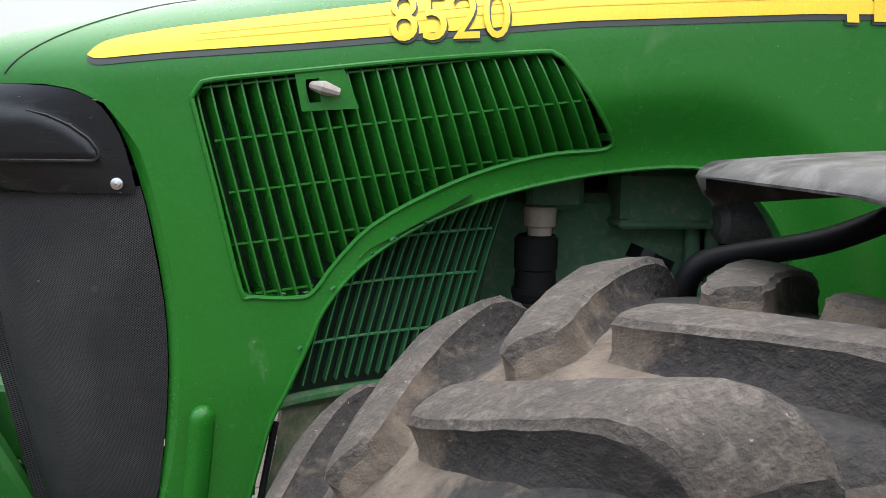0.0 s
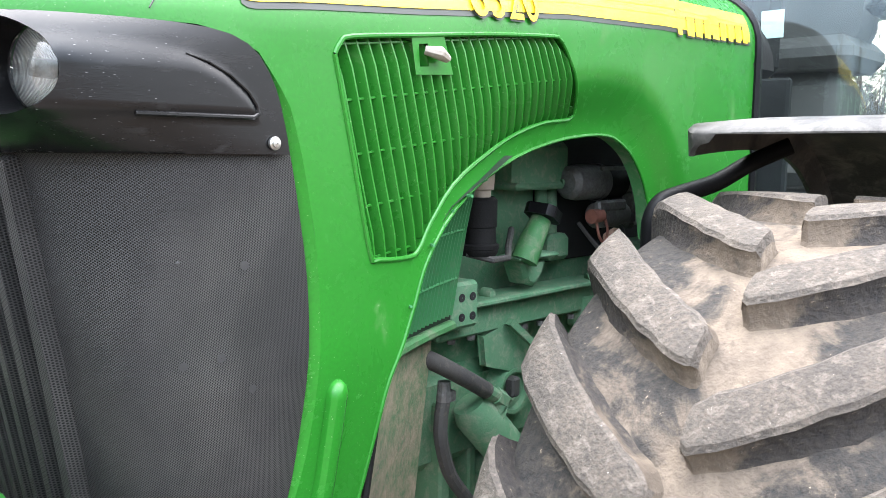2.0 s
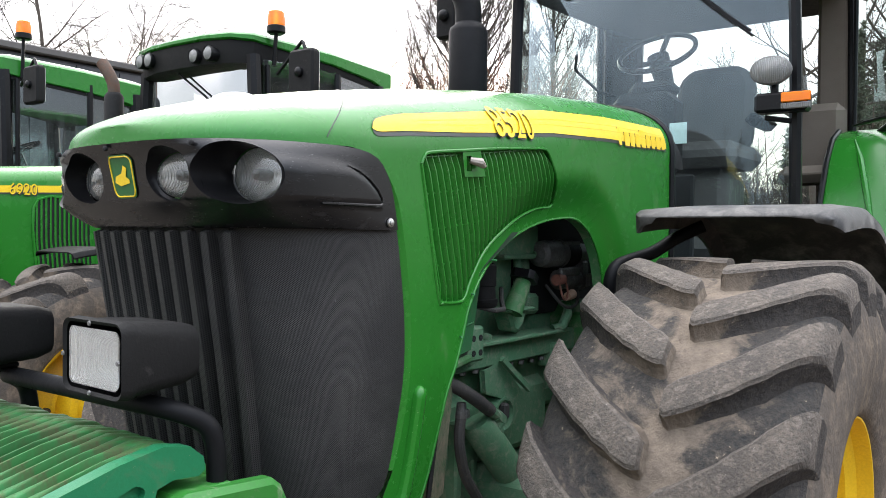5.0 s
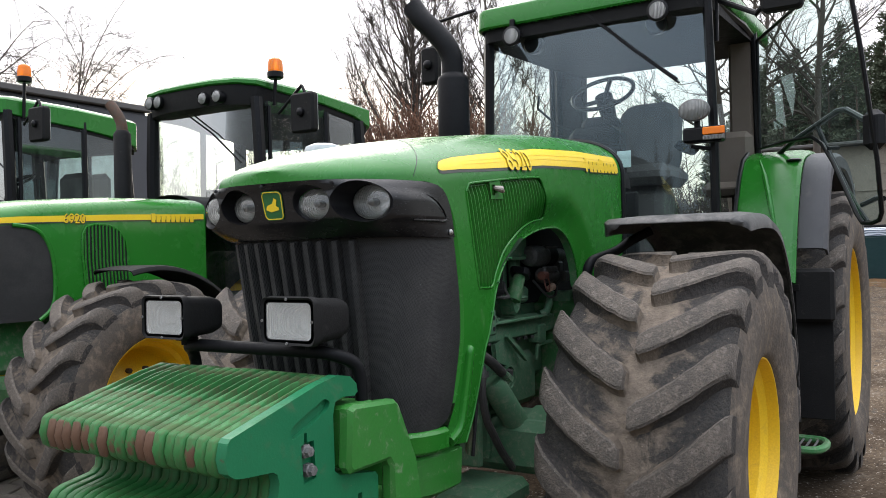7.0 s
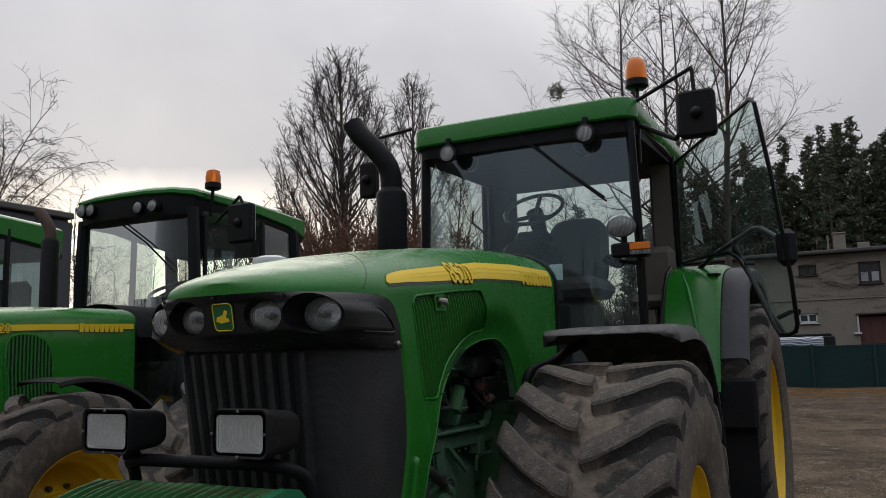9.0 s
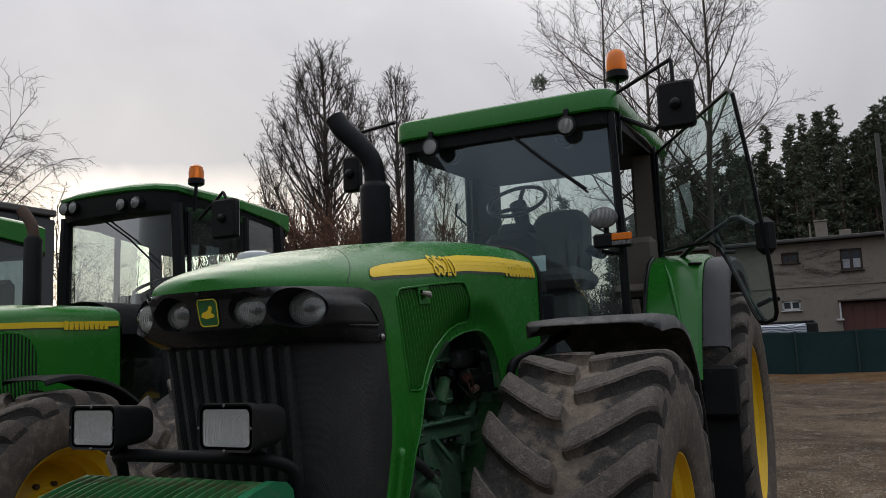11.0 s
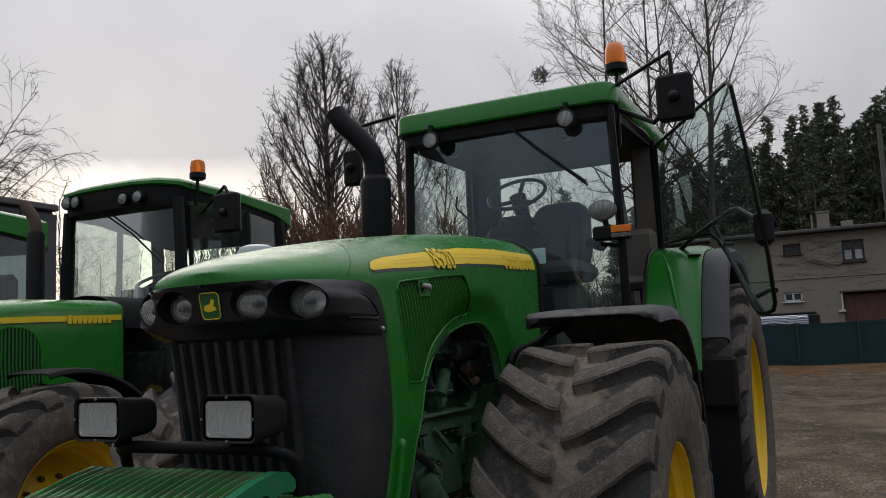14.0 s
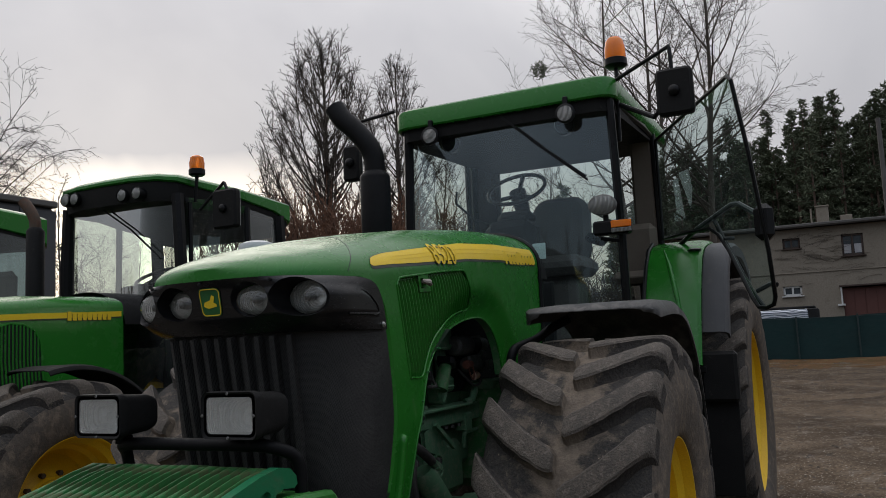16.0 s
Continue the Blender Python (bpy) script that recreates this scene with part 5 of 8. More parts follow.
part("shield_edge", Geo().tube([(lerp(z, [0.55, 1.19], [-0.603, -0.478]), -0.362, z) for z in (0.80, 0.9, 1.0, 1.17)], 0.007, 6), M_BLACK_MATT, tractor)

# ------------------------------------------------------------- wheels, fenders
AX, AR = 0.18, 0.765
for s in (-1, 1):
    tractor_wheel(tractor, (AX, AR), AR, s * 0.600, s * 1.265, 0.348, 18, 3.4, "front", deep=0.22, height=0.055, lug_w=0.092)
    tractor_wheel(tractor, (3.10, 0.955), 0.955, s * 0.62, s * 1.31, 0.565, 20, 7.0, "rear", deep=0.10, height=0.06, lug_w=0.09)


def arc_fender(cx, cz, r, a0, a1, y0, y1, name, mat, label, thick=0.012, skirt=0.05, n=26, tip=0.0, parent=None):
    """A curved mudguard over a wheel: a0, a1 in degrees from the front over the top."""
    g = Geo()
    s = 1 if y1 > y0 else -1
    prof = [(y0, -0.01), (y0, 0.0), (y0 + s * 0.02, 0.012), (y1 - s * 0.05, 0.012), (y1 - s * 0.015, 0.004), (y1, -0.018), (y1, -skirt)]
    inner = [(y, h - thick) for y, h in prof[::-1]]
    loop = prof + [(y - (s * thick if i == 0 or i == 1 else 0), h if i < 2 else h) for i, (y, h) in enumerate(inner)]
    m = len(loop)
    vs, fs = [], []
    for i in range(n):
        k = i / (n - 1)
        a = radians(a0 + (a1 - a0) * k)
        rr = r + tip * max(0, 1 - k / 0.12) * -1
        for y, h in loop:
            vs.append((cx - (rr + h) * math.cos(a), y, cz + (rr + h) * math.sin(a)))
    for i in range(n - 1):
        for j in range(m):
            fs.append((i * m + j, i * m + (j + 1) % m, (i + 1) * m + (j + 1) % m, (i + 1) * m + j))
    fs += [tuple(range(m))[::-1], tuple((n - 1) * m + j for j in range(m))]
    return part(name, g.put(vs, fs), mat, parent or tractor, label)


def front_fender(s):
    """Flat-topped mudguard over a front wheel that bends down behind it."""
    side = [(0.195, 1.648), (0.215, 1.656), (0.26, 1.664), (0.45, 1.676), (0.60, 1.678), (0.73, 1.670), (0.86, 1.64), (0.98, 1.58), (1.11, 1.465), (1.22, 1.30), (1.30, 1.10), (1.345, 0.90), (1.36, 0.66)]
    line = [tuple(p) for p in smooth_line(side, 3)]
    prof = [(-0.585, -0.06), (-0.585, 0.0), (-0.60, 0.012), (-0.70, 0.018), (-1.10, 0.018), (-1.17, 0.008), (-1.195, -0.02), (-1.20, -0.055), (-1.19, -0.055), (-1.18, -0.02), (-1.10, 0.004), (-0.62, 0.004), (-0.598, -0.06)]
    vs, fs, m = [], [], len(prof)
    for i, (x, z) in enumerate(line):
        a, b = line[max(i - 1, 0)], line[min(i + 1, len(line) - 1)]
        d = Vector((b[0] - a[0], b[1] - a[1])).normalized()
        nx, nz = -d.y, d.x
        k = min(1.0, 0.30 + i / 7)
        for y, h in prof:
            yy = -0.89 + (y + 0.89) * min(1.0, 0.80 + 0.20 * math.sqrt(min(1.0, i / 6)))
            vs.append((x + nx * h * k, yy * s, z + nz * h * k))
    for i in range(len(line) - 1):
        for j in range(m):
            q = (i * m + j, i * m + (j + 1) % m, (i + 1) * m + (j + 1) % m, (i + 1) * m + j)
            fs.append(q if s < 0 else q[::-1])
    fs += [tuple(range(m)), tuple((len(line) - 1) * m + j for j in range(m))[::-1]]
    f = part("front_fender", Geo().put(vs, fs), M_FENDER_TOP, tractor, "black plastic fender over a front wheel")
    part("fender_arm", Geo().tube([tuple(p) for p in smooth_line([(0.246, s * 0.50, 1.30), (0.243, s * 0.50, 1.40), (0.24, s * 0.505, 1.455), (0.262, s * 0.515, 1.493), (0.315, s * 0.53, 1.510), (0.45, s * 0.56, 1.538), (0.55, s * 0.60, 1.585), (0.60, s * 0.68, 1.63)], 5)], 0.022, 14), M_STEEL_BLACK, f, "black tube holding the fender")


front_fender(1)
front_fender(-1)


REAR_LINE = [(1.92, 1.34), (2.00, 1.56), (2.10, 1.78), (2.22, 1.97), (2.34, 2.085), (2.50, 2.145), (2.80, 2.185), (3.20, 2.18), (3.55, 2.08), (3.85, 1.88)]


def sweep_fender(line, y0, y1, name, mat, label, thick=0.014, skirt=0.05):
    """A mudguard of one cross-section swept along a side line."""
    line = [tuple(p)[:2] for p in smooth_line([(x, z, 0) for x, z in line], 4)]
    s = 1 if y1 > y0 else -1
    prof = [(y0, -0.03), (y0, -0.006), (y0 + s * 0.012, 0.0), (y1 - s * 0.06, 0.0), (y1 - s * 0.02, -0.008), (y1, -0.03), (y1, -skirt)]
    loop = prof + [(y - s * thick * (0 if 2 < k < 5 else 1 if k < 3 else -1), h - thick) for k, (y, h) in enumerate(prof[::-1])]
    m, vs, fs = len(loop), [], []
    for i, (x, z) in enumerate(line):
        a, b = line[max(i - 1, 0)], line[min(i + 1, len(line) - 1)]
        d = Vector((b[0] - a[0], b[1] - a[1])).normalized()
        vs += [(x - d.y * h, y, z + d.x * h) for y, h in loop]
    for i in range(len(line) - 1):
        fs += [(i * m + j, i * m + (j + 1) % m, (i + 1) * m + (j + 1) % m, (i + 1) * m + j) for j in range(m)]
    fs += [tuple(range(m))[::-1], tuple((len(line) - 1) * m + j for j in range(m))]
    return part(name, Geo().put(vs, fs), mat, tractor, label)


for s in (-1, 1):
    sweep_fender(REAR_LINE, s * 0.74, s * 1.09, "rear_fender", M_GREEN, "glossy green rear fender")
    part("fender_crease", Geo().tube([(x - 0.004, s * (0.99 - 0.05 * i), z + 0.004) for i, (x, z) in enumerate(REAR_LINE[1:5])], [0.004, 0.016, 0.016, 0.004], 8), M_GREEN, tractor)
    part("fender_gasket", Geo().tube([(x - 0.006, s * 0.735, z + 0.008) for x, z in REAR_LINE[:6]], 0.014, 8), M_BLACK, tractor)
    sweep_fender([(x + 0.02, z - 0.03) for x, z in REAR_LINE[1:]], s * 1.094, s * 1.25, "fender_extension", M_FENDER_GREY, "grey rubber fender extension", skirt=0.10)
    part("fender_side", Geo().prism([(1.95, 1.2), (2.9, 1.2), (2.9, 2.15), (2.52, 2.12), (2.37, 2.06), (2.25, 1.94), (2.13, 1.75), (2.03, 1.53)], 0.02, 0.003, Matrix.Translation((0, s * 0.745 + 0.01, 0)) @ Matrix.Rotation(radians(90), 4, "X")), M_GREEN, tractor)
    part("fender_handle", Geo().lathe([(0.001, 0.0), (0.03, 0.0), (0.045, -0.006), (0.045, -0.014)], 18, "Z", (2.33, s * 1.04, 2.085)), M_BLACK, tractor)

# chassis, axle and step between the wheels
part("transmission", Geo().box((1.95, 0, 1.05), (2.4, 0.56, 0.55), 0.05).box((3.1, 0, 0.96), (0.5, 1.2, 0.42), 0.06), M_GREEN_DUSTY, tractor, "dark green transmission housing")
part("fuel_tank", Geo().box((1.75, -0.55, 1.12), (0.9, 0.55, 0.52), 0.06), M_BLACK_MATT, tractor, "black plastic fuel tank")
part("fuel_tank", Geo().box((1.75, 0.55, 1.12), (0.9, 0.55, 0.52), 0.06), M_BLACK_MATT, tractor, "black plastic fuel tank")
stp = part("step", Geo().tube([tuple(p) for p in smooth_line([(1.82, -0.95, 0.40), (1.82, -1.16, 0.40), (1.90, -1.22, 0.40), (2.05, -1.22, 0.40), (2.12, -1.16, 0.40), (2.12, -0.95, 0.40)], 5)], 0.022, 8), M_GREEN_DUSTY, tractor, "green cab step with a grated tread")
for i in range(6):
    part("tread_bar", Geo().tube([(1.84, -0.97 - 0.04 * i, 0.40), (2.10, -0.97 - 0.04 * i, 0.40)], 0.007, 6), M_ZINC, stp)
for s in (-1, 1):
    side_box = part("side_box", Geo().box((2.05, s * 1.175, 1.255), (0.10, 0.22, 0.31), 0.02).box((2.02, s * 0.95, 1.30), (0.05, 0.32, 0.05), 0.01), M_BLACK_MATT, tractor, "dark grey plastic box in front of the rear wheel")
    part("mud_flap", Geo().box((2.075, s * 1.165, 0.82), (0.014, 0.21, 0.58), 0.004), M_BLACK_MATT, side_box, "black rubber mud flap")
part("step_hanger", Geo().tube([(1.83, -1.0, 0.40), (1.80, -0.96, 1.1)], 0.014, 8).tube([(2.11, -1.0, 0.40), (2.09, -0.96, 1.1)], 0.014, 8), M_GREEN_DUSTY, tractor)

# ------------------------------------------------------------- cab
roof = Geo()
plan = [(x - 0.025 * (1 - (y / 0.76) ** 2) * (1 if x < 2 else 0), y) for x, y in rounded(1.515, -0.765, 3.22, 0.765, 0.11, 15)]
levels = [(0.95, 2.985), (0.99, 2.985), (1.0, 2.996), (1.0, 3.094), (0.992, 3.110), (0.965, 3.124), (0.8, 3.15), (0.4, 3.17)]
vs = [(2.36 + (x - 2.36) * k, y * k, z) for k, z in levels for x, y in plan]
fs = [(i * 64 + j, i * 64 + (j + 1) % 64, (i + 1) * 64 + (j + 1) % 64, (i + 1) * 64 + j) for i in range(7) for j in range(64)] + [tuple(7 * 64 + j for j in range(64))]
roof.put(vs, fs)
part("cab_roof", roof, M_GREEN, tractor, "green cab roof with rounded corners")
part("headliner", Geo().put([(2.36 + (x - 2.36) * 0.96, y * 0.96, z) for z in (2.90, 2.988) for x, y in plan for z in [z if z > 2.95 else 2.905 + 0.045 * min(1, max(0, x - 1.6))]], [tuple(range(64))[::-1]] + [(j, (j + 1) % 64, 64 + (j + 1) % 64, 64 + j) for j in range(64)]), M_BLACK_MATT, tractor, "black underside of the cab roof")


def pillar(pts, r, name, mat=None, flat=None, label=""):
    return part(name, Geo().tube(pts, r, 8, flat=flat), mat or M_BLACK, tractor, label)


for s in (-1, 1):
    w_ = 0.735 if s < 0 else 0.705
    pillar([(1.60, s * (w_ - 0.02), 3.0), (1.60, s * w_, 2.2), (1.62, s * w_, 1.30)], 0.027 if s < 0 else 0.033, "front_pillar", label="black cab pillar")
    if s < 0:
        part("rear_pillar", Geo().box((2.76, -0.655, 2.28), (0.10, 0.16, 1.46), 0.02), M_TRIM, tractor, "brown-grey trimmed cab pillar")
        part("quarter_glass", Geo().grid(lambda x, z: (x, -0.742, z), (2.80, 3.16), (1.6, 2.98)), M_GLASS, tractor, "tinted cab glass")
    else:
        part("rear_pillar", Geo().box((2.965, 0.715, 2.28), (0.45, 0.06, 1.42), 0.03), M_BLACK_MATT, tractor, "wide black rear corner of the cab")
    pillar([(2.72, s * 0.745, 3.0), (2.74, s * 0.755, 2.0), (2.72, s * 0.755, 1.5)], 0.022, "door_jamb")
    pillar([(3.18, s * 0.68, 3.0), (3.2, s * 0.70, 1.5)], 0.035, "rear_post")
    pillar([(1.58, s * 0.70, 2.985), (2.4, s * 0.735, 2.985), (3.15, s * 0.71, 2.985)], 0.03, "roof_rail")
ws = part("windscreen", Geo().grid(lambda y, z: (1.585 + 0.05 * (y / 0.72) ** 2 - 0.02 * (z - 2.2) ** 2 * 0.3, y, z), [-0.71 + 1.42 * i / 12 for i in range(13)], [1.32 + 1.66 * i / 8 for i in range(9)]), M_GLASS_FRONT, tractor, "large clear windscreen")
part("rear_glass", Geo().grid(lambda y, z: (3.2, y, z), (-0.66, 0.66), (1.75, 2.975)), M_GLASS, tractor, "clear rear cab window")
part("side_glass", Geo().grid(lambda x, z: (x, 0.742, z), (1.64, 2.70), (1.4, 2.96)), M_GLASS, tractor, "clear cab side window")
part("cab_floor", Geo().box((2.4, 0, 1.42), (1.62, 1.40, 0.06), 0.01), M_BLACK_MATT, tractor)
part("cab_rear_wall", Geo().box((3.17, 0, 1.60), (0.05, 1.36, 0.34), 0.01), M_TRIM, tractor)
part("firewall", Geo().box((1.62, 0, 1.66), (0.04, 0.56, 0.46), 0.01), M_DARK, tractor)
part("dashboard", Geo().box((1.86, 0.06, 2.12), (0.22, 0.34, 0.42), 0.05).box((1.95, 0.06, 2.36), (0.14, 0.26, 0.10), 0.04), M_BLACK_MATT, tractor, "black dashboard")
part("cowl", Geo().grid(lambda a, x: (x, -0.36 * math.cos(a), 1.88 + 0.275 * math.sin(a)), [math.pi * i / 16 for i in range(17)], (1.10, 1.18, 1.26)), M_BLACK_MATT, tractor, "black cowl behind the hood")
wm = Matrix.Translation((2.06, 0.09, 2.585)) @ Matrix.Rotation(radians(-38), 4, "Y")
wheel = part("steering_wheel", Geo().tube([(0.205 * math.cos(2 * math.pi * i / 28), 0.205 * math.sin(2 * math.pi * i / 28), 0) for i in range(29)], 0.014, 8), M_BLACK, tractor, "black steering wheel", at=wm)
part("spoke", Geo().tube([(0, 0, -0.05), (0.10, 0.0, -0.02), (0.2, 0, 0)], 0.016, 6).tube([(0, 0, -0.05), (-0.10, 0.12, -0.02), (-0.14, 0.145, 0)], 0.016, 6).tube([(0, 0, -0.05), (-0.10, -0.12, -0.02), (-0.14, -0.145, 0)], 0.016, 6).lathe([(0.06, -0.02), (0.06, -0.08), (0.045, -0.25), (0.04, -0.4)], 14, "Z"), M_BLACK, wheel)
seat = part("driver_seat", Geo().box((2.40, -0.06, 2.04), (0.52, 0.50, 0.14), 0.05).prism(rounded(-0.22, -0.26, 0.22, 0.27, 0.13), 0.13, 0.04, Matrix.Translation((2.60, -0.07, 2.29)) @ Matrix.Rotation(radians(8 - 90), 4, "Y") @ Matrix.Rotation(radians(-90), 4, "Z")).box((2.42, -0.06, 1.72), (0.34, 0.36, 0.5), 0.06), M_SEAT, tractor, "grey cloth driver's seat")
part("armrest", Geo().box((2.42, -0.36, 2.22), (0.34, 0.09, 0.07), 0.03), M_BLACK_MATT, seat)
part("armrest", Geo().box((2.42, 0.26, 2.22), (0.40, 0.12, 0.08), 0.03), M_BLACK_MATT, seat)
ins = part("passenger_seat", Geo().box((2.55, -0.60, 1.93), (0.34, 0.30, 0.09), 0.04).box((2.66, -0.60, 2.13), (0.10, 0.28, 0.40), 0.05), M_TRIM, tractor, "brown-grey folding passenger seat")
part("grab_rod", Geo().tube([(1.75, 0.42, 2.48), (1.78, 0.30, 2.36), (1.80, 0.20, 2.32)], 0.008, 6).tube([(1.75, 0.42, 2.48), (1.75, 0.41, 2.56)], 0.008, 6), M_BLACK, tractor)
part("notice", Geo().box((1.60, -0.207, 2.085), (0.004, 0.085, 0.10), 0.001), M_PAPER, tractor, "pale paper note behind the windscreen")
part("wiper", Geo().tube([(1.55, -0.016, 2.975), (1.545, -0.30, 2.72), (1.55, -0.55, 2.51)], 0.010, 6).tube([(1.552, -0.20, 2.80), (1.552, -0.56, 2.49)], 0.014, 6, flat=0.5), M_BLACK, tractor, "black windscreen wiper")
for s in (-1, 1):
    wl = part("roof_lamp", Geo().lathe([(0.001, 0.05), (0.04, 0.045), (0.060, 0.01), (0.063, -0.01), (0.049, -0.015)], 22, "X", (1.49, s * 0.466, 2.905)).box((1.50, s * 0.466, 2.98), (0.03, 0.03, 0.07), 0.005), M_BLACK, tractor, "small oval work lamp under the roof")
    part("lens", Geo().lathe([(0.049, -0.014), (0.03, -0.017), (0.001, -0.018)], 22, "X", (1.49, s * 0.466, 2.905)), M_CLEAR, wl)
    # black pod behind the lamp, added as a solid shape for its shadow
    part("lamp_shadow_pod", Geo().lathe([(0.001, 0.07), (0.055, 0.06), (0.065, 0.0), (0.055, -0.02), (0.001, -0.02)], 18, "X", (1.66, s * 0.40, 2.88)), M_BLACK, wl)
# beacon, mirrors, side lamps
bc = part("beacon", Geo().tube([(1.66, -0.75, 2.72), (1.70, -0.75, 3.20)], 0.012, 8).lathe([(0.001, 0.0), (0.05, 0.0), (0.072, 0.015), (0.072, 0.055), (0.064, 0.06)], 24, "Z", (1.70, -0.75, 3.20)), M_BLACK, tractor, "orange rotating beacon on a black foot")
part("beacon_dome", Geo().lathe([(0.063, 0.058), (0.066, 0.08), (0.064, 0.13), (0.056, 0.175), (0.036, 0.196), (0.001, 0.203)], 24, "Z", (1.70, -0.75, 3.20)), M_AMBER, bc, "translucent orange dome")


def cab_mirror(s, name, p0, p1, p2, c, size, parent):
    a = part("mirror_arm", Geo().tube([tuple(p) for p in (p0, p1, tuple(0.9 * np.array(p1) + 0.1 * np.array(p2)), p2)], 0.012, 8), M_BLACK, parent, "black mirror arm")
    g = Geo().prism(rounded(-size[0] / 2, -size[1] / 2, size[0] / 2, size[1] / 2, 0.03), 0.07, 0.015, Matrix.Translation(c) @ Matrix.Rotation(radians(-90), 4, "Y") @ Matrix.Rotation(radians(-90), 4, "Z"))
    b = part(name, g, M_BLACK_MATT, parent, "black plastic cab mirror")
    part("ball_joint", Geo().lathe([(0.032, 0), (0.03, -0.02), (0.018, -0.03), (0.001, -0.032)], 16, "X", (c[0] - 0.07, c[1], c[2] + 0.0)), M_BLACK, b)
    part("mirror_glass", Geo().box((c[0] + 0.004, c[1], c[2]), (0.004, size[0] * 0.88, size[1] * 0.88), 0.001), M_CHROME, b)


cab_mirror(-1, "wing_mirror", (1.62, -0.76, 3.10), (1.37, -1.135, 3.165), (1.37, -1.14, 3.0), (1.40, -1.15, 2.89), (0.205, 0.27), tractor)
cab_mirror(1, "wing_mirror", (1.50, 0.73, 3.12), (1.50, 1.02, 3.09), (1.50, 1.06, 3.0), (1.52, 1.07, 2.80), (0.13, 0.25), tractor)
part("mirror_arm", Geo().tube([(1.66, -0.77, 2.95), (1.5, -1.0, 2.80), (1.42, -1.12, 2.88)], 0.016, 8), M_BLACK, tractor)
sl = part("side_lamp", Geo().lathe([(0.001, 0.06), (0.05, 0.05), (0.085, 0.015), (0.088, -0.01), (0.08, -0.016)], 26, "X", (0, 0, 0)), M_ZINC, tractor, "round grey work lamp on the cab pillar", at=Matrix.Translation((1.50, -0.655, 2.315)) @ Matrix.Diagonal((1, 1, 0.72, 1)))
part("lens", Geo().lathe([(0.08, -0.015), (0.05, -0.024), (0.001, -0.028)], 26, "X"), M_CLEAR, sl)
part("turn_signal", Geo().box((1.52, -0.70, 2.175), (0.09, 0.22, 0.085), 0.012).box((1.54, -0.66, 2.24), (0.03, 0.03, 0.06), 0.006).tube([(1.54, -0.62, 2.12), (1.60, -0.74, 2.10)], 0.012, 6), M_BLACK, tractor, "black turn signal box with an orange lens")
part("signal_lens", Geo().box((1.47, -0.765, 2.19), (0.012, 0.12, 0.042), 0.004), M_AMBER, tractor, "orange turn signal lens")
part("signal_lens", Geo().box((1.47, -0.765, 2.153), (0.012, 0.12, 0.026), 0.004), M_CLEAR, tractor)

# open door: rear hinged, swung out
HINGE, FREE = Vector((2.68, -0.775, 0)), Vector((1.31, -1.452, 0))
door_dir = (FREE - HINGE).normalized()
door_n = Vector((-door_dir.y, door_dir.x, 0))
DOOR_W = (FREE - HINGE).length


def door_at(u, z, out=0.0):
    k = (2.93 - z) / 1.28
    p = HINGE + (FREE + Vector((0.17, -0.125, 0)) * k - HINGE) * u + door_n * out
    return Vector((p.x, p.y, z))


dpoly = [(0.0, 2.93), (0.97, 2.925), (1.0, 2.89), (1.02, 2.5), (1.02, 1.95), (1.0, 1.70), (0.98, 1.665), (0.93, 1.65), (0.87, 1.655), (0.84, 1.70), (0.71, 2.0), (0.64, 2.11), (0.56, 2.165), (0.30, 2.19), (0.10, 2.20), (0.0, 2.20)]
door = part("door", sheet([(u * DOOR_W, z) for u, z in dpoly[::-1]], [], 0.3, lambda u, v: door_at(u / DOOR_W, v)), M_GLASS_DOOR, tractor, "open glass cab door in a black frame", smooth=0)
part("door_frame", Geo().tube([door_at(u, z) for u, z in dpoly + dpoly[:1]], 0.012, 8), M_BLACK, door)
part("door_rail", Geo().tube([door_at(u, z, 0.04) for u, z in ((0.12, 2.13), (0.35, 2.20), (0.74, 2.27), (0.80, 2.26), (0.99, 2.13))], 0.016, 8), M_BLACK, door, "black grab rail across the door")
part("door_rail", Geo().tube([door_at(u, z, 0.04) for u, z in ((0.55, 2.23), (0.60, 2.12), (0.78, 1.76), (0.85, 1.66))], 0.014, 8), M_BLACK, door)
part("door_lock", Geo().box(tuple(door_at(0.99, 2.11, 0.03)), (0.10, 0.10, 0.20), 0.03), M_BLACK, door, "black door lock")
part("door_knob", Geo().tube([door_at(0.68, 2.08, 0.0), door_at(0.68, 2.08, 0.06)], 0.012, 8), M_BLACK, door)
part("door_pull", Geo().tube([door_at(0.84, 1.75, 0.03), door_at(0.92, 1.78, 0.05), door_at(0.985, 1.77, 0.03)], 0.014, 8), M_BLACK, door)

# exhaust
ex = part("exhaust", Geo().lathe([(0.09, 0.0), (0.097, 0.02), (0.097, 0.655), (0.09, 0.675), (0.07, 0.69), (0.066, 0.70)], 26, "Z", (1.18, 0.72, 1.95)), M_STEEL_BLACK, tractor, "black upright exhaust stack with a bent outlet")
part("outlet", Geo().tube([tuple(p) for p in smooth_line([(1.18, 0.72, 2.63), (1.18, 0.725, 2.74), (1.17, 0.76, 2.83), (1.16, 0.84, 2.93), (1.15, 0.93, 3.02), (1.15, 0.985, 3.10)], 5)], 0.067, 18, cap=False), M_STEEL_BLACK, ex)

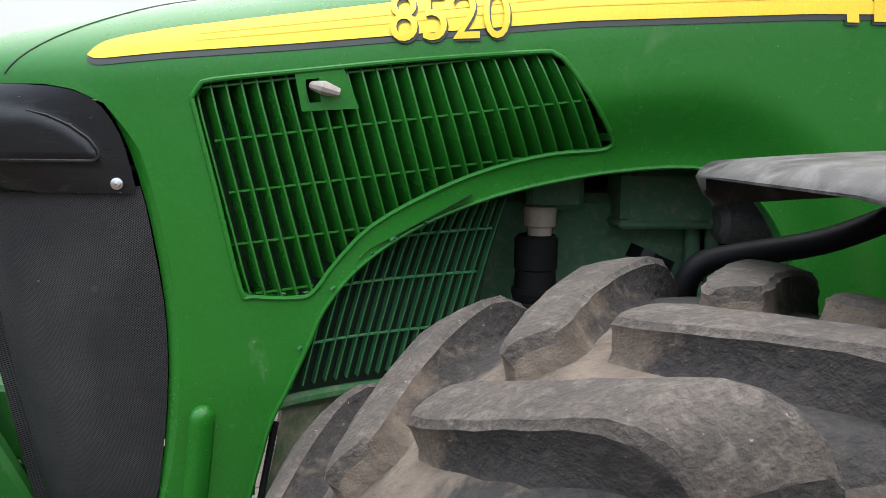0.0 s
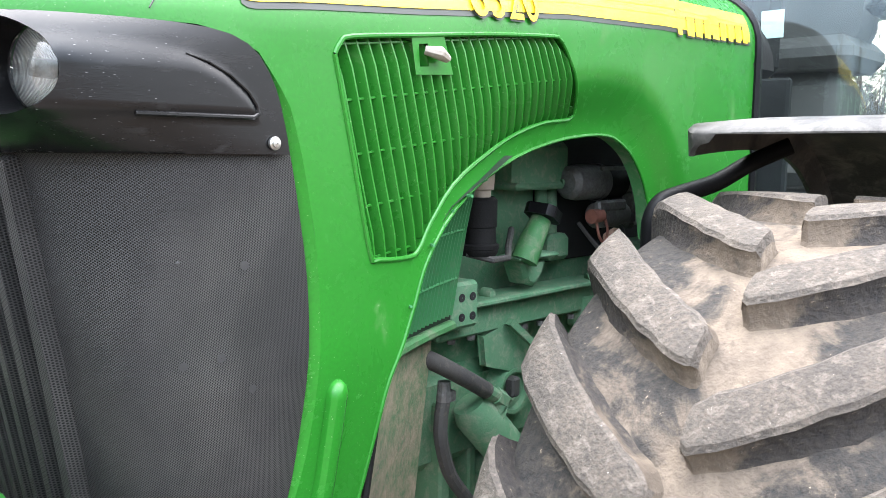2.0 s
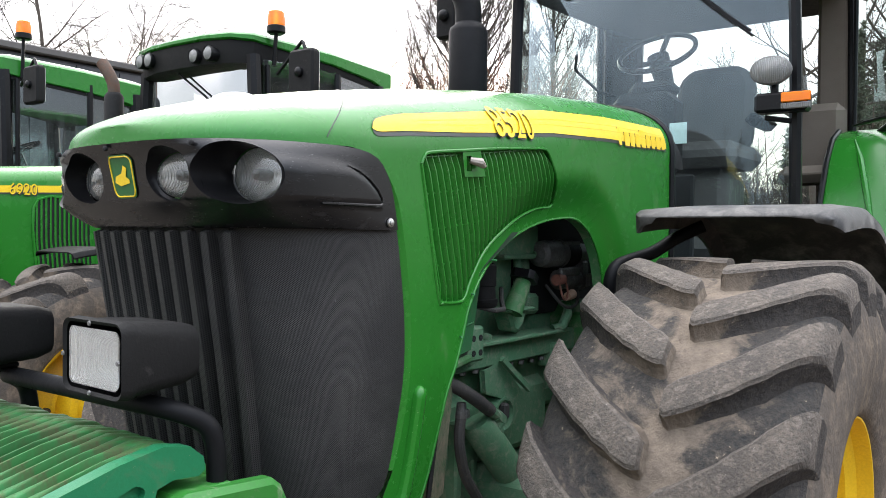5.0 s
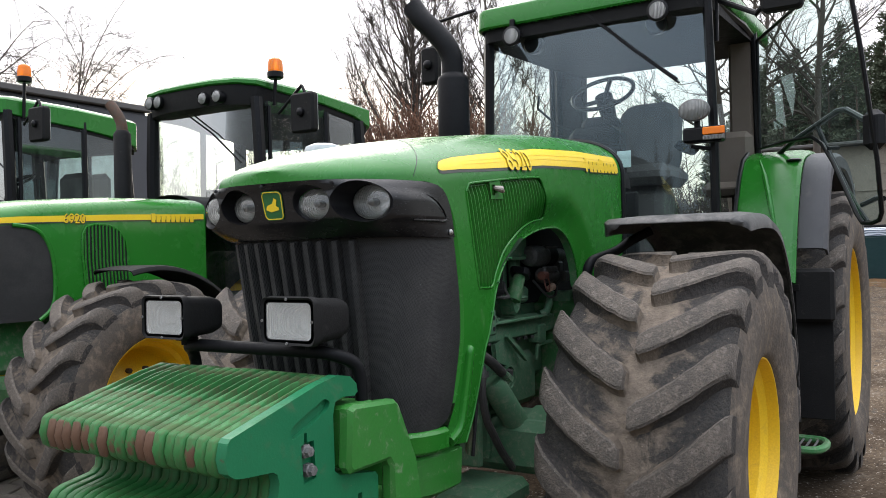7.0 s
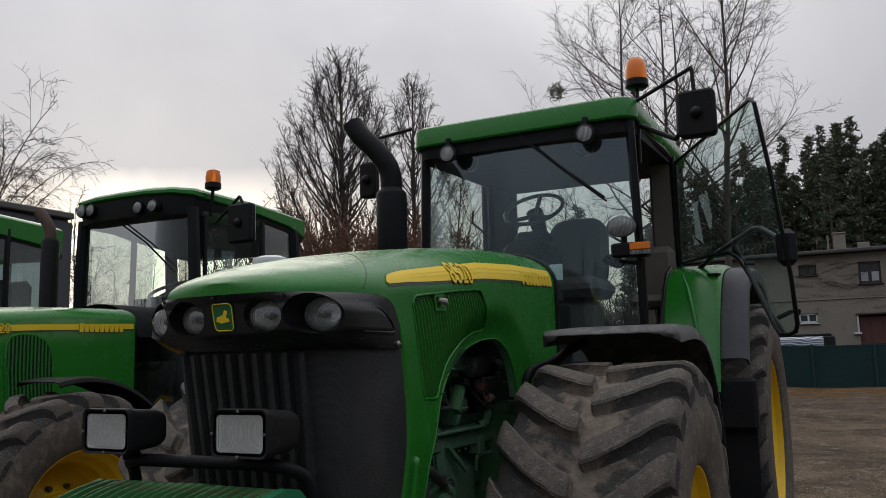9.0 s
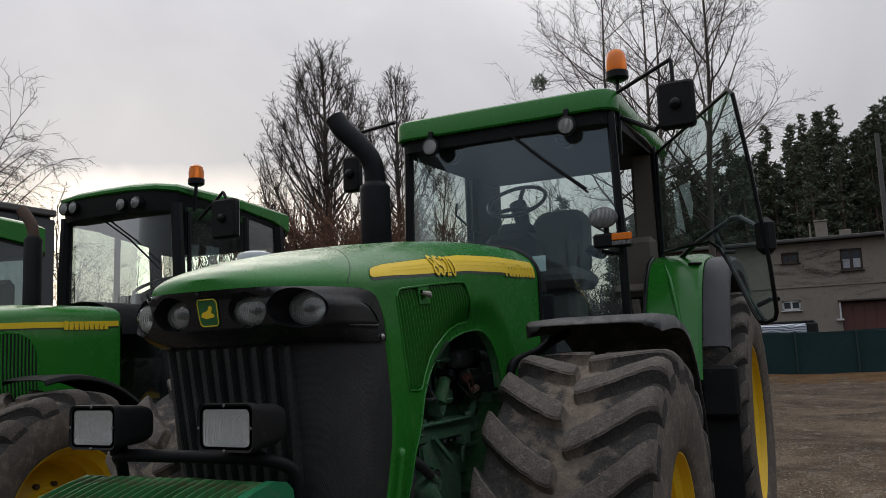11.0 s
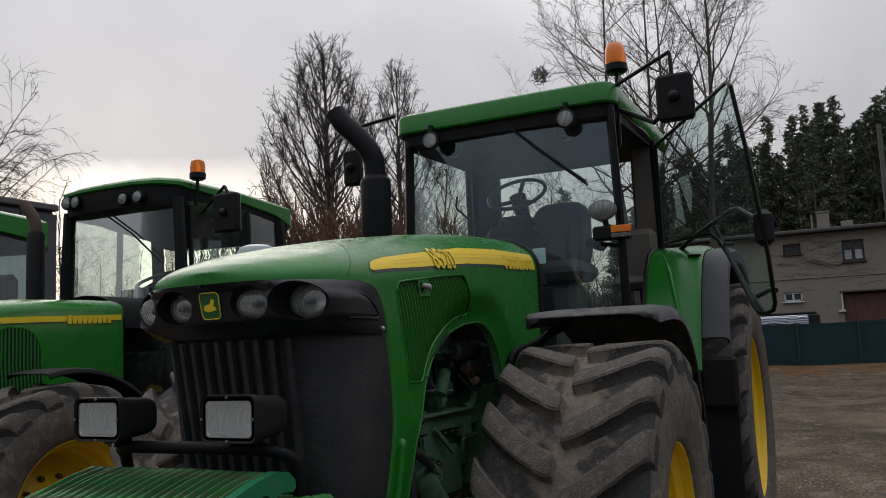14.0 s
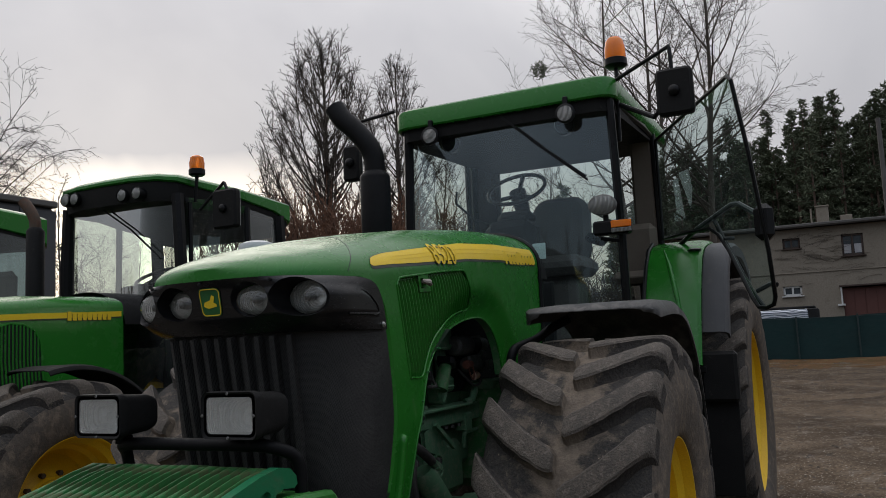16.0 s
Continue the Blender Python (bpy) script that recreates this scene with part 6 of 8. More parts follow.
# ------------------------------------------------------------- front ballast
BRK = [(-1.325, 1.105), (-1.30, 1.115), (-1.10, 1.10), (-1.075, 1.08), (-0.985, 0.90), (-0.955, 0.74), (-0.96, 0.70), (-1.10, 0.67), (-1.125, 0.70), (-1.125, 0.90), (-1.14, 0.92), (-1.32, 0.92), (-1.335, 0.94)][::-1]
turn_up = Matrix.Rotation(radians(90), 4, "X")
bk = Geo().box((-1.25, 0, 1.02), (0.14, 0.78, 0.18), 0.01)
bracket = part("weight_bracket", bk, M_BRACKET, tractor, "bright green carrier for the front weights")
part("cross_member", Geo().box((-1.05, 0, 0.74), (0.14, 0.78, 0.10), 0.01), M_BRACKET, bracket)
for yp in (-0.36, -0.12, 0.15, 0.41):
    part("bracket_plate", Geo().prism(BRK, 0.05, 0.012, Matrix.Translation((0, yp, 0)) @ turn_up), M_BRACKET, bracket)

WEIGHT = [(-1.745, 1.10), (-1.755, 1.09), (-1.765, 1.05), (-1.755, 1.015), (-1.735, 1.0), (-1.71, 0.995), (-1.60, 0.985), (-1.585, 0.975), (-1.578, 0.95), (-1.585, 0.915), (-1.605, 0.90), (-1.70, 0.885), (-1.725, 0.875), (-1.74, 0.855), (-1.735, 0.80), (-1.70, 0.62), (-1.66, 0.585), (-1.60, 0.575), (-1.20, 0.66), (-1.16, 0.68), (-1.148, 0.70), (-1.148, 0.87), (-1.16, 0.885), (-1.33, 0.915), (-1.352, 0.93), (-1.355, 1.09), (-1.345, 1.125), (-1.31, 1.135), (-1.255, 1.13), (-1.24, 1.14), (-1.245, 1.165), (-1.275, 1.19), (-1.33, 1.20), (-1.42, 1.185), (-1.70, 1.112)]
slot = [(-1.53, 1.065), (-1.515, 1.055), (-1.40, 1.10), (-1.375, 1.115), (-1.37, 1.13), (-1.385, 1.14), (-1.41, 1.135), (-1.52, 1.09)]
NW, TH = 20, 0.0385


def weight_geo():
    """One cast weight: rounded rims, and along the grip its upper edge is drawn in from both sides."""
    n, t = len(WEIGHT), TH - 0.001
    dense = []
    for a, b in zip(WEIGHT, WEIGHT[1:] + WEIGHT[:1]):
        m = max(1, int(math.hypot(b[0] - a[0], b[1] - a[1]) / 0.03))
        dense += [(a[0] + (b[0] - a[0]) * k / m, a[1] + (b[1] - a[1]) * k / m) for k in range(m)]
    n = len(dense)
    rows = [[], [], [], [], [], []]
    for i in range(n):
        p, q, s_ = Vector(dense[i - 1]), Vector(dense[i]), Vector(dense[(i + 1) % n])
        d = (s_ - p).normalized()
        inn = Vector((-d.y, d.x))
        grip = max(0.0, 1 - ((q.x + 1.455) / 0.105) ** 4) if q.y > 1.12 else 0.0
        for r, (y, step) in enumerate(((0.0, 0.010), (0.002, 0.003), (0.008, 0.0), (t - 0.008, 0.0), (t - 0.002, 0.003), (t, 0.010))):
            side = min(y, t - y)
            y2 = y if not grip else t / 2 + (y - t / 2) * (1 - 0.80 * grip)
            rows[r].append((*(q + inn * step), y2 if side > 0.001 or not grip else t / 2 + (y - t / 2) * (1 - 0.50 * grip)))
            if grip and side < 0.001:
                rows[r][-1] = (*(q + inn * (0.010 + 0.070 * grip)), rows[r][-1][2])
    g = Geo()
    g.put([p for r in rows for p in r], [tuple(range(n))[::-1], tuple(range(5 * n, 6 * n))] + [(k * n + i, k * n + (i + 1) % n, (k + 1) * n + (i + 1) % n, (k + 1) * n + i) for k in range(5) for i in range(n)], Matrix.Rotation(radians(90), 4, "X"))
    return g


wm_ = weight_geo().mesh("front_weight", 50)
wm_.materials.append(M_WEIGHT)
y0 = -0.372
# the outermost weight has its grip and bolt slot cut into its face
slot = [tuple(p) for p in smooth_line([(x, z) for x, z in slot + slot[:1]], 3)][:-1]
bolt_slot = [(-1.478, 1.062), (-1.468, 1.062), (-1.466, 1.036), (-1.440, 1.036), (-1.432, 0.932), (-1.484, 0.925), (-1.492, 1.03), (-1.480, 1.034)]
cast_slot = [(-1.250, 0.74), (-1.230, 0.742), (-1.228, 0.84), (-1.248, 0.84)]
wf = Geo().prism(WEIGHT, TH - 0.020, 0.001, Matrix.Rotation(radians(90), 4, "X"))
face = sheet(WEIGHT, [slot, bolt_slot, cast_slot], 0.2, lambda u, v: (u, -TH + 0.004, v))
wf.put(face.v, face.f)
for loop in (WEIGHT, slot, bolt_slot, cast_slot):
    n = len(loop)
    wf.put([(x, y, z) for y in (-TH + 0.004, -TH + 0.021) for x, z in loop], [(j, (j + 1) % n, n + (j + 1) % n, n + j) for j in range(n)])
w_face = wf.mesh("front_weight", 30)
w_face.materials.append(M_WEIGHT_SIDE)
for i in range(NW):
    wgt = solo("front_weight", w_face if i == 0 else wm_, M_WEIGHT, "worn blue-green cast iron suitcase weight hung on the carrier", "ballast weight", group="front weights in a row", at=Matrix.Translation((random.uniform(-0.005, 0.005), y0 + TH * (i + 1), random.uniform(-0.003, 0.003))))
    if i == 0:
        tagged(wgt, "outermost blue-green cast iron weight with two bolts in a slot")
        for bx, bz in ((-1.470, 1.012), (-1.458, 0.958)):
            part("bolt_head", Geo().lathe([(0.020, 0.0), (0.020, -0.016), (0.015, -0.018), (0.014, -0.03), (0.001, -0.031)], 6, "Y", (bx, -TH + 0.018, bz)), M_ZINC, wgt, "rusty hexagon bolt")


# lamp bar and two work lamps over the weights
bar = part("lamp_bar", Geo().tube([tuple(p) for p in smooth_line([(-1.20, -0.355, 1.10), (-1.205, -0.355, 1.18), (-1.225, -0.345, 1.225), (-1.28, -0.30, 1.255), (-1.30, -0.22, 1.262), (-1.30, 0.0, 1.262), (-1.30, 0.22, 1.262), (-1.28, 0.30, 1.255), (-1.225, 0.345, 1.225), (-1.205, 0.355, 1.18), (-1.20, 0.355, 1.10)], 5)], 0.020, 12), M_STEEL_BLACK, tractor, "bent black tube carrying two work lamps")
for yc in (-0.245, 0.29):
    pm = Matrix.Translation((-1.305, yc, 1.358)) @ Matrix.Rotation(radians(-3), 4, "Z")
    hs = Geo()
    rings = []
    for x, hy, hz, rr in ((-0.085, 0.097, 0.070, 0.02), (-0.09, 0.104, 0.077, 0.022), (-0.07, 0.107, 0.080, 0.024), (-0.05, 0.100, 0.074, 0.024), (0.05, 0.092, 0.068, 0.03), (0.085, 0.080, 0.058, 0.03), (0.095, 0.06, 0.04, 0.02)):
        hy, hz = hy * 1.03, hz * 0.89
        rings.append([(x, u, w) for u, w in rounded(-hy, -hz, hy, hz, rr, 4)])
    n = len(rings[0])
    hs.put([p for r in rings for p in r], [(i * n + (j + 1) % n, i * n + j, (i + 1) * n + j, (i + 1) * n + (j + 1) % n) for i in range(len(rings) - 1) for j in range(n)] + [tuple((len(rings) - 1) * n + j for j in range(n))[::-1]], pm)
    pod = part("work_lamp", hs, M_BLACK_MATT, tractor, "square black work lamp with a clear lens")
    ls = Geo().put([(-0.086, u, w) for u, w in rounded(-0.089, -0.054, 0.089, 0.054, 0.014, 4)], [tuple(range(20))[::-1]], pm)
    part("lens", ls, M_POD_LENS, pod, "ribbed rectangular lens", smooth=0)
    bowl = [[(x, u, w) for u, w in rounded(-hy, -hz, hy, hz, rr, 4)] for x, hy, hz, rr in ((-0.083, 0.088, 0.053, 0.014), (-0.075, 0.082, 0.049, 0.02), (-0.068, 0.068, 0.042, 0.025), (-0.061, 0.048, 0.031, 0.025), (-0.057, 0.022, 0.018, 0.012))]
    part("reflector", Geo().put([p for r in bowl for p in r], [(i * n + j, i * n + (j + 1) % n, (i + 1) * n + (j + 1) % n, (i + 1) * n + j) for i in range(len(bowl) - 1) for j in range(n)] + [tuple((len(bowl) - 1) * n + j for j in range(n))], pm), M_BOWL, pod)
    part("lamp_foot", Geo().tube([(-1.30, yc, 1.262), (-1.30, yc, 1.29)], 0.018, 10).box((-1.30, yc, 1.282), (0.05, 0.06, 0.012), 0.003), M_STEEL_BLACK, pod)
    for u, w in ((0.0, 0.064), (-0.1, 0.0), (0.1, 0.0), (0.0, -0.064)):
        p = pm @ Vector((-0.092, u, w))
        part("screw", Geo().lathe([(0.005, 0), (0.004, -0.003), (0.001, -0.003)], 8, "X", tuple(p)), M_ZINC, pod)


# ------------------------------------------------------------- the row of smaller tractors
def small_tractor(yc, label, number, dx=0.0, exhaust=True, beacon_dz=0.0, size=1.0, visor=True):
    """A mid-size tractor parked beside the large one, nose the same way."""
    t = thing("tractor", label, "tractor", Matrix.Translation((dx, yc, 0)) @ Matrix.Scale(size, 4))
    hw = 0.40

    def top_z(x):
        return lerp(x, [-0.95, -0.85, -0.6, -0.2, 0.4, 1.07], [1.72, 1.80, 1.88, 1.94, 1.985, 2.0])

    def width(x):
        return hw * (1 - max(0.0, (-0.5 - x) / 0.45) ** 2.4) ** (1 / 2.4) if x < -0.5 else hw

    def sec(x, a, out=0.0):
        """a from 0 (left foot) over the top to 2."""
        k = min(a, 2 - a)
        sg = -1 if a <= 1 else 1
        zt = top_z(x)
        w = width(x)
        if k < 0.72:
            z = 1.22 + (zt - 0.10 - 1.22) * k / 0.72
            return Vector((x, sg * (w + out), z))
        b = (k - 0.72) / 0.28 * math.pi / 2
        return Vector((x, sg * (w + out) * math.cos(b) ** 0.8, zt - 0.10 + (0.10 + out) * math.sin(b) ** 0.8))

    def left(x, z, out=0.0):
        return Vector((x, -width(x) - out, z))

    xs = [-0.95 + 0.04 * i for i in range(12)] + [-0.45 + 0.095 * i for i in range(17)]
    aa = [0.72 * i / 4 for i in range(4)] + [0.72 + 0.28 * i / 6 for i in range(7)]
    aa = aa + [2 - a for a in aa[::-1][1:]]
    g = Geo().grid(lambda x, a: sec(x, a), xs, aa)
    h = part("hood", g, M_GREEN, t, "glossy green hood", smooth=50)
    ol = [(-0.94, 1.20), (-0.24, 1.20), (-0.16, 1.27), (-0.135, 1.4), (-0.15, 1.58), (-0.20, 1.70), (-0.28, 1.755), (-0.40, 1.77), (-0.94, 1.72)]
    part("grille_screen", sheet(ol, [], 0.05, lambda u, v: left(u, v, 0.006)), M_SCREEN, t, "dark grille screen round the nose", smooth=60)
    part("grille_screen", Geo().grid(lambda y, z: (-0.955, y, z), (-0.28, 0.28), (1.2, 1.7)), M_SCREEN, t)
    part("nose_lip", Geo().tube([tuple(left(u, v, 0.004)) for u, v in [tuple(p) for p in smooth_line(ol[1:-1], 4)]], 0.014, 8), M_GREEN, t)
    vo = [(0.085, 1.30), (0.40, 1.30), (0.40, 1.55), (0.375, 1.68), (0.33, 1.745), (0.25, 1.78), (0.15, 1.785), (0.085, 1.765), (0.06, 1.72), (0.055, 1.6)]
    # black sheet under the louvres stands for the shade in the vent
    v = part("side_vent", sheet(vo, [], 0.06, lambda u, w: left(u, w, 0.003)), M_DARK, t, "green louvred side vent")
    for i in range(13):
        x = 0.075 + i * 0.026
        ztop = max([z for z in [1.30 + 0.005 * k for k in range(100)] if inside((x, z), vo)] or [1.5])
        part("louvre", Geo().tube([left(x + 0.02, 1.305, 0.007), left(x, 1.55, 0.007), left(x, ztop, 0.006)], 0.0065, 6), M_GREEN, v)
    part("vent_rim", Geo().tube([tuple(left(u, w, 0.004)) for u, w in vo + vo[:1]], 0.008, 6), M_GREEN, v)
    lo = lambda x: lerp(x, [-0.85, -0.4, 0.3, 1.05], [1.752, 1.782, 1.813, 1.838])
    hi = lambda x: lerp(x, [-0.85, -0.4, 0.3, 1.05], [1.772, 1.818, 1.851, 1.876])
    st = [-0.8 + 1.85 * i / 30 for i in range(31)]
    on = lambda x, z, o: Vector((x, -(width(x) + o) * (1.0 if z < top_z(x) - 0.10 else math.sqrt(max(0.1, 1 - ((z - top_z(x) + 0.10) / 0.10) ** 2)) ** 0.9), z))
    part("stripe", Geo().grid(lambda x, k: on(x, lo(x) + k * (hi(x) - lo(x)), 0.004), st, (0, 0.5, 1)), M_STRIPE, t, "yellow decal stripe")
    part("stripe_edge", Geo().grid(lambda x, k: on(x, lo(x) - 0.008 + k * 0.008, 0.004), st, (0, 1)), M_OUTLINE, t)
    if number:
        nv, nf = lettering(number, 0.088)
        for o, e, m_ in ((0.0055, 0.006, M_OUTLINE), (0.008, 0, M_STRIPE)):
            part("number", Geo().put([on(-0.075 + x * 0.88 + e, 1.788 + y - e, o) for x, y, z in nv], nf), m_, t, "yellow model number" if not e else "", smooth=0)
        for i in range(9):
            for o, e, m_ in ((0.0055, 0.004, M_OUTLINE), (0.007, 0, M_STRIPE)):
                part("word_block", Geo().grid(lambda x, z: on(x, z, o), (0.585 + i * 0.042 - e / 2, 0.617 + i * 0.042 + e / 2), (1.806 - e + i * 0.001, 1.852 if i not in (0, 4) else 1.866)), m_, t)
    # frame, engine, axle, wheels
    part("frame", Geo().box((0.1, 0, 1.05), (1.9, 0.50, 0.34), 0.03).box((1.6, 0, 0.95), (2.4, 0.5, 0.5), 0.05).box((0.05, 0, 0.66), (0.3, 1.3, 0.2), 0.04), M_GREEN_DUSTY, t, "dark green frame and transmission")
    part("front_plate", Geo().box((-0.80, 0, 0.98), (0.30, 0.62, 0.40), 0.03), M_GREEN_DUSTY, t)
    for bz in (1.02, 1.10):
        for bx in (-0.76, -0.69):
            part("bolt_head", Geo().lathe([(0.02, 0), (0.018, -0.02), (0.001, -0.022)], 8, "Y", (bx, -0.31, bz)), M_ZINC, t)
    part("name_bar", Geo().box((-0.80, -0.313, 0.94), (0.2, 0.004, 0.03), 0.001), M_STRIPE, t)
    for s in (-1, 1):
        tractor_wheel(t, (0.05, 0.715), 0.715, s * 0.66, s * 1.16, 0.40, 18, 2.0, "front", deep=0.12, height=0.05, lug_w=0.08)
        tractor_wheel(t, (2.65, 0.88), 0.88, s * 0.62, s * 1.18, 0.52, 20, 5.0, "rear", deep=0.10, height=0.05, lug_w=0.08)
        arc_fender(0.10, 0.705, 0.80, 76, 140, s * 0.72, s * 1.08, "front_fender", M_BLACK_MATT, "black fender over a front wheel", thick=0.006, skirt=0.02, parent=t)
        arc_fender(2.65, 0.88, 1.0, 20, 130, s * 0.72, s * 1.2, "rear_fender", M_GREEN, "green rear fender", parent=t)
    # cab: narrower in front, with a black brow carrying the lamps, or a plain green roof edge
    cy = -0.03

    def half(x):
        return lerp(x, [1.25, 1.45, 2.0, 2.6], [0.60, 0.63, 0.74, 0.74])

    def plan_ring(k, n=12):
        x0, x1 = 1.93 - 0.66 * k, 1.93 + 0.76 * k
        side = [(x0 + 0.10 + (x1 - x0 - 0.18) * i / n) for i in range(n + 1)]
        ring = [(x, -half(x) * k) for x in side] + [(x1, -half(x1) * k + 0.10), (x1 + 0.02, 0), (x1, half(x1) * k - 0.10)]
        ring += [(x, half(x) * k) for x in side[::-1]] + [(x0, half(x0) * k - 0.10), (x0 - 0.05, 0.28), (x0 - 0.06, 0), (x0 - 0.05, -0.28), (x0, -half(x0) * k + 0.10)]
        return [(x, y + cy) for x, y in ring]

    def tube_of(levels):
        rings = [[(x, y, z(x)) for x, y in plan_ring(k)] for k, z in levels]
        n = len(rings[0])
        return Geo().put([p for r in rings for p in r], [(i * n + j, i * n + (j + 1) % n, (i + 1) * n + (j + 1) % n, (i + 1) * n + j) for i in range(len(rings) - 1) for j in range(n)] + [tuple(range(n))[::-1], tuple((len(rings) - 1) * n + j for j in range(n))])

    brow = 0.15 if visor else 0.03
    edge = lambda x: (2.858 if visor else 2.74) - 0.115 * (x - 1.27) - 0.25 * max(0, x - 2.42)
    rim = lambda x: 2.900 - 0.062 * (x - 1.27) - (0 if visor else 0.03)
    part("cab_roof", tube_of([(0.985, edge), (1.0, lambda x: edge(x) + 0.008), (1.0, lambda x: rim(x) - 0.012), (0.975, lambda x: rim(x) + 0.006), (0.86, lambda x: rim(x) + 0.040), (0.6, lambda x: rim(x) + 0.068), (0.3, lambda x: rim(x) + 0.080)]), M_GREEN, t, "green domed cab roof")
    under = lambda x: edge(x) - brow + 0.06 * min(1, max(0, x - 1.3) / 0.5) * (1 if visor else 0)
    part("visor", tube_of([(0.90, under), (0.95, under), (0.975, lambda x: edge(x) - 0.03), (0.97, lambda x: edge(x) + 0.004)]), M_BLACK_MATT, t, "black brow under the roof carrying the lamps")
    for s in (-1, 1):
        part("pillar", Geo().tube([(1.40, cy + s * 0.585, 2.76), (1.40, cy + s * 0.61, 2.3), (1.42, cy + s * 0.625, 1.2)], 0.048, 8), M_BLACK, t, "black cab pillar")
        part("pillar", Geo().tube([(2.05, cy + s * 0.715, 2.72), (2.05, cy + s * 0.73, 1.7)], 0.028, 8), M_BLACK, t)
        part("pillar", Geo().tube([(2.48, cy + s * 0.70, 2.70), (2.56, cy + s * 0.72, 1.5)], 0.06, 8), M_BLACK, t)
        part("door_frame", Geo().tube([(1.48, cy + s * 0.635, 2.70), (1.48, cy + s * 0.65, 1.3)], 0.018, 8), M_BLACK, t)
        part("side_glass", Geo().grid(lambda x, z: (x, cy + s * (half(x) - 0.02), z), (1.46, 1.7, 2.03), (1.3, 2.74)), M_GLASS_SIDE, t, "tinted cab window")
        part("side_glass", Geo().grid(lambda x, z: (x, cy + s * 0.715, z), (2.07, 2.46), (1.75, 2.72)), M_GLASS_SIDE, t, "tinted cab window")
        for k in ((0.375, 0.275) if s > 0 else (-0.235, -0.385)) if visor else ():
            rl = part("roof_lamp", Geo().lathe([(0.001, 0.10), (0.045, 0.09), (0.052, 0.0), (0.047, -0.010)], 18, "X", (1.215, k, 2.80 if k > 0 else 2.768)), M_BLACK, t, "round roof lamp")
            part("lens", Geo().lathe([(0.044, -0.006), (0.03, -0.012), (0.001, -0.016)], 18, "X", (1.215, k, 2.80 if k > 0 else 2.768)), M_CLEAR, rl)
    part("windscreen", Geo().grid(lambda y, z: (1.37 + 0.04 * (y / 0.6) ** 2, cy + y, z), [-0.59 + 1.18 * i / 8 for i in range(9)], (1.25, 2.75)), M_GLASS_PLAIN, t, "clear windscreen")
    part("rear_glass", Geo().grid(lambda y, z: (2.58, y, z), (-0.66, 0.66), (1.7, 2.72)), M_GLASS_PLAIN, t, "clear rear window")
    part("cab_floor", Geo().box((2.1, 0, 1.22), (1.2, 1.2, 0.06), 0.01).box((2.56, 0, 1.45), (0.08, 1.3, 0.5), 0.01), M_BLACK_MATT, t)
    part("dashboard", Geo().box((1.62, 0.0, 1.86), (0.24, 0.36, 0.5), 0.06), M_BLACK_MATT, t)
    sw = part("steering_wheel", Geo().tube([(0.19 * math.cos(2 * math.pi * i / 24), 0.19 * math.sin(2 * math.pi * i / 24), 0) for i in range(25)], 0.014, 8), M_BLACK, t, at=Matrix.Translation((1.78, -0.05, 2.19)) @ Matrix.Rotation(radians(-25), 4, "Y"))
    part("spoke", Geo().tube([(-0.19, 0, 0), (0.19, 0, 0)], 0.014, 6).tube([(0, 0, 0), (0, 0, -0.3)], 0.03, 8), M_BLACK, sw)
    part("driver_seat", Geo().box((2.25, 0.0, 1.78), (0.5, 0.5, 0.14), 0.05).box((2.48, 0, 2.06), (0.13, 0.48, 0.55), 0.06), M_SEAT, t, "dark cloth seat")
    part("cowl", Geo().grid(lambda a, x: (x, -0.42 * math.cos(a), 1.78 + 0.26 * math.sin(a)), [math.pi * i / 14 for i in range(15)], (1.07, 1.2, 1.42)), M_BLACK_MATT, t)
    part("wiper", Geo().tube([(1.33, 0.08, 2.70), (1.34, -0.20, 2.52), (1.345, -0.50, 2.27)], 0.011, 6, flat=0.6), M_BLACK, t, "black wiper")
    b = part("beacon", Geo().tube([(1.50, -0.70, 2.70), (1.50, -0.72, 2.90 + beacon_dz)], 0.014, 8).lathe([(0.001, 0.0), (0.045, 0.0), (0.062, 0.012), (0.062, 0.05), (0.055, 0.055)], 22, "Z", (1.50, -0.72, 2.90 + beacon_dz)), M_BLACK, t, "orange beacon on a black foot")
    part("beacon_dome", Geo().lathe([(0.056, 0.052), (0.058, 0.10), (0.05, 0.145), (0.03, 0.16), (0.001, 0.165)], 22, "Z", (1.50, -0.72, 2.90 + beacon_dz)), M_AMBER, b, "translucent orange dome")
    cab_mirror(-1, "wing_mirror", (1.44, -0.80, 2.62), (1.42, -1.05, 2.80), (1.42, -1.08, 2.74), (1.43, -1.09, 2.59), (0.22, 0.29), t)
    if exhaust:
        e = part("exhaust", Geo().lathe([(0.07, 0), (0.07, 0.85), (0.05, 0.88)], 20, "Z", (1.28, 0.80, 1.75)), M_BLACK_MATT, t, "dark exhaust with a rusty outlet")
        part("outlet", Geo().tube([tuple(p) for p in smooth_line([(1.28, 0.80, 2.58), (1.28, 0.81, 2.70), (1.26, 0.86, 2.80), (1.25, 0.91, 2.86)], 4)], 0.045, 14), M_RUST, e)
    return t


small_tractor(3.2, "mid-size green farm tractor with yellow wheels, parked beside the large one", "6920")
small_tractor(6.3, "green farm tractor at the end of the parked row, mostly hidden", "", dx=-0.25, beacon_dz=0.10, size=1.08, visor=False)


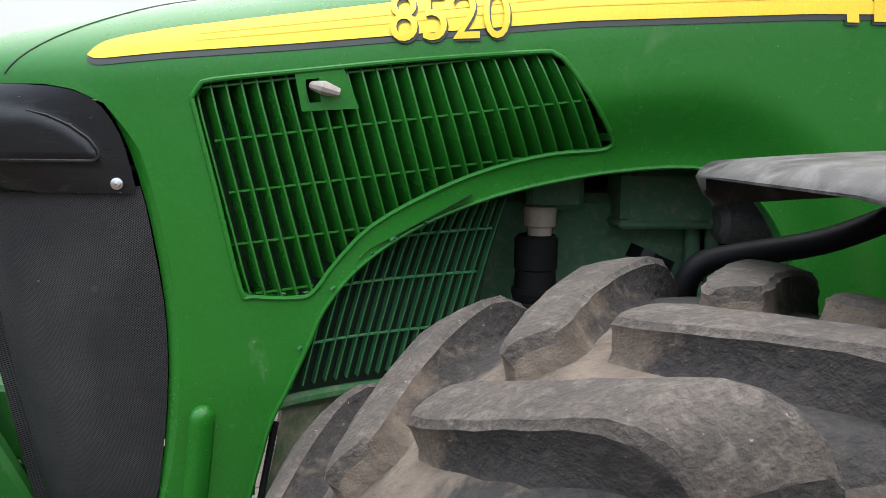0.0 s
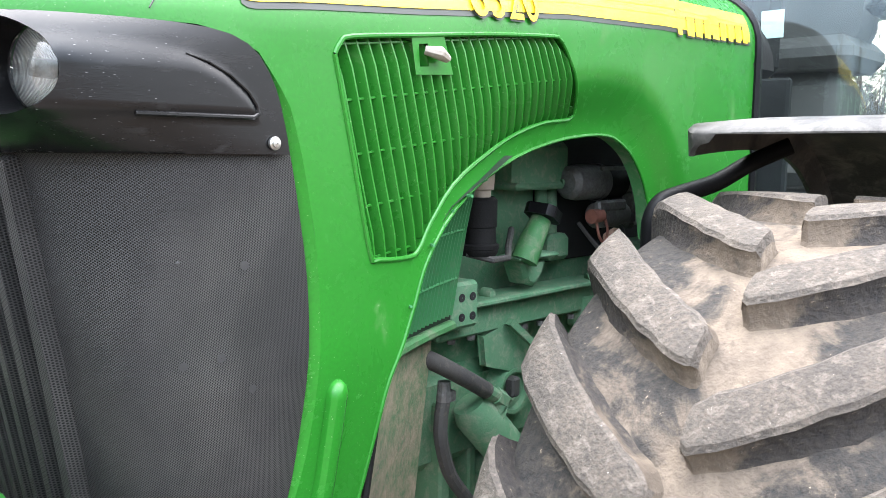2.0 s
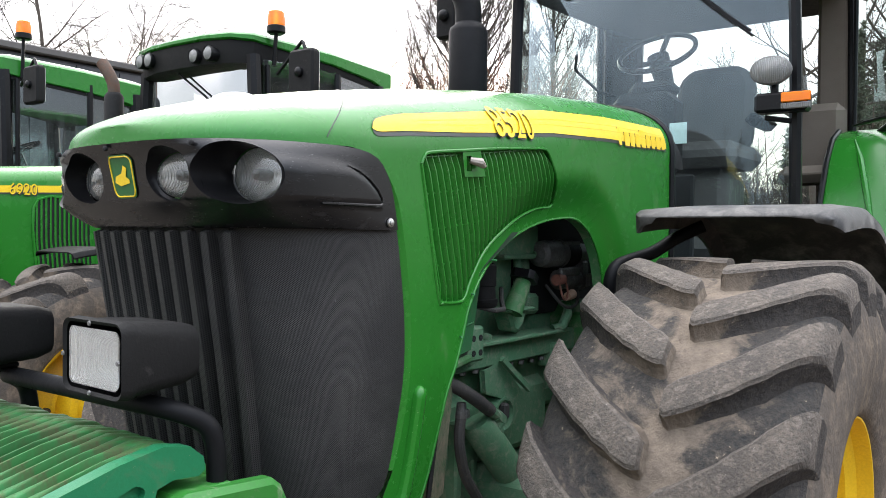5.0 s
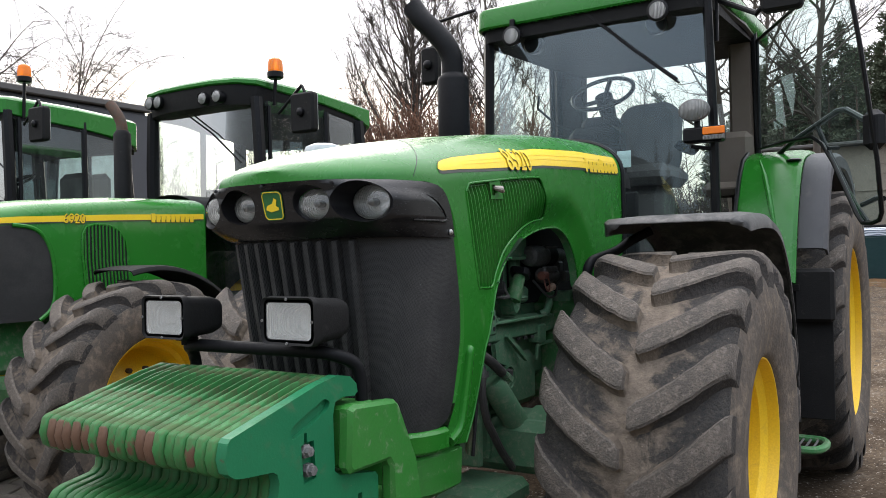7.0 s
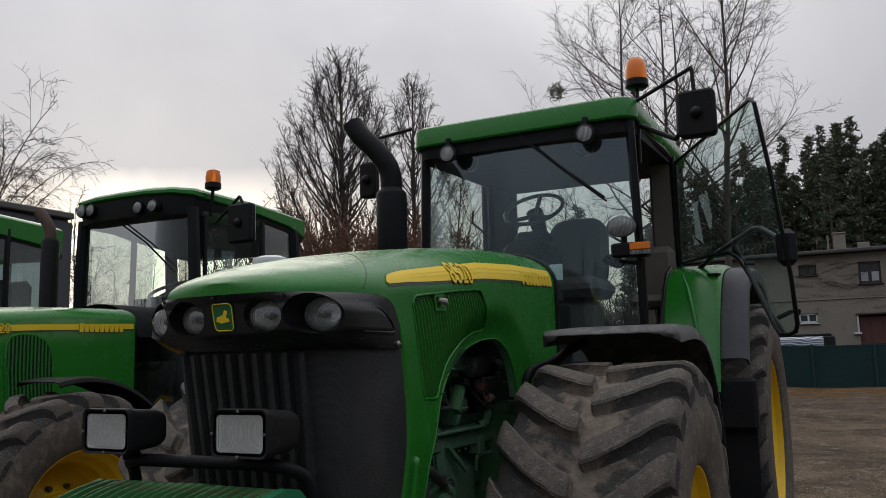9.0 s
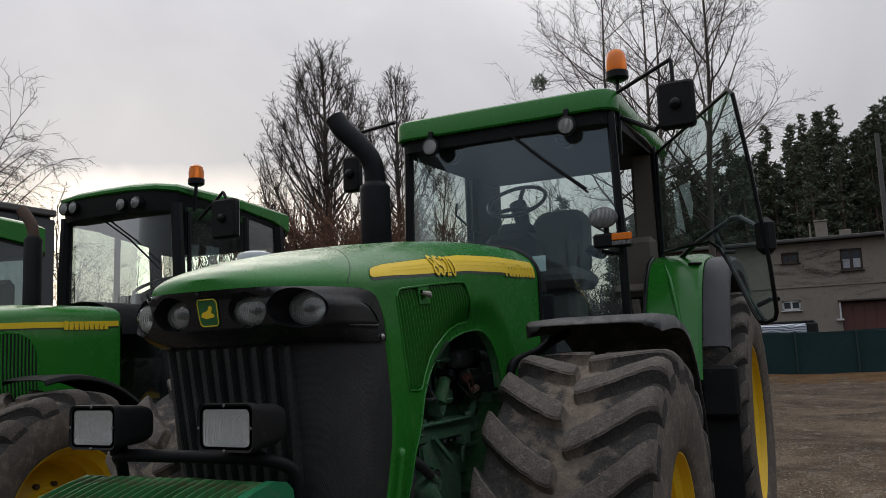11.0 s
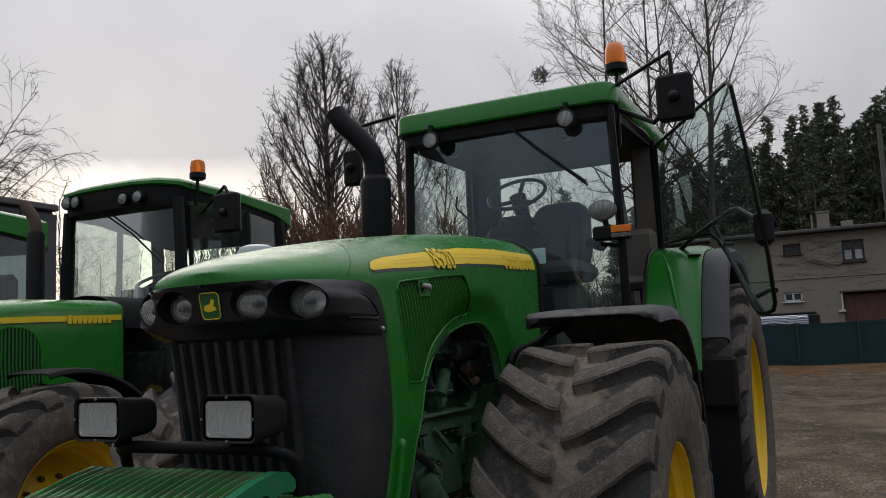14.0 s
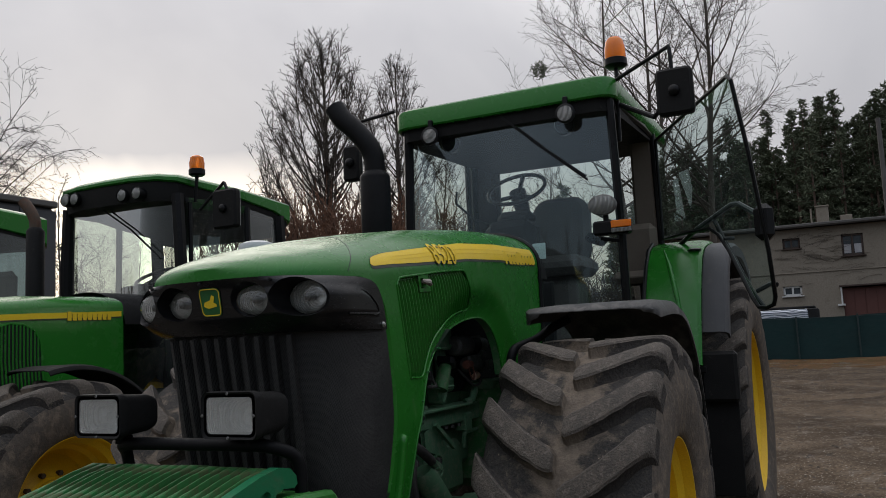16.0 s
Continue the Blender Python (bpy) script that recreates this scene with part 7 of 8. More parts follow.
# ------------------------------------------------------------- ground
M_MUD = surf("muddy_yard", (0.150, 0.112, 0.077), (0.036, 0.026, 0.018), 0.9, 1.0, patch=0.55, grain=30, dirt=(0.20, 0.172, 0.142), dirt_amount=0.20, bump=1.0, bump_scale=11.0, specks=(0.30, 0.27, 0.23), spec_amount=0.10, spec=0.03)
M_CLOD = surf("dark_clods", (0.034, 0.026, 0.019), (0.11, 0.095, 0.08), 0.9, 1.0, patch=0.9, grain=9, bump=0.3, spec=0.05)
M_PAVER = surf("concrete_paver", (0.158, 0.134, 0.108), (0.125, 0.107, 0.087), 0.8, 0.95, patch=4, grain=80, dirt=(0.15, 0.125, 0.095), dirt_amount=0.22, bump=0.3, spread=0.18)
M_JOINT = surf("sandy_joint", (0.16, 0.13, 0.10), (0.12, 0.10, 0.08), 0.95, 1.0, patch=6, grain=60, bump=0.3)
M_LITTER = surf("leaf_litter", (0.135, 0.072, 0.036), (0.062, 0.042, 0.022), 0.95, 1.0, patch=0.8, grain=10, dirt=(0.09, 0.10, 0.04), dirt_amount=0.2, bump=0.8, bump_scale=8, spec=0.03)
M_RENDER = surf("grey_brown_render", (0.235, 0.205, 0.165), (0.20, 0.175, 0.14), 0.9, 1.0, patch=0.7, grain=12, dirt=(0.13, 0.11, 0.09), dirt_amount=0.2, bump=0.3, bump_scale=14)
M_EAVE = surf("dark_eave", (0.07, 0.066, 0.062), (0.1, 0.095, 0.09), 0.8, 0.9, bump=0.1)
M_WHITE = surf("white_frame", (0.55, 0.55, 0.54), (0.46, 0.46, 0.45), 0.6, 0.7, bump=0.03)
M_BROWN = surf("brown_frame", (0.035, 0.022, 0.018), (0.05, 0.032, 0.025), 0.6, 0.7, bump=0.05)
M_GARAGE = surf("red_brown_gate", (0.11, 0.04, 0.032), (0.085, 0.034, 0.028), 0.7, 0.8, patch=0.5, bump=0.05)
M_CURTAIN = surf("net_curtain", (0.45, 0.45, 0.46), (0.38, 0.38, 0.4), 0.9, 0.95, bump=0.05)
M_FENCE = surf("green_screen_cloth", (0.003, 0.030, 0.030), (0.004, 0.023, 0.024), 0.75, 0.9, patch=0.6, grain=40, bump=0.25, stretch=(1, 1, 3))
M_POST = surf("dark_post", (0.012, 0.03, 0.03), (0.02, 0.035, 0.035), 0.7, 0.8, bump=0.05)
M_CLAD = surf("anthracite_cladding", (0.045, 0.047, 0.052), (0.055, 0.056, 0.06), 0.55, 0.7, patch=0.4, grain=30, bump=0.04)
M_BARK = surf("dark_bark", (0.060, 0.048, 0.038), (0.09, 0.075, 0.06), 0.9, 1.0, patch=2, grain=20, bump=0.5, bump_scale=12)
M_TWIG = surf("grey_brown_twigs", (0.038, 0.029, 0.022), (0.028, 0.022, 0.018), 0.9, 1.0, patch=1.0, grain=6, bump=0)
M_TWIG_RED = surf("russet_twigs", (0.17, 0.082, 0.045), (0.11, 0.058, 0.036), 0.9, 1.0, patch=1.0, grain=6, bump=0)
M_NEEDLE = surf("pine_needles", (0.082, 0.105, 0.060), (0.10, 0.115, 0.072), 0.9, 1.0, patch=0.6, grain=4, bump=0)
M_PINE_BARK = surf("pine_bark", (0.12, 0.075, 0.05), (0.075, 0.055, 0.045), 0.95, 1.0, patch=1.5, grain=12, bump=0.3)


def ground_z(x, y):
    """Trodden, slightly uneven ground, level under the paving."""
    k = max(0.0, min(1.0, (x - 2.0) / 3.0)) + max(0.0, min(1.0, (-2.2 - y) / 2.0))
    k = min(1.0, k)
    v = Vector((x, y, 0))
    far = max(0.0, min(1.0, (60 - abs(x)) / 30))
    return -0.028 + k * far * (0.07 * noise.noise(v * 0.35) + 0.07 * noise.noise(Vector((x * 0.9, y * 0.16, 5))) + 0.06 * noise.noise(v * 1.1) + 0.045 * noise.noise(v * 2.6))


gx = [-400, -200, -90, -40, -18, -10] + [-6 + 0.5 * i for i in range(13)] + [0.5 + 0.22 * i for i in range(75)] + [17.5 + 0.7 * i for i in range(34)] + [43, 55, 80, 130, 250, 600]
gy = [-400, -200, -80, -40, -22, -14] + [-9 + 0.25 * i for i in range(49)] + [3.6 + 0.8 * i for i in range(14)] + [17, 25, 40, 80, 200, 600]
solo("ground", Geo().grid(lambda x, y: (x, y, ground_z(x, y)), gx, gy), M_MUD, "muddy brown yard ground with gravel and tyre tracks", "ground", kind="structure", smooth=80)
vx = [27.0 + 0.42 * i for i in range(27)]
vy = [-30 + 0.8 * i for i in range(90)]
solo("verge", Geo().grid(lambda x, y: (x + 0.5 * noise.noise(Vector((y * 0.4, x, 0))), y, ground_z(x, y) + lerp(x, [27, 30.5, 38], [-0.07, 0.02, 0.03]) + 0.09 * noise.noise(Vector((x * 0.9, y * 0.5, 0)))), vx, vy), M_LITTER, "strip of brown leaf litter and grass along the fence", "verge", kind="structure", smooth=80)

# clods, stones and dead leaves on the yard
clod = Geo()
rng = random.Random(19)
for k in range(8500):
    x, y = 3.5 + 33 * rng.random() ** 1.3, rng.uniform(-11, 1.2)
    if k < 900:
        x = rng.uniform(33.5, 37.6)
    r = rng.uniform(0.010, 0.030) * (1.6 if rng.random() < 0.08 else 1) * (1 + x / 40)
    z = ground_z(x, y)
    ring = [(x + r * rng.uniform(0.7, 1.4) * math.cos(a), y + r * rng.uniform(0.7, 1.4) * math.sin(a), z - 0.01) for a in (0, 1.26, 2.5, 3.8, 5.0)]
    clod.put(ring + [(x + r * 0.2, y, z + r * rng.uniform(0.15, 0.45))], [(j, (j + 1) % 5, 5) for j in range(5)])
solo("clods", clod, M_CLOD, "scattered clods and stones on the muddy yard", "clods", kind="stuff", smooth=0)

# hexagonal paving under and between the tractors
PW = 0.27
bed = solo("pavement", Geo().box((-6.4, 13.2, -0.02), (15.6, 30.4, 0.02), 0.002), M_JOINT, "worn pale hexagonal concrete paving", "pavement", kind="structure")
hexa = [(PW / 2 * 1.1547 * math.cos(math.pi / 3 * i + math.pi / 6) * 0.965, PW / 2 * 1.1547 * math.sin(math.pi / 3 * i + math.pi / 6) * 0.965) for i in range(6)]
hm = Geo().prism(hexa, 0.03, 0.006, Matrix.Translation((0, 0, -0.026))).mesh("paver", 30)
hm.materials.append(M_PAVER)
rest = Geo()
count = 0
for r in range(132):
    y = -1.9 + r * PW * 0.866
    for c in range(-52, 6):
        x = c * PW + (PW / 2 if r % 2 else 0)
        if x > 1.3 + 0.3 * noise.noise(Vector((0, y * 0.6, 3))) or y > 28 or x < -14 or (y < -1.0 and x > 0.3):
            continue
        m = Matrix.Translation((x, y, random.uniform(-0.004, 0.004))) @ Euler((random.uniform(-0.015, 0.015), random.uniform(-0.015, 0.015), 0)).to_matrix().to_4x4()
        if -2.5 < x < 0.3 and 0.9 < y < 7.6 and count < 300:
            part("paver", hm, M_PAVER, bed, at=m)
            count += 1
        elif y < 16 and x > -7:
            rest.prism(hexa, 0.03, 0.006, m @ Matrix.Translation((0, 0, -0.026)))
        else:
            rest.put([(*p, 0.004) for p in hexa], [tuple(range(6))], m)
stuff = part("paver_field", rest, M_PAVER, bed)
stuff["kind"] = "stuff"

# ------------------------------------------------------------- house beyond the yard
house = thing("house", "two-storey grey-brown rendered house with a flat roof and garage gate", "house", Matrix.Translation((45, 0, 0)))
H_OPEN = [(-3.17, 5.08, -2.13, 6.22), (-0.13, 5.68, 0.75, 6.25), (-0.02, 3.14, 0.92, 3.66), (-6.2, 0.0, -1.96, 3.46), (2.55, 3.75, 3.65, 4.75), (-8.6, 5.08, -7.2, 6.22)]
outer = [(-12, -0.1), (6.6, -0.1), (6.6, 6.72), (-12, 6.72)]
hw = Geo()
for o in (0.0, 0.3):
    s_ = sheet(outer, [[(a, b), (c, b), (c, d), (a, d)] for a, b, c, d in H_OPEN], 1.5, lambda u, v: (o, u, v))
    hw.put(s_.v, s_.f)
for a, b, c, d in H_OPEN:
    for (p, q) in (((a, b), (c, b)), ((c, b), (c, d)), ((c, d), (a, d)), ((a, d), (a, b))):
        hw.put([(0, *p), (0, *q), (0.3, *q), (0.3, *p)], [(0, 1, 2, 3)])
hw.box((5.0, 6.5, 3.3), (10, 0.2, 6.8), 0.01).box((5.0, -11.9, 3.3), (10, 0.2, 6.8), 0.01).box((10, -2.7, 3.3), (0.2, 18.6, 6.8), 0.01)
part("wall", hw, M_RENDER, house, "stained grey-brown render", smooth=0)
part("roof", Geo().box((4.9, -2.7, 6.86), (10.8, 19.4, 0.16), 0.03).box((-0.42, -2.7, 6.80), (0.10, 19.4, 0.12), 0.03), M_EAVE, house, "flat dark roof with a thin eave")
part("string_course", Geo().box((-0.02, -2.7, 4.35), (0.06, 18.6, 0.05), 0.01), M_RENDER, house)
ch = part("chimney", Geo().box((1.5, -1.35, 7.4), (0.6, 0.62, 1.1), 0.02), M_RENDER, house, "pale chimney")
part("cap", Geo().box((1.5, -1.35, 7.99), (0.7, 0.72, 0.08), 0.02), M_RENDER, ch)
part("chimney", Geo().box((1.5, -2.5, 7.15), (0.5, 0.6, 0.5), 0.02), M_RENDER, house)
part("vent_pipe", Geo().tube([(1.2, -0.78, 6.9), (1.2, -0.78, 7.9)], 0.05, 8), M_RENDER, house)
for i, (a, b, c, d) in enumerate(H_OPEN):
    if i == 3:
        gate = part("garage_gate", Geo().box((0.25, (a + c) / 2, 1.7), (0.08, c - a, 3.4), 0.01), M_GARAGE, house, "red-brown garage gate")
        for k in range(8):
            part("board", Geo().box((0.205, a + 0.26 + k * 0.53, 1.7), (0.02, 0.5, 3.36), 0.006), M_GARAGE, gate)
        part("lintel", Geo().box((-0.05, (a + c) / 2, 3.50), (0.14, c - a + 0.3, 0.10), 0.02), M_BROWN, house)
        part("side_light", Geo().box((-0.02, c + 0.06, 3.05), (0.08, 0.08, 1.0), 0.01).box((-0.08, c + 0.1, 2.52), (0.2, 0.36, 0.10), 0.01), M_WHITE, house)
        continue
    mt = M_WHITE if i in (2, 4) else M_BROWN
    w = part("window", Geo().box((0.12, (a + c) / 2, b + 0.05), (0.1, c - a, 0.10), 0.01).box((0.12, (a + c) / 2, d - 0.05), (0.1, c - a, 0.10), 0.01).box((0.12, a + 0.05, (b + d) / 2), (0.1, 0.10, d - b), 0.01).box((0.12, c - 0.05, (b + d) / 2), (0.1, 0.10, d - b), 0.01).box((0.11, (a + c) / 2, (b + d) / 2), (0.1, 0.10, d - b), 0.01), mt, house, "small white window" if mt is M_WHITE else "dark brown window")
    part("pane", Geo().box((0.16, (a * 3 + c) / 4, (b + d) / 2), (0.02, (c - a) / 2 - 0.08, d - b - 0.1), 0.002), M_HOUSE_GLASS, w)
    part("pane", Geo().box((0.16, (a + c * 3) / 4, (b + d) / 2), (0.02, (c - a) / 2 - 0.08, d - b - 0.1), 0.002), M_HOUSE_GLASS, w)
    part("sill", Geo().box((-0.04, (a + c) / 2, b - 0.03), (0.16, c - a + 0.16, 0.06), 0.01), mt, w)
    if i in (0, 4, 5):
        for yy in ((a * 3 + c) / 4, (a + c * 3) / 4):
            part("curtain", Geo().box((0.145, yy, b + (d - b) * 0.33), (0.008, (c - a) / 2 - 0.16, (d - b) * 0.42), 0.002), M_CURTAIN, w, "white net half curtain")
# bare creeper on the wall
cr = Geo()
rng = random.Random(5)
for k in range(70):
    y, z = rng.uniform(-1.8, 0.2) if k < 40 else rng.uniform(-6, 1.6), rng.uniform(5.0, 6.5) if k < 40 else rng.uniform(3.9, 5.3)
    pts = [(-0.03, y, z)]
    for j in range(6):
        y, z = y + rng.uniform(-0.05, 0.35) * (1 if k % 2 else -1), z + rng.uniform(-0.12, 0.10)
        pts.append((-0.03, y, max(3.7, min(6.6, z))))
    cr.tube(pts, 0.008, 4)
part("creeper", cr, M_BARK, house, "bare creeper stems on the wall")

# ------------------------------------------------------------- fence and stack behind it
fence = thing("fence", "dark green screen cloth fence on posts", "fence", Matrix.Translation((38, 0, 0)))
fy = [-26 + 0.35 * i for i in range(150)]
part("screen_cloth", Geo().slab(lambda y, z: (0.05 * noise.noise(Vector((y * 0.8, z * 1.4, 0))) + 0.02 * noise.noise(Vector((y * 3, z * 0.7, 4))), y, z + (0.03 * math.sin(y * 1.25) if z > 1.8 else 0.0)), fy, [-0.02, 0.3, 0.7, 1.1, 1.5, 1.9], (0.01, 0, 0)), M_FENCE, fence, "wrinkled dark green cloth")
for i in range(21):
    part("post", Geo().box((-0.08, -25 + i * 2.52 - 0.12, 0.97), (0.07, 0.07, 1.98), 0.01), M_POST, fence)
part("wire", Geo().tube([(-0.06, -26, 1.86), (-0.06, 26, 1.86)], 0.008, 5), M_POST, fence)


def zebra():
    m, nt, bs = nodes("striped_tarpaulin")
    tc = nt.nodes.new("ShaderNodeTexCoord")
    mp = nt.nodes.new("ShaderNodeMapping")
    mp.inputs["Scale"].default_value = (1, 0.5, 1)
    nt.links.new(tc.outputs["Object"], mp.inputs["Vector"])
    wv = add(nt, "ShaderNodeTexWave", Scale=2.6, Distortion=7.0, Detail=1.0)
    wv.bands_direction = "Z"
    nt.links.new(mp.outputs["Vector"], wv.inputs["Vector"])
    nt.links.new(ramp(nt, wv.outputs["Fac"], 0.4, 0.55, (0.13, 0.15, 0.18, 1), (0.52, 0.54, 0.58, 1)), bs.inputs["Base Color"])
    bs.inputs["Roughness"].default_value = 0.5
    return m


M_ZEBRA = zebra()
stack = thing("covered_stack", "stack under a pale wavy-striped tarpaulin with a black cover on top", "covered stack", Matrix.Translation((40.6, 0.9, 0)))
part("tarpaulin", Geo().box((0, 0, 1.15), (1.6, 2.6, 2.36), 0.10), M_ZEBRA, stack, "pale wavy-striped tarpaulin")
part("black_cover", Geo().box((0.4, -0.35, 2.42), (1.4, 2.5, 0.10), 0.03).box((0, -1.5, 1.4), (1.5, 0.5, 1.9), 0.06), M_DARK, stack)


# ------------------------------------------------------------- trees
def bare_tree(seed, height, radius, trunk_r, first=0.25, rise=48, n0=20, leaf=2, droop=0.0, stems=1, splay=0.12, top=0.35):
    """A leafless tree: trunk and limbs in one mesh; fine twigs with a few dry leaves in another."""
    rng = random.Random(seed)
    limbs, twigs = Geo(), Geo()

    def run(p, d, length, r0, r1, steps, wob, lift):
        pts, rs, ds = [p.copy()], [r0], [d.copy()]
        for i in range(steps):
            d = (d + Vector((rng.uniform(-wob, wob), rng.uniform(-wob, wob), rng.uniform(-wob, wob) + lift))).normalized()
            p = p + d * length / steps
            pts.append(p.copy())
            ds.append(d.copy())
            rs.append(r0 + (r1 - r0) * (i + 1) / steps)
        return pts, rs, ds

    def pick(pts, rs, ds, f):
        k = f * (len(pts) - 1)
        i = min(int(k), len(pts) - 2)
        return pts[i].lerp(pts[i + 1], k - i), rs[i] + (rs[i + 1] - rs[i]) * (k - i), ds[i]

    def off(d, ang):
        side = d.orthogonal().normalized()
        side.rotate(Matrix.Rotation(rng.uniform(0, 2 * math.pi), 3, d))
        return (d * math.cos(ang) + side * math.sin(ang)).normalized()

    for s in range(stems):
        a = 2 * math.pi * s / stems + rng.uniform(-0.4, 0.4)
        lean = Vector((math.cos(a) * splay if stems > 1 else rng.uniform(-0.03, 0.03), math.sin(a) * splay if stems > 1 else rng.uniform(-0.03, 0.03), 1)).normalized()
        h = height * (1 if s == 0 else rng.uniform(0.8, 0.95))
        trunk = run(Vector((0.12 * math.cos(a), 0.12 * math.sin(a), -0.1)) if stems > 1 else Vector((0, 0, -0.1)), lean, h, trunk_r, 0.012, 9, 0.05, 0.02)
        limbs.tube(trunk[0], trunk[1], 8, cap=False)
        for k in range(n0):
            f = first + (1 - first) * ((k + rng.random()) / n0) ** 1.15
            f = min(f, 0.985)
            base, r, d = pick(*trunk, f)
            u = (f - first) / (1 - first)
            env = (0.55 + 0.45 * math.sin(math.pi * min(1, u * 1.25 + 0.1))) * (1 - u) ** top
            ang = rng.uniform(0, 2 * math.pi)
            el = radians(rise + rng.uniform(-14, 14) + 18 * u)
            nd = Vector((math.cos(ang) * math.cos(el), math.sin(ang) * math.cos(el), math.sin(el)))
            ln = radius * env * rng.uniform(0.75, 1.15) / max(0.35, math.cos(el)) * 0.9
            br = run(base, nd, ln, max(0.012, min(r * 0.6, 0.02 * ln + 0.012)), 0.008, 6, 0.13, 0.04 - droop * 0.22)
            limbs.tube(br[0], br[1], 5, cap=False)
            n2 = max(3, int(9 * min(1.0, ln / 1.3)))
            for k2 in range(n2):
                b2, r2, d2 = pick(*br, 0.15 + 0.85 * (k2 + rng.random() * 0.9) / n2)
                l2 = ln * rng.uniform(0.22, 0.42)
                s2 = run(b2, off(d2, radians(rng.uniform(22, 55))), l2, max(0.008, r2 * 0.55), 0.005, 4, 0.16, 0.05 - droop * 0.38)
                limbs.tube(s2[0], s2[1], 3, cap=False)
                n3 = 6 if l2 > 0.45 else 3
                for k3 in range(n3):
                    b3, r3, d3 = pick(*s2, 0.2 + 0.8 * (k3 + rng.random() * 0.9) / n3)
                    l3 = max(0.14, l2 * rng.uniform(0.28, 0.5))
                    s3 = run(b3, off(d3, radians(rng.uniform(20, 55))), l3, 0.0055, 0.0035, 3 if droop else 2, 0.2, 0.05 - droop * 0.55)
                    twigs.tube(s3[0], s3[1], 3, cap=False)
                    for j in range(2):
                        b4, _, d4 = pick(*s3, rng.uniform(0.2, 0.95))
                        e4 = b4 + off(d4, radians(rng.uniform(25, 60))) * l3 * rng.uniform(0.3, 0.6)
                        twigs.tube([b4, e4], [0.0045, 0.003], 3, cap=False)
                        for q in range(leaf):
                            c = b4.lerp(e4, rng.random())
                            v1 = Vector((rng.uniform(-1, 1), rng.uniform(-1, 1), rng.uniform(-1, 1))) * 0.028
                            v2 = Vector((rng.uniform(-1, 1), rng.uniform(-1, 1), rng.uniform(-1, 1))) * 0.03
                            twigs.put([c, c + v1, c + v2], [(0, 1, 2)])
    return limbs, twigs


def crown_tree(seed, height, env, limbs_n, low=0.14, lean=(0.0, 0.0)):
    """A leafless tree whose steep limbs fill a crown of the half-width env(z), ending in fine twigs with few dry leaves."""
    rng = random.Random(seed)
    limbs, twigs = Geo(), Geo()

    def bend(a, b, sag, n, r0, r1, g, sides):
        mid = a.lerp(b, 0.5) + sag
        pts = [a * (1 - f) ** 2 + mid * 2 * f * (1 - f) + b * f * f for f in [i / n for i in range(n + 1)]]
        g.tube(pts, [r0 + (r1 - r0) * i / n for i in range(n + 1)], sides, cap=False)
        return pts

    def wild(k):
        return Vector((rng.gauss(0, 1), rng.gauss(0, 1), rng.gauss(0, 1))) * k

    axis = [Vector((lean[0] * f + 0.05 * math.sin(7 * f), lean[1] * f + 0.05 * math.sin(5 * f + 1), -0.1 + height * f)) for f in [i / 14 for i in range(15)]]
    limbs.tube(axis, [0.115 * (1 - i / 14) ** 0.8 + 0.008 for i in range(15)], 8, cap=False)

    def stem(z):
        k = min(13.99, max(0, (z + 0.1) / height * 14))
        return axis[int(k)].lerp(axis[int(k) + 1], k - int(k))

    for i in range(limbs_n):
        zt = height * (low + 0.10 + (0.985 - low - 0.10) * ((i + rng.random()) / limbs_n) ** 0.9)
        a = i * 2.39996 + rng.uniform(-0.4, 0.4)
        w = env(zt) * rng.uniform(0.45, 1.06) ** 0.6
        tip = stem(zt) + Vector((math.cos(a) * w, math.sin(a) * w, 0))
        foot = stem(max(height * low, zt - w * rng.uniform(1.0, 1.9) - 0.35))
        length = (tip - foot).length
        pts = bend(foot, tip, Vector((math.cos(a), math.sin(a), -0.4)) * 0.12 * length + wild(0.03), 7, 0.010 + 0.010 * length, 0.006, limbs, 5)
        for j in range(int(3 + 3.4 * length)):
            f = 0.30 + 0.70 * rng.random() ** 0.7
            k = min(6, int(f * 7))
            q = pts[k].lerp(pts[k + 1], f * 7 - k)
            d = ((pts[k + 1] - pts[k]).normalized() + Vector((0, 0, 0.45)) + wild(0.42)).normalized()
            l2 = rng.uniform(0.35, 0.85) * min(1.0, 0.45 + 0.35 * length)
            sub = bend(q, q + d * l2, wild(0.03), 3, 0.0085, 0.0045, limbs, 3)
            for m_ in range(6):
                g_ = rng.random() * 3
                k2 = min(2, int(g_))
                b0 = sub[k2].lerp(sub[k2 + 1], g_ - k2)
                e = (d + wild(0.5)).normalized() * rng.uniform(0.14, 0.34)
                twigs.tube([b0, b0 + e], [0.0052, 0.0036], 3, cap=False)
                b1 = b0 + e * rng.uniform(0.3, 0.8)
                twigs.tube([b1, b1 + (e.normalized() + wild(0.5)).normalized() * 0.13], [0.0042, 0.0032], 3, cap=False)
                for n in range(3):
                    c = b0 + e * rng.uniform(0.3, 1.1) + wild(0.012)
                    twigs.put([c, c + wild(0.016), c + wild(0.018)], [(0, 1, 2)])
    return limbs, twigs


def plant_tree(label, at, args, mat_b=M_BARK, mat_t=M_TWIG, group=""):
    limbs, twigs = crown_tree(**args) if "env" in args else bare_tree(**args)
    t = thing("tree", label, "tree", Matrix.Translation(at), group)
    part("trunk", limbs, mat_b, t, smooth=60)
    part("crown", twigs, mat_t, t, "crown of fine bare twigs", smooth=0)
    return t


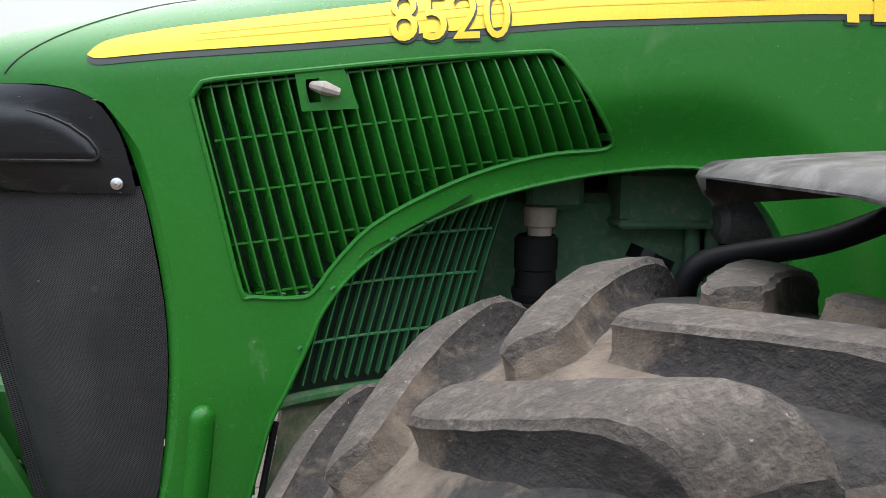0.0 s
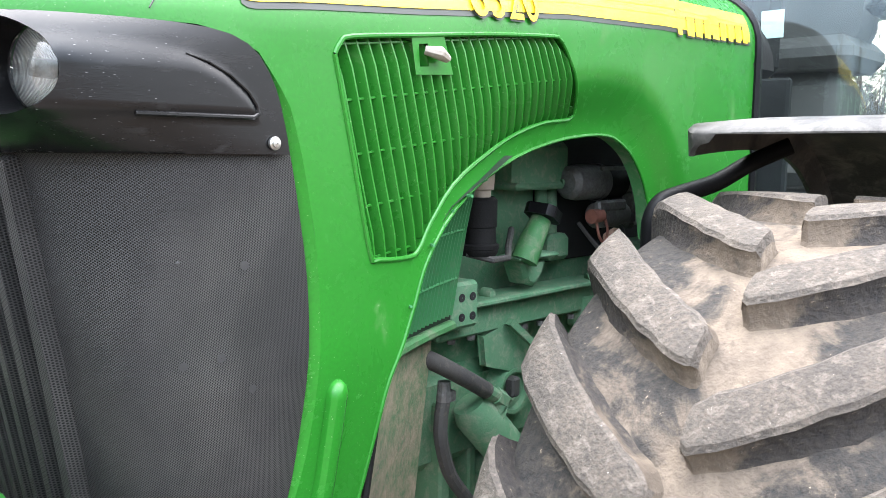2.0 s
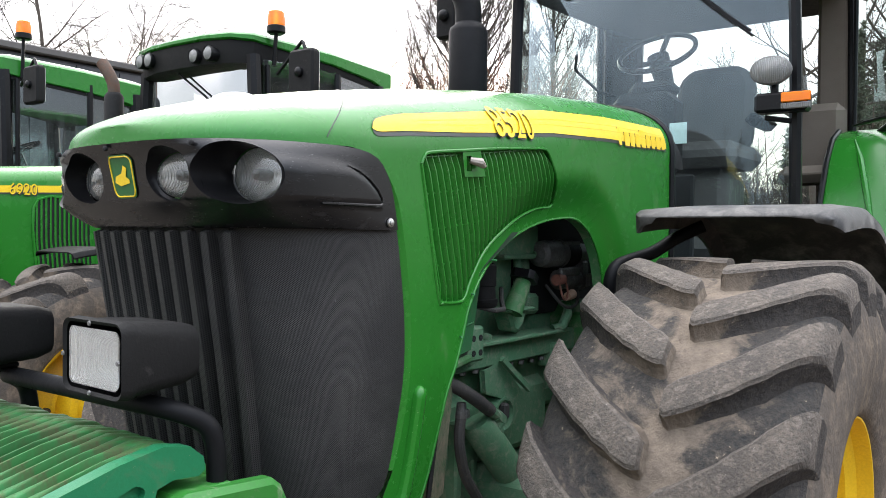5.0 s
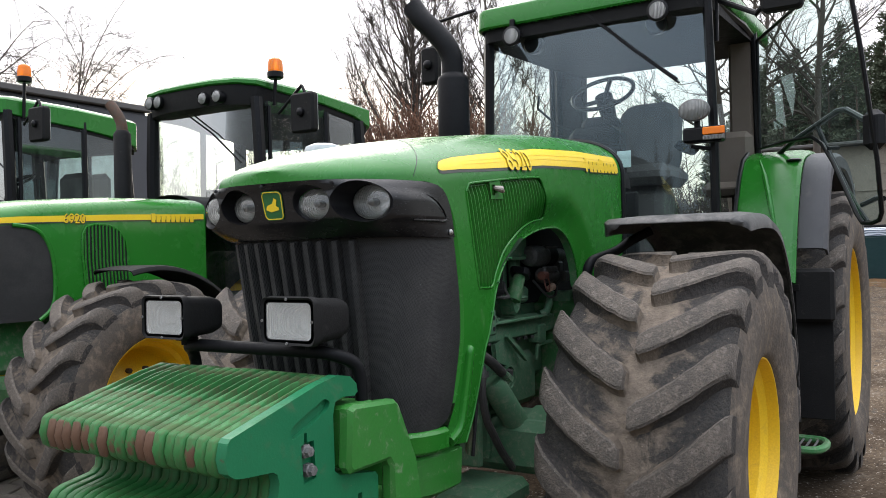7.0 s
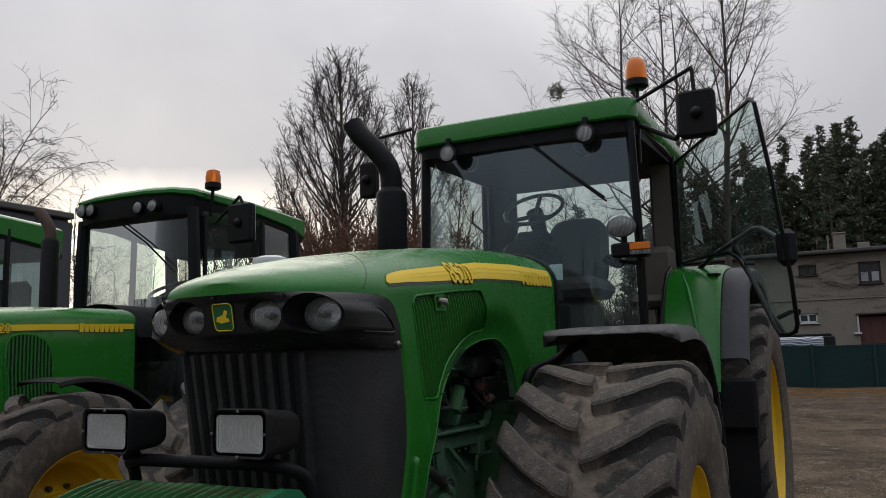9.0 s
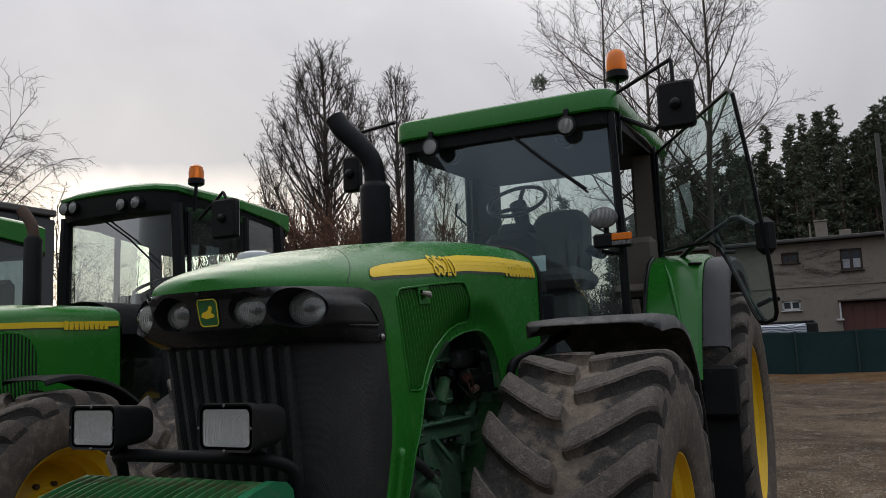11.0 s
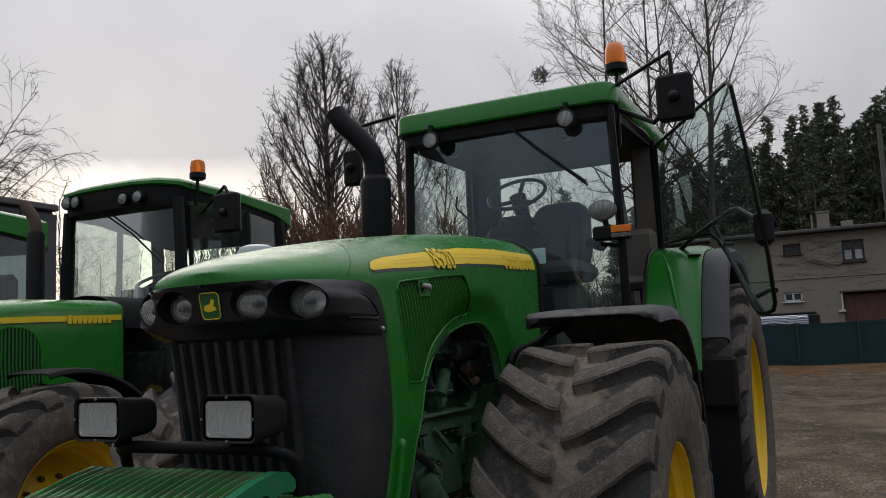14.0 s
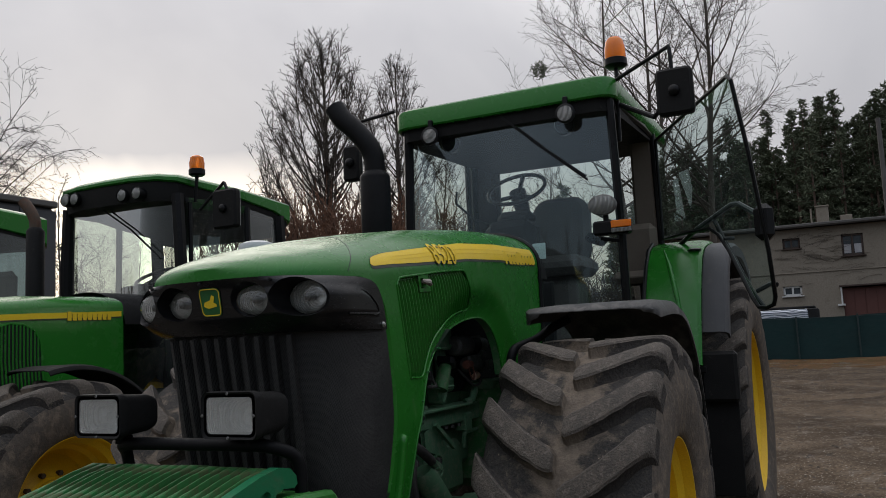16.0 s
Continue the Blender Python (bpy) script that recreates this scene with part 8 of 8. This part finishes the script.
plant_tree("tall leafless tree with a dense crown of fine twigs", (16.6, 11.05, 0), dict(seed=4, height=10.6, env=lambda z: lerp(z, [1.5, 2.8, 4.2, 5.6, 7.0, 8.2, 9.2, 10.1, 10.6], [1.2, 1.7, 2.05, 2.0, 1.9, 1.7, 1.25, 0.6, 0.05]), limbs_n=120, lean=(-0.12, 0.2)))
plant_tree("slender leafless tree behind the cab", (20.05, 10.75, 0), dict(seed=8, height=10.9, env=lambda z: lerp(z, [2.0, 4.0, 7.0, 9.0, 10.2, 10.9], [0.7, 1.0, 1.15, 0.95, 0.45, 0.05]), limbs_n=70, low=0.2))
plant_tree("tall leafless tree with several stems and open branching", (27.0, 4.3, 0), dict(seed=21, height=16.5, radius=5.0, trunk_r=0.15, first=0.36, rise=33, n0=15, stems=3, splay=0.19, leaf=1))
plant_tree("tall leafless tree with long arching branches", (27.5, 2.25, 0), dict(seed=13, height=17.0, radius=4.0, trunk_r=0.17, first=0.32, rise=40, n0=28, leaf=2, droop=0.12))
plant_tree("weeping bare birch beyond the row of tractors", (12.4, 21.7, 0), dict(seed=5, height=9.0, radius=3.0, trunk_r=0.12, first=0.25, rise=46, n0=28, droop=0.6, leaf=1, stems=2, splay=0.1))
plant_tree("weeping bare birch beyond the dark building", (11.0, 22.9, 0), dict(seed=11, height=12.0, radius=3.2, trunk_r=0.12, first=0.25, rise=44, n0=16, droop=0.4, leaf=1))
plant_tree("small bare tree behind the row of tractors", (14.6, 19.8, 0), dict(seed=17, height=6.8, radius=1.5, trunk_r=0.06, first=0.3, rise=50, n0=10, droop=0.2, leaf=1))
plant_tree("bare tree seen through the cab", (30.0, 14.2, 0), dict(seed=31, height=9.8, radius=3.0, trunk_r=0.12, first=0.15, rise=46, n0=20, leaf=3))
plant_tree("bare tree seen through the cab", (33.0, 9.5, 0), dict(seed=37, height=9.0, radius=2.6, trunk_r=0.10, first=0.12, rise=50, n0=18, leaf=2))
ms = Geo()
rng = random.Random(2)
for k in range(320):
    d = Vector((rng.gauss(0, 1), rng.gauss(0, 1), rng.gauss(0, 1))).normalized()
    c_ = d * 0.34 * rng.random() ** 0.5
    e_ = Vector((rng.gauss(0, 1), rng.gauss(0, 1), rng.gauss(0, 1))).normalized()
    ms.tube([c_, c_ + e_ * 0.12], [0.008, 0.014], 3)
solo("mistletoe", ms, M_NEEDLE, "round clump of mistletoe in a bare tree", "mistletoe", at=Matrix.Translation((26.1, 7.7, 11.7)), smooth=0)


def shrubs(name, label, spots, mat, seed, h0, h1):
    """A thicket of many thin upright stems."""
    rng = random.Random(seed)
    g = Geo()
    for x, y, w in spots:
        for k in range(int(150 * w)):
            p = Vector((x + rng.gauss(0, 0.5 * w), y + rng.gauss(0, 0.55 * w), 0))
            d = Vector((rng.uniform(-0.3, 0.3), rng.uniform(-0.3, 0.3), 1)).normalized()
            h = rng.uniform(h0, h1)
            g.tube([p, p + d * h * 0.5, p + d * h + Vector((rng.uniform(-0.2, 0.2), rng.uniform(-0.2, 0.2), 0))], [0.025, 0.016, 0.006], 3, cap=False)
            for j in range(10):
                q = p + d * h * rng.uniform(0.3, 1.0)
                e = (d + Vector((rng.uniform(-1, 1), rng.uniform(-1, 1), rng.uniform(-0.2, 0.7)))).normalized()
                l = rng.uniform(0.3, 0.9)
                g.tube([q, q + e * l], [0.012, 0.006], 3, cap=False)
                for m_ in range(20):
                    c = q + e * l * rng.uniform(0.3, 1.0)
                    a = Vector((rng.uniform(-1, 1), rng.uniform(-1, 1), rng.uniform(-1, 1))) * 0.045
                    b = Vector((rng.uniform(-1, 1), rng.uniform(-1, 1), rng.uniform(-1, 1))) * 0.045
                    g.put([c, c + a, c + b], [(0, 1, 2)])
    return solo(name, g, mat, label, "shrubs", kind="stuff", smooth=0)


shrubs("thicket", "thicket of russet shrubs with dry leaves", [(14.0, 10.4, 1.3), (15.2, 12.2, 1.4), (16.4, 9.2, 1.3), (14.4, 8.6, 1.2), (17.5, 13.6, 1.5), (18.6, 8.2, 1.2)], M_TWIG_RED, 4, 2.8, 5.4)
shrubs("thicket", "line of low grey-brown bushes behind the tractors", [(24, 20, 1.8), (25, 23, 1.8), (23, 26, 1.6), (26, 14, 1.6), (31, 12, 1.6), (32, 7.5, 1.4), (31, 4.5, 1.3)], M_TWIG, 9, 2.0, 4.2)
fb = Geo()
rng = random.Random(12)
for k in range(90):
    y = rng.uniform(8, 70)
    x = rng.uniform(52, 62) - 0.25 * max(0, y - 30)
    h = rng.uniform(6.5, 12.5)
    d = Vector((rng.uniform(-0.1, 0.1), rng.uniform(-0.1, 0.1), 1)).normalized()
    fb.tube([(x, y, 0), Vector((x, y, 0)) + d * h], [0.07, 0.015], 3, cap=False)
    for j in range(34):
        q = Vector((x, y, 0)) + d * h * rng.uniform(0.25, 1.0)
        e = Vector((rng.uniform(-1, 1), rng.uniform(-1, 1), rng.uniform(0.1, 1.1))).normalized()
        l = rng.uniform(0.5, 2.0)
        fb.tube([q, q + e * l], [0.016, 0.008], 3, cap=False)
        for i in range(3):
            q2 = q + e * l * rng.uniform(0.3, 1)
            e2 = (e + Vector((rng.uniform(-1, 1), rng.uniform(-1, 1), rng.uniform(-0.5, 1)))).normalized()
            fb.tube([q2, q2 + e2 * l * 0.5], [0.010, 0.006], 3, cap=False)
solo("far_trees", fb, M_TWIG, "distant line of bare trees along the yard's edge", "trees", kind="stuff", smooth=0)


def pine(g_t, g_n, x, y, h, rng):
    """A pine: bare lower trunk, whorls of drooping boughs with needle tufts."""
    lean = Vector((rng.uniform(-0.02, 0.02), rng.uniform(-0.02, 0.02), 1))
    g_t.tube([(x, y, 0), (x + lean.x * h, y + lean.y * h, h * 0.97)], [0.17, 0.03], 5, cap=False)
    low = rng.choice((0.12, 0.22, 0.34))
    for k in range(52):
        f = low + (1 - low) * (k / 52) ** 0.85
        a = rng.uniform(0, 2 * math.pi)
        l = (1 - f) ** 0.85 * 2.7 * rng.uniform(0.5, 1.15) + 0.15
        o = Vector((x + lean.x * h * f, y + lean.y * h * f, h * f))
        d = Vector((math.cos(a), math.sin(a), rng.uniform(-0.05, 0.45)))
        g_t.tube([o, o + d * l], [0.035, 0.01], 3, cap=False)
        for j in range(int(8 + l * 6)):
            c = o + d * l * rng.uniform(0.3, 1.05) + Vector((rng.uniform(-0.25, 0.25), rng.uniform(-0.25, 0.25), rng.uniform(-0.1, 0.25)))
            for m_ in range(5):
                u = Vector((rng.uniform(-1, 1), rng.uniform(-1, 1), rng.uniform(-0.4, 0.9))).normalized() * rng.uniform(0.2, 0.42)
                v = Vector((rng.uniform(-1, 1), rng.uniform(-1, 1), rng.uniform(-0.6, 0.6))).normalized() * 0.15
                g_n.put([c - v * 0.5, c + u, c + v * 0.5], [(0, 1, 2)])


wt_, wn_ = Geo(), Geo()
rng = random.Random(7)
for k in range(270):
    y = -28 + 43 * (k / 270) + rng.uniform(-1.5, 1.5)
    x = 62 + rng.uniform(0, 16)
    h = rng.uniform(12.5, 17.0) + lerp(y, [-24, -5, 1, 5, 12, 36], [2.5, 2.0, 1.8, 1.0, -1.5, -4])
    pine(wt_, wn_, x, y, h, rng)
woods = thing("pine_woods", "dark pine wood behind the house", "pine wood", kind="stuff")
part("trunks", wt_, M_PINE_BARK, woods, smooth=0)
part("needles", wn_, M_NEEDLE, woods, smooth=0)
for i, (x, y, h) in enumerate(((62, -5.0, 17.0), (61, -2.6, 15.0), (61, -8, 17.5), (60, -0.9, 15.2), (54, 15.6, 12.4))):
    a_, b_ = Geo(), Geo()
    pine(a_, b_, 0, 0, h, random.Random(40 + i))
    t = thing("tree", "dark green pine behind the house" if i < 3 else "dark green conifer seen past the cab", "tree", Matrix.Translation((x, y, 0)))
    part("trunk", a_, M_PINE_BARK, t, smooth=0)
    part("crown", b_, M_NEEDLE, t, smooth=0)
pole = solo("utility_pole", Geo().tube([(0, 0, 0), (0, 0, 11.5)], [0.14, 0.11], 10), M_EAVE, "slim grey utility pole behind the house", "pole", at=Matrix.Translation((42.0, -4.28, 0)))

# ------------------------------------------------------------- dark building and far wall
bld = thing("dark_building", "long low building with anthracite cladding and a flat parapet", "building")
part("wall", Geo().box((3.5, 16.4, 2.2), (7.9, 10, 4.4), 0.02), M_CLAD, bld)
part("parapet", Geo().box((3.5, 16.4, 4.47), (8.0, 10.2, 0.12), 0.02), M_EAVE, bld)
for i in range(10):
    part("panel", Geo().box((0.1 + i * 0.78, 11.38, 2.2), (0.76, 0.03, 4.3), 0.006), M_CLAD, bld)
solo("boundary_wall", Geo().box((-12, 33, 1.0), (24, 0.3, 2.0), 0.02), M_CLAD, "distant dark grey boundary wall", "wall", kind="structure")
# row out of view, added to be mirrored and to dim the front faces
tail = Geo()
rng = random.Random(77)
for k in range(260):
    y = rng.uniform(-70, 110)
    x = -rng.uniform(48, 62)
    h = rng.uniform(4.5, 9.0)
    d = Vector((rng.uniform(-0.08, 0.08), rng.uniform(-0.08, 0.08), 1)).normalized()
    tail.tube([(x, y, 0), Vector((x, y, 0)) + d * h], [0.16, 0.03], 3, cap=False)
    for j in range(46):
        f = rng.uniform(0.2, 1.0)
        q = Vector((x, y, 0)) + d * h * f
        e = Vector((rng.uniform(-1, 1), rng.uniform(-1, 1), rng.uniform(0.3, 1.4))).normalized()
        l = rng.uniform(0.6, 2.2) * (1.15 - 0.7 * f)
        tail.tube([q, q + e * l], [0.045, 0.015], 3, cap=False)
        for i in range(5):
            q2 = q + e * l * rng.uniform(0.3, 1)
            e2 = (e + Vector((rng.uniform(-1, 1), rng.uniform(-1, 1), rng.uniform(-0.4, 0.9)))).normalized()
            tail.tube([q2, q2 + e2 * l * 0.45], [0.022, 0.010], 3, cap=False)
solo("far_trees", tail, M_TWIG, "bare trees across the yard, mirrored in the glass", "trees", kind="stuff", smooth=0)
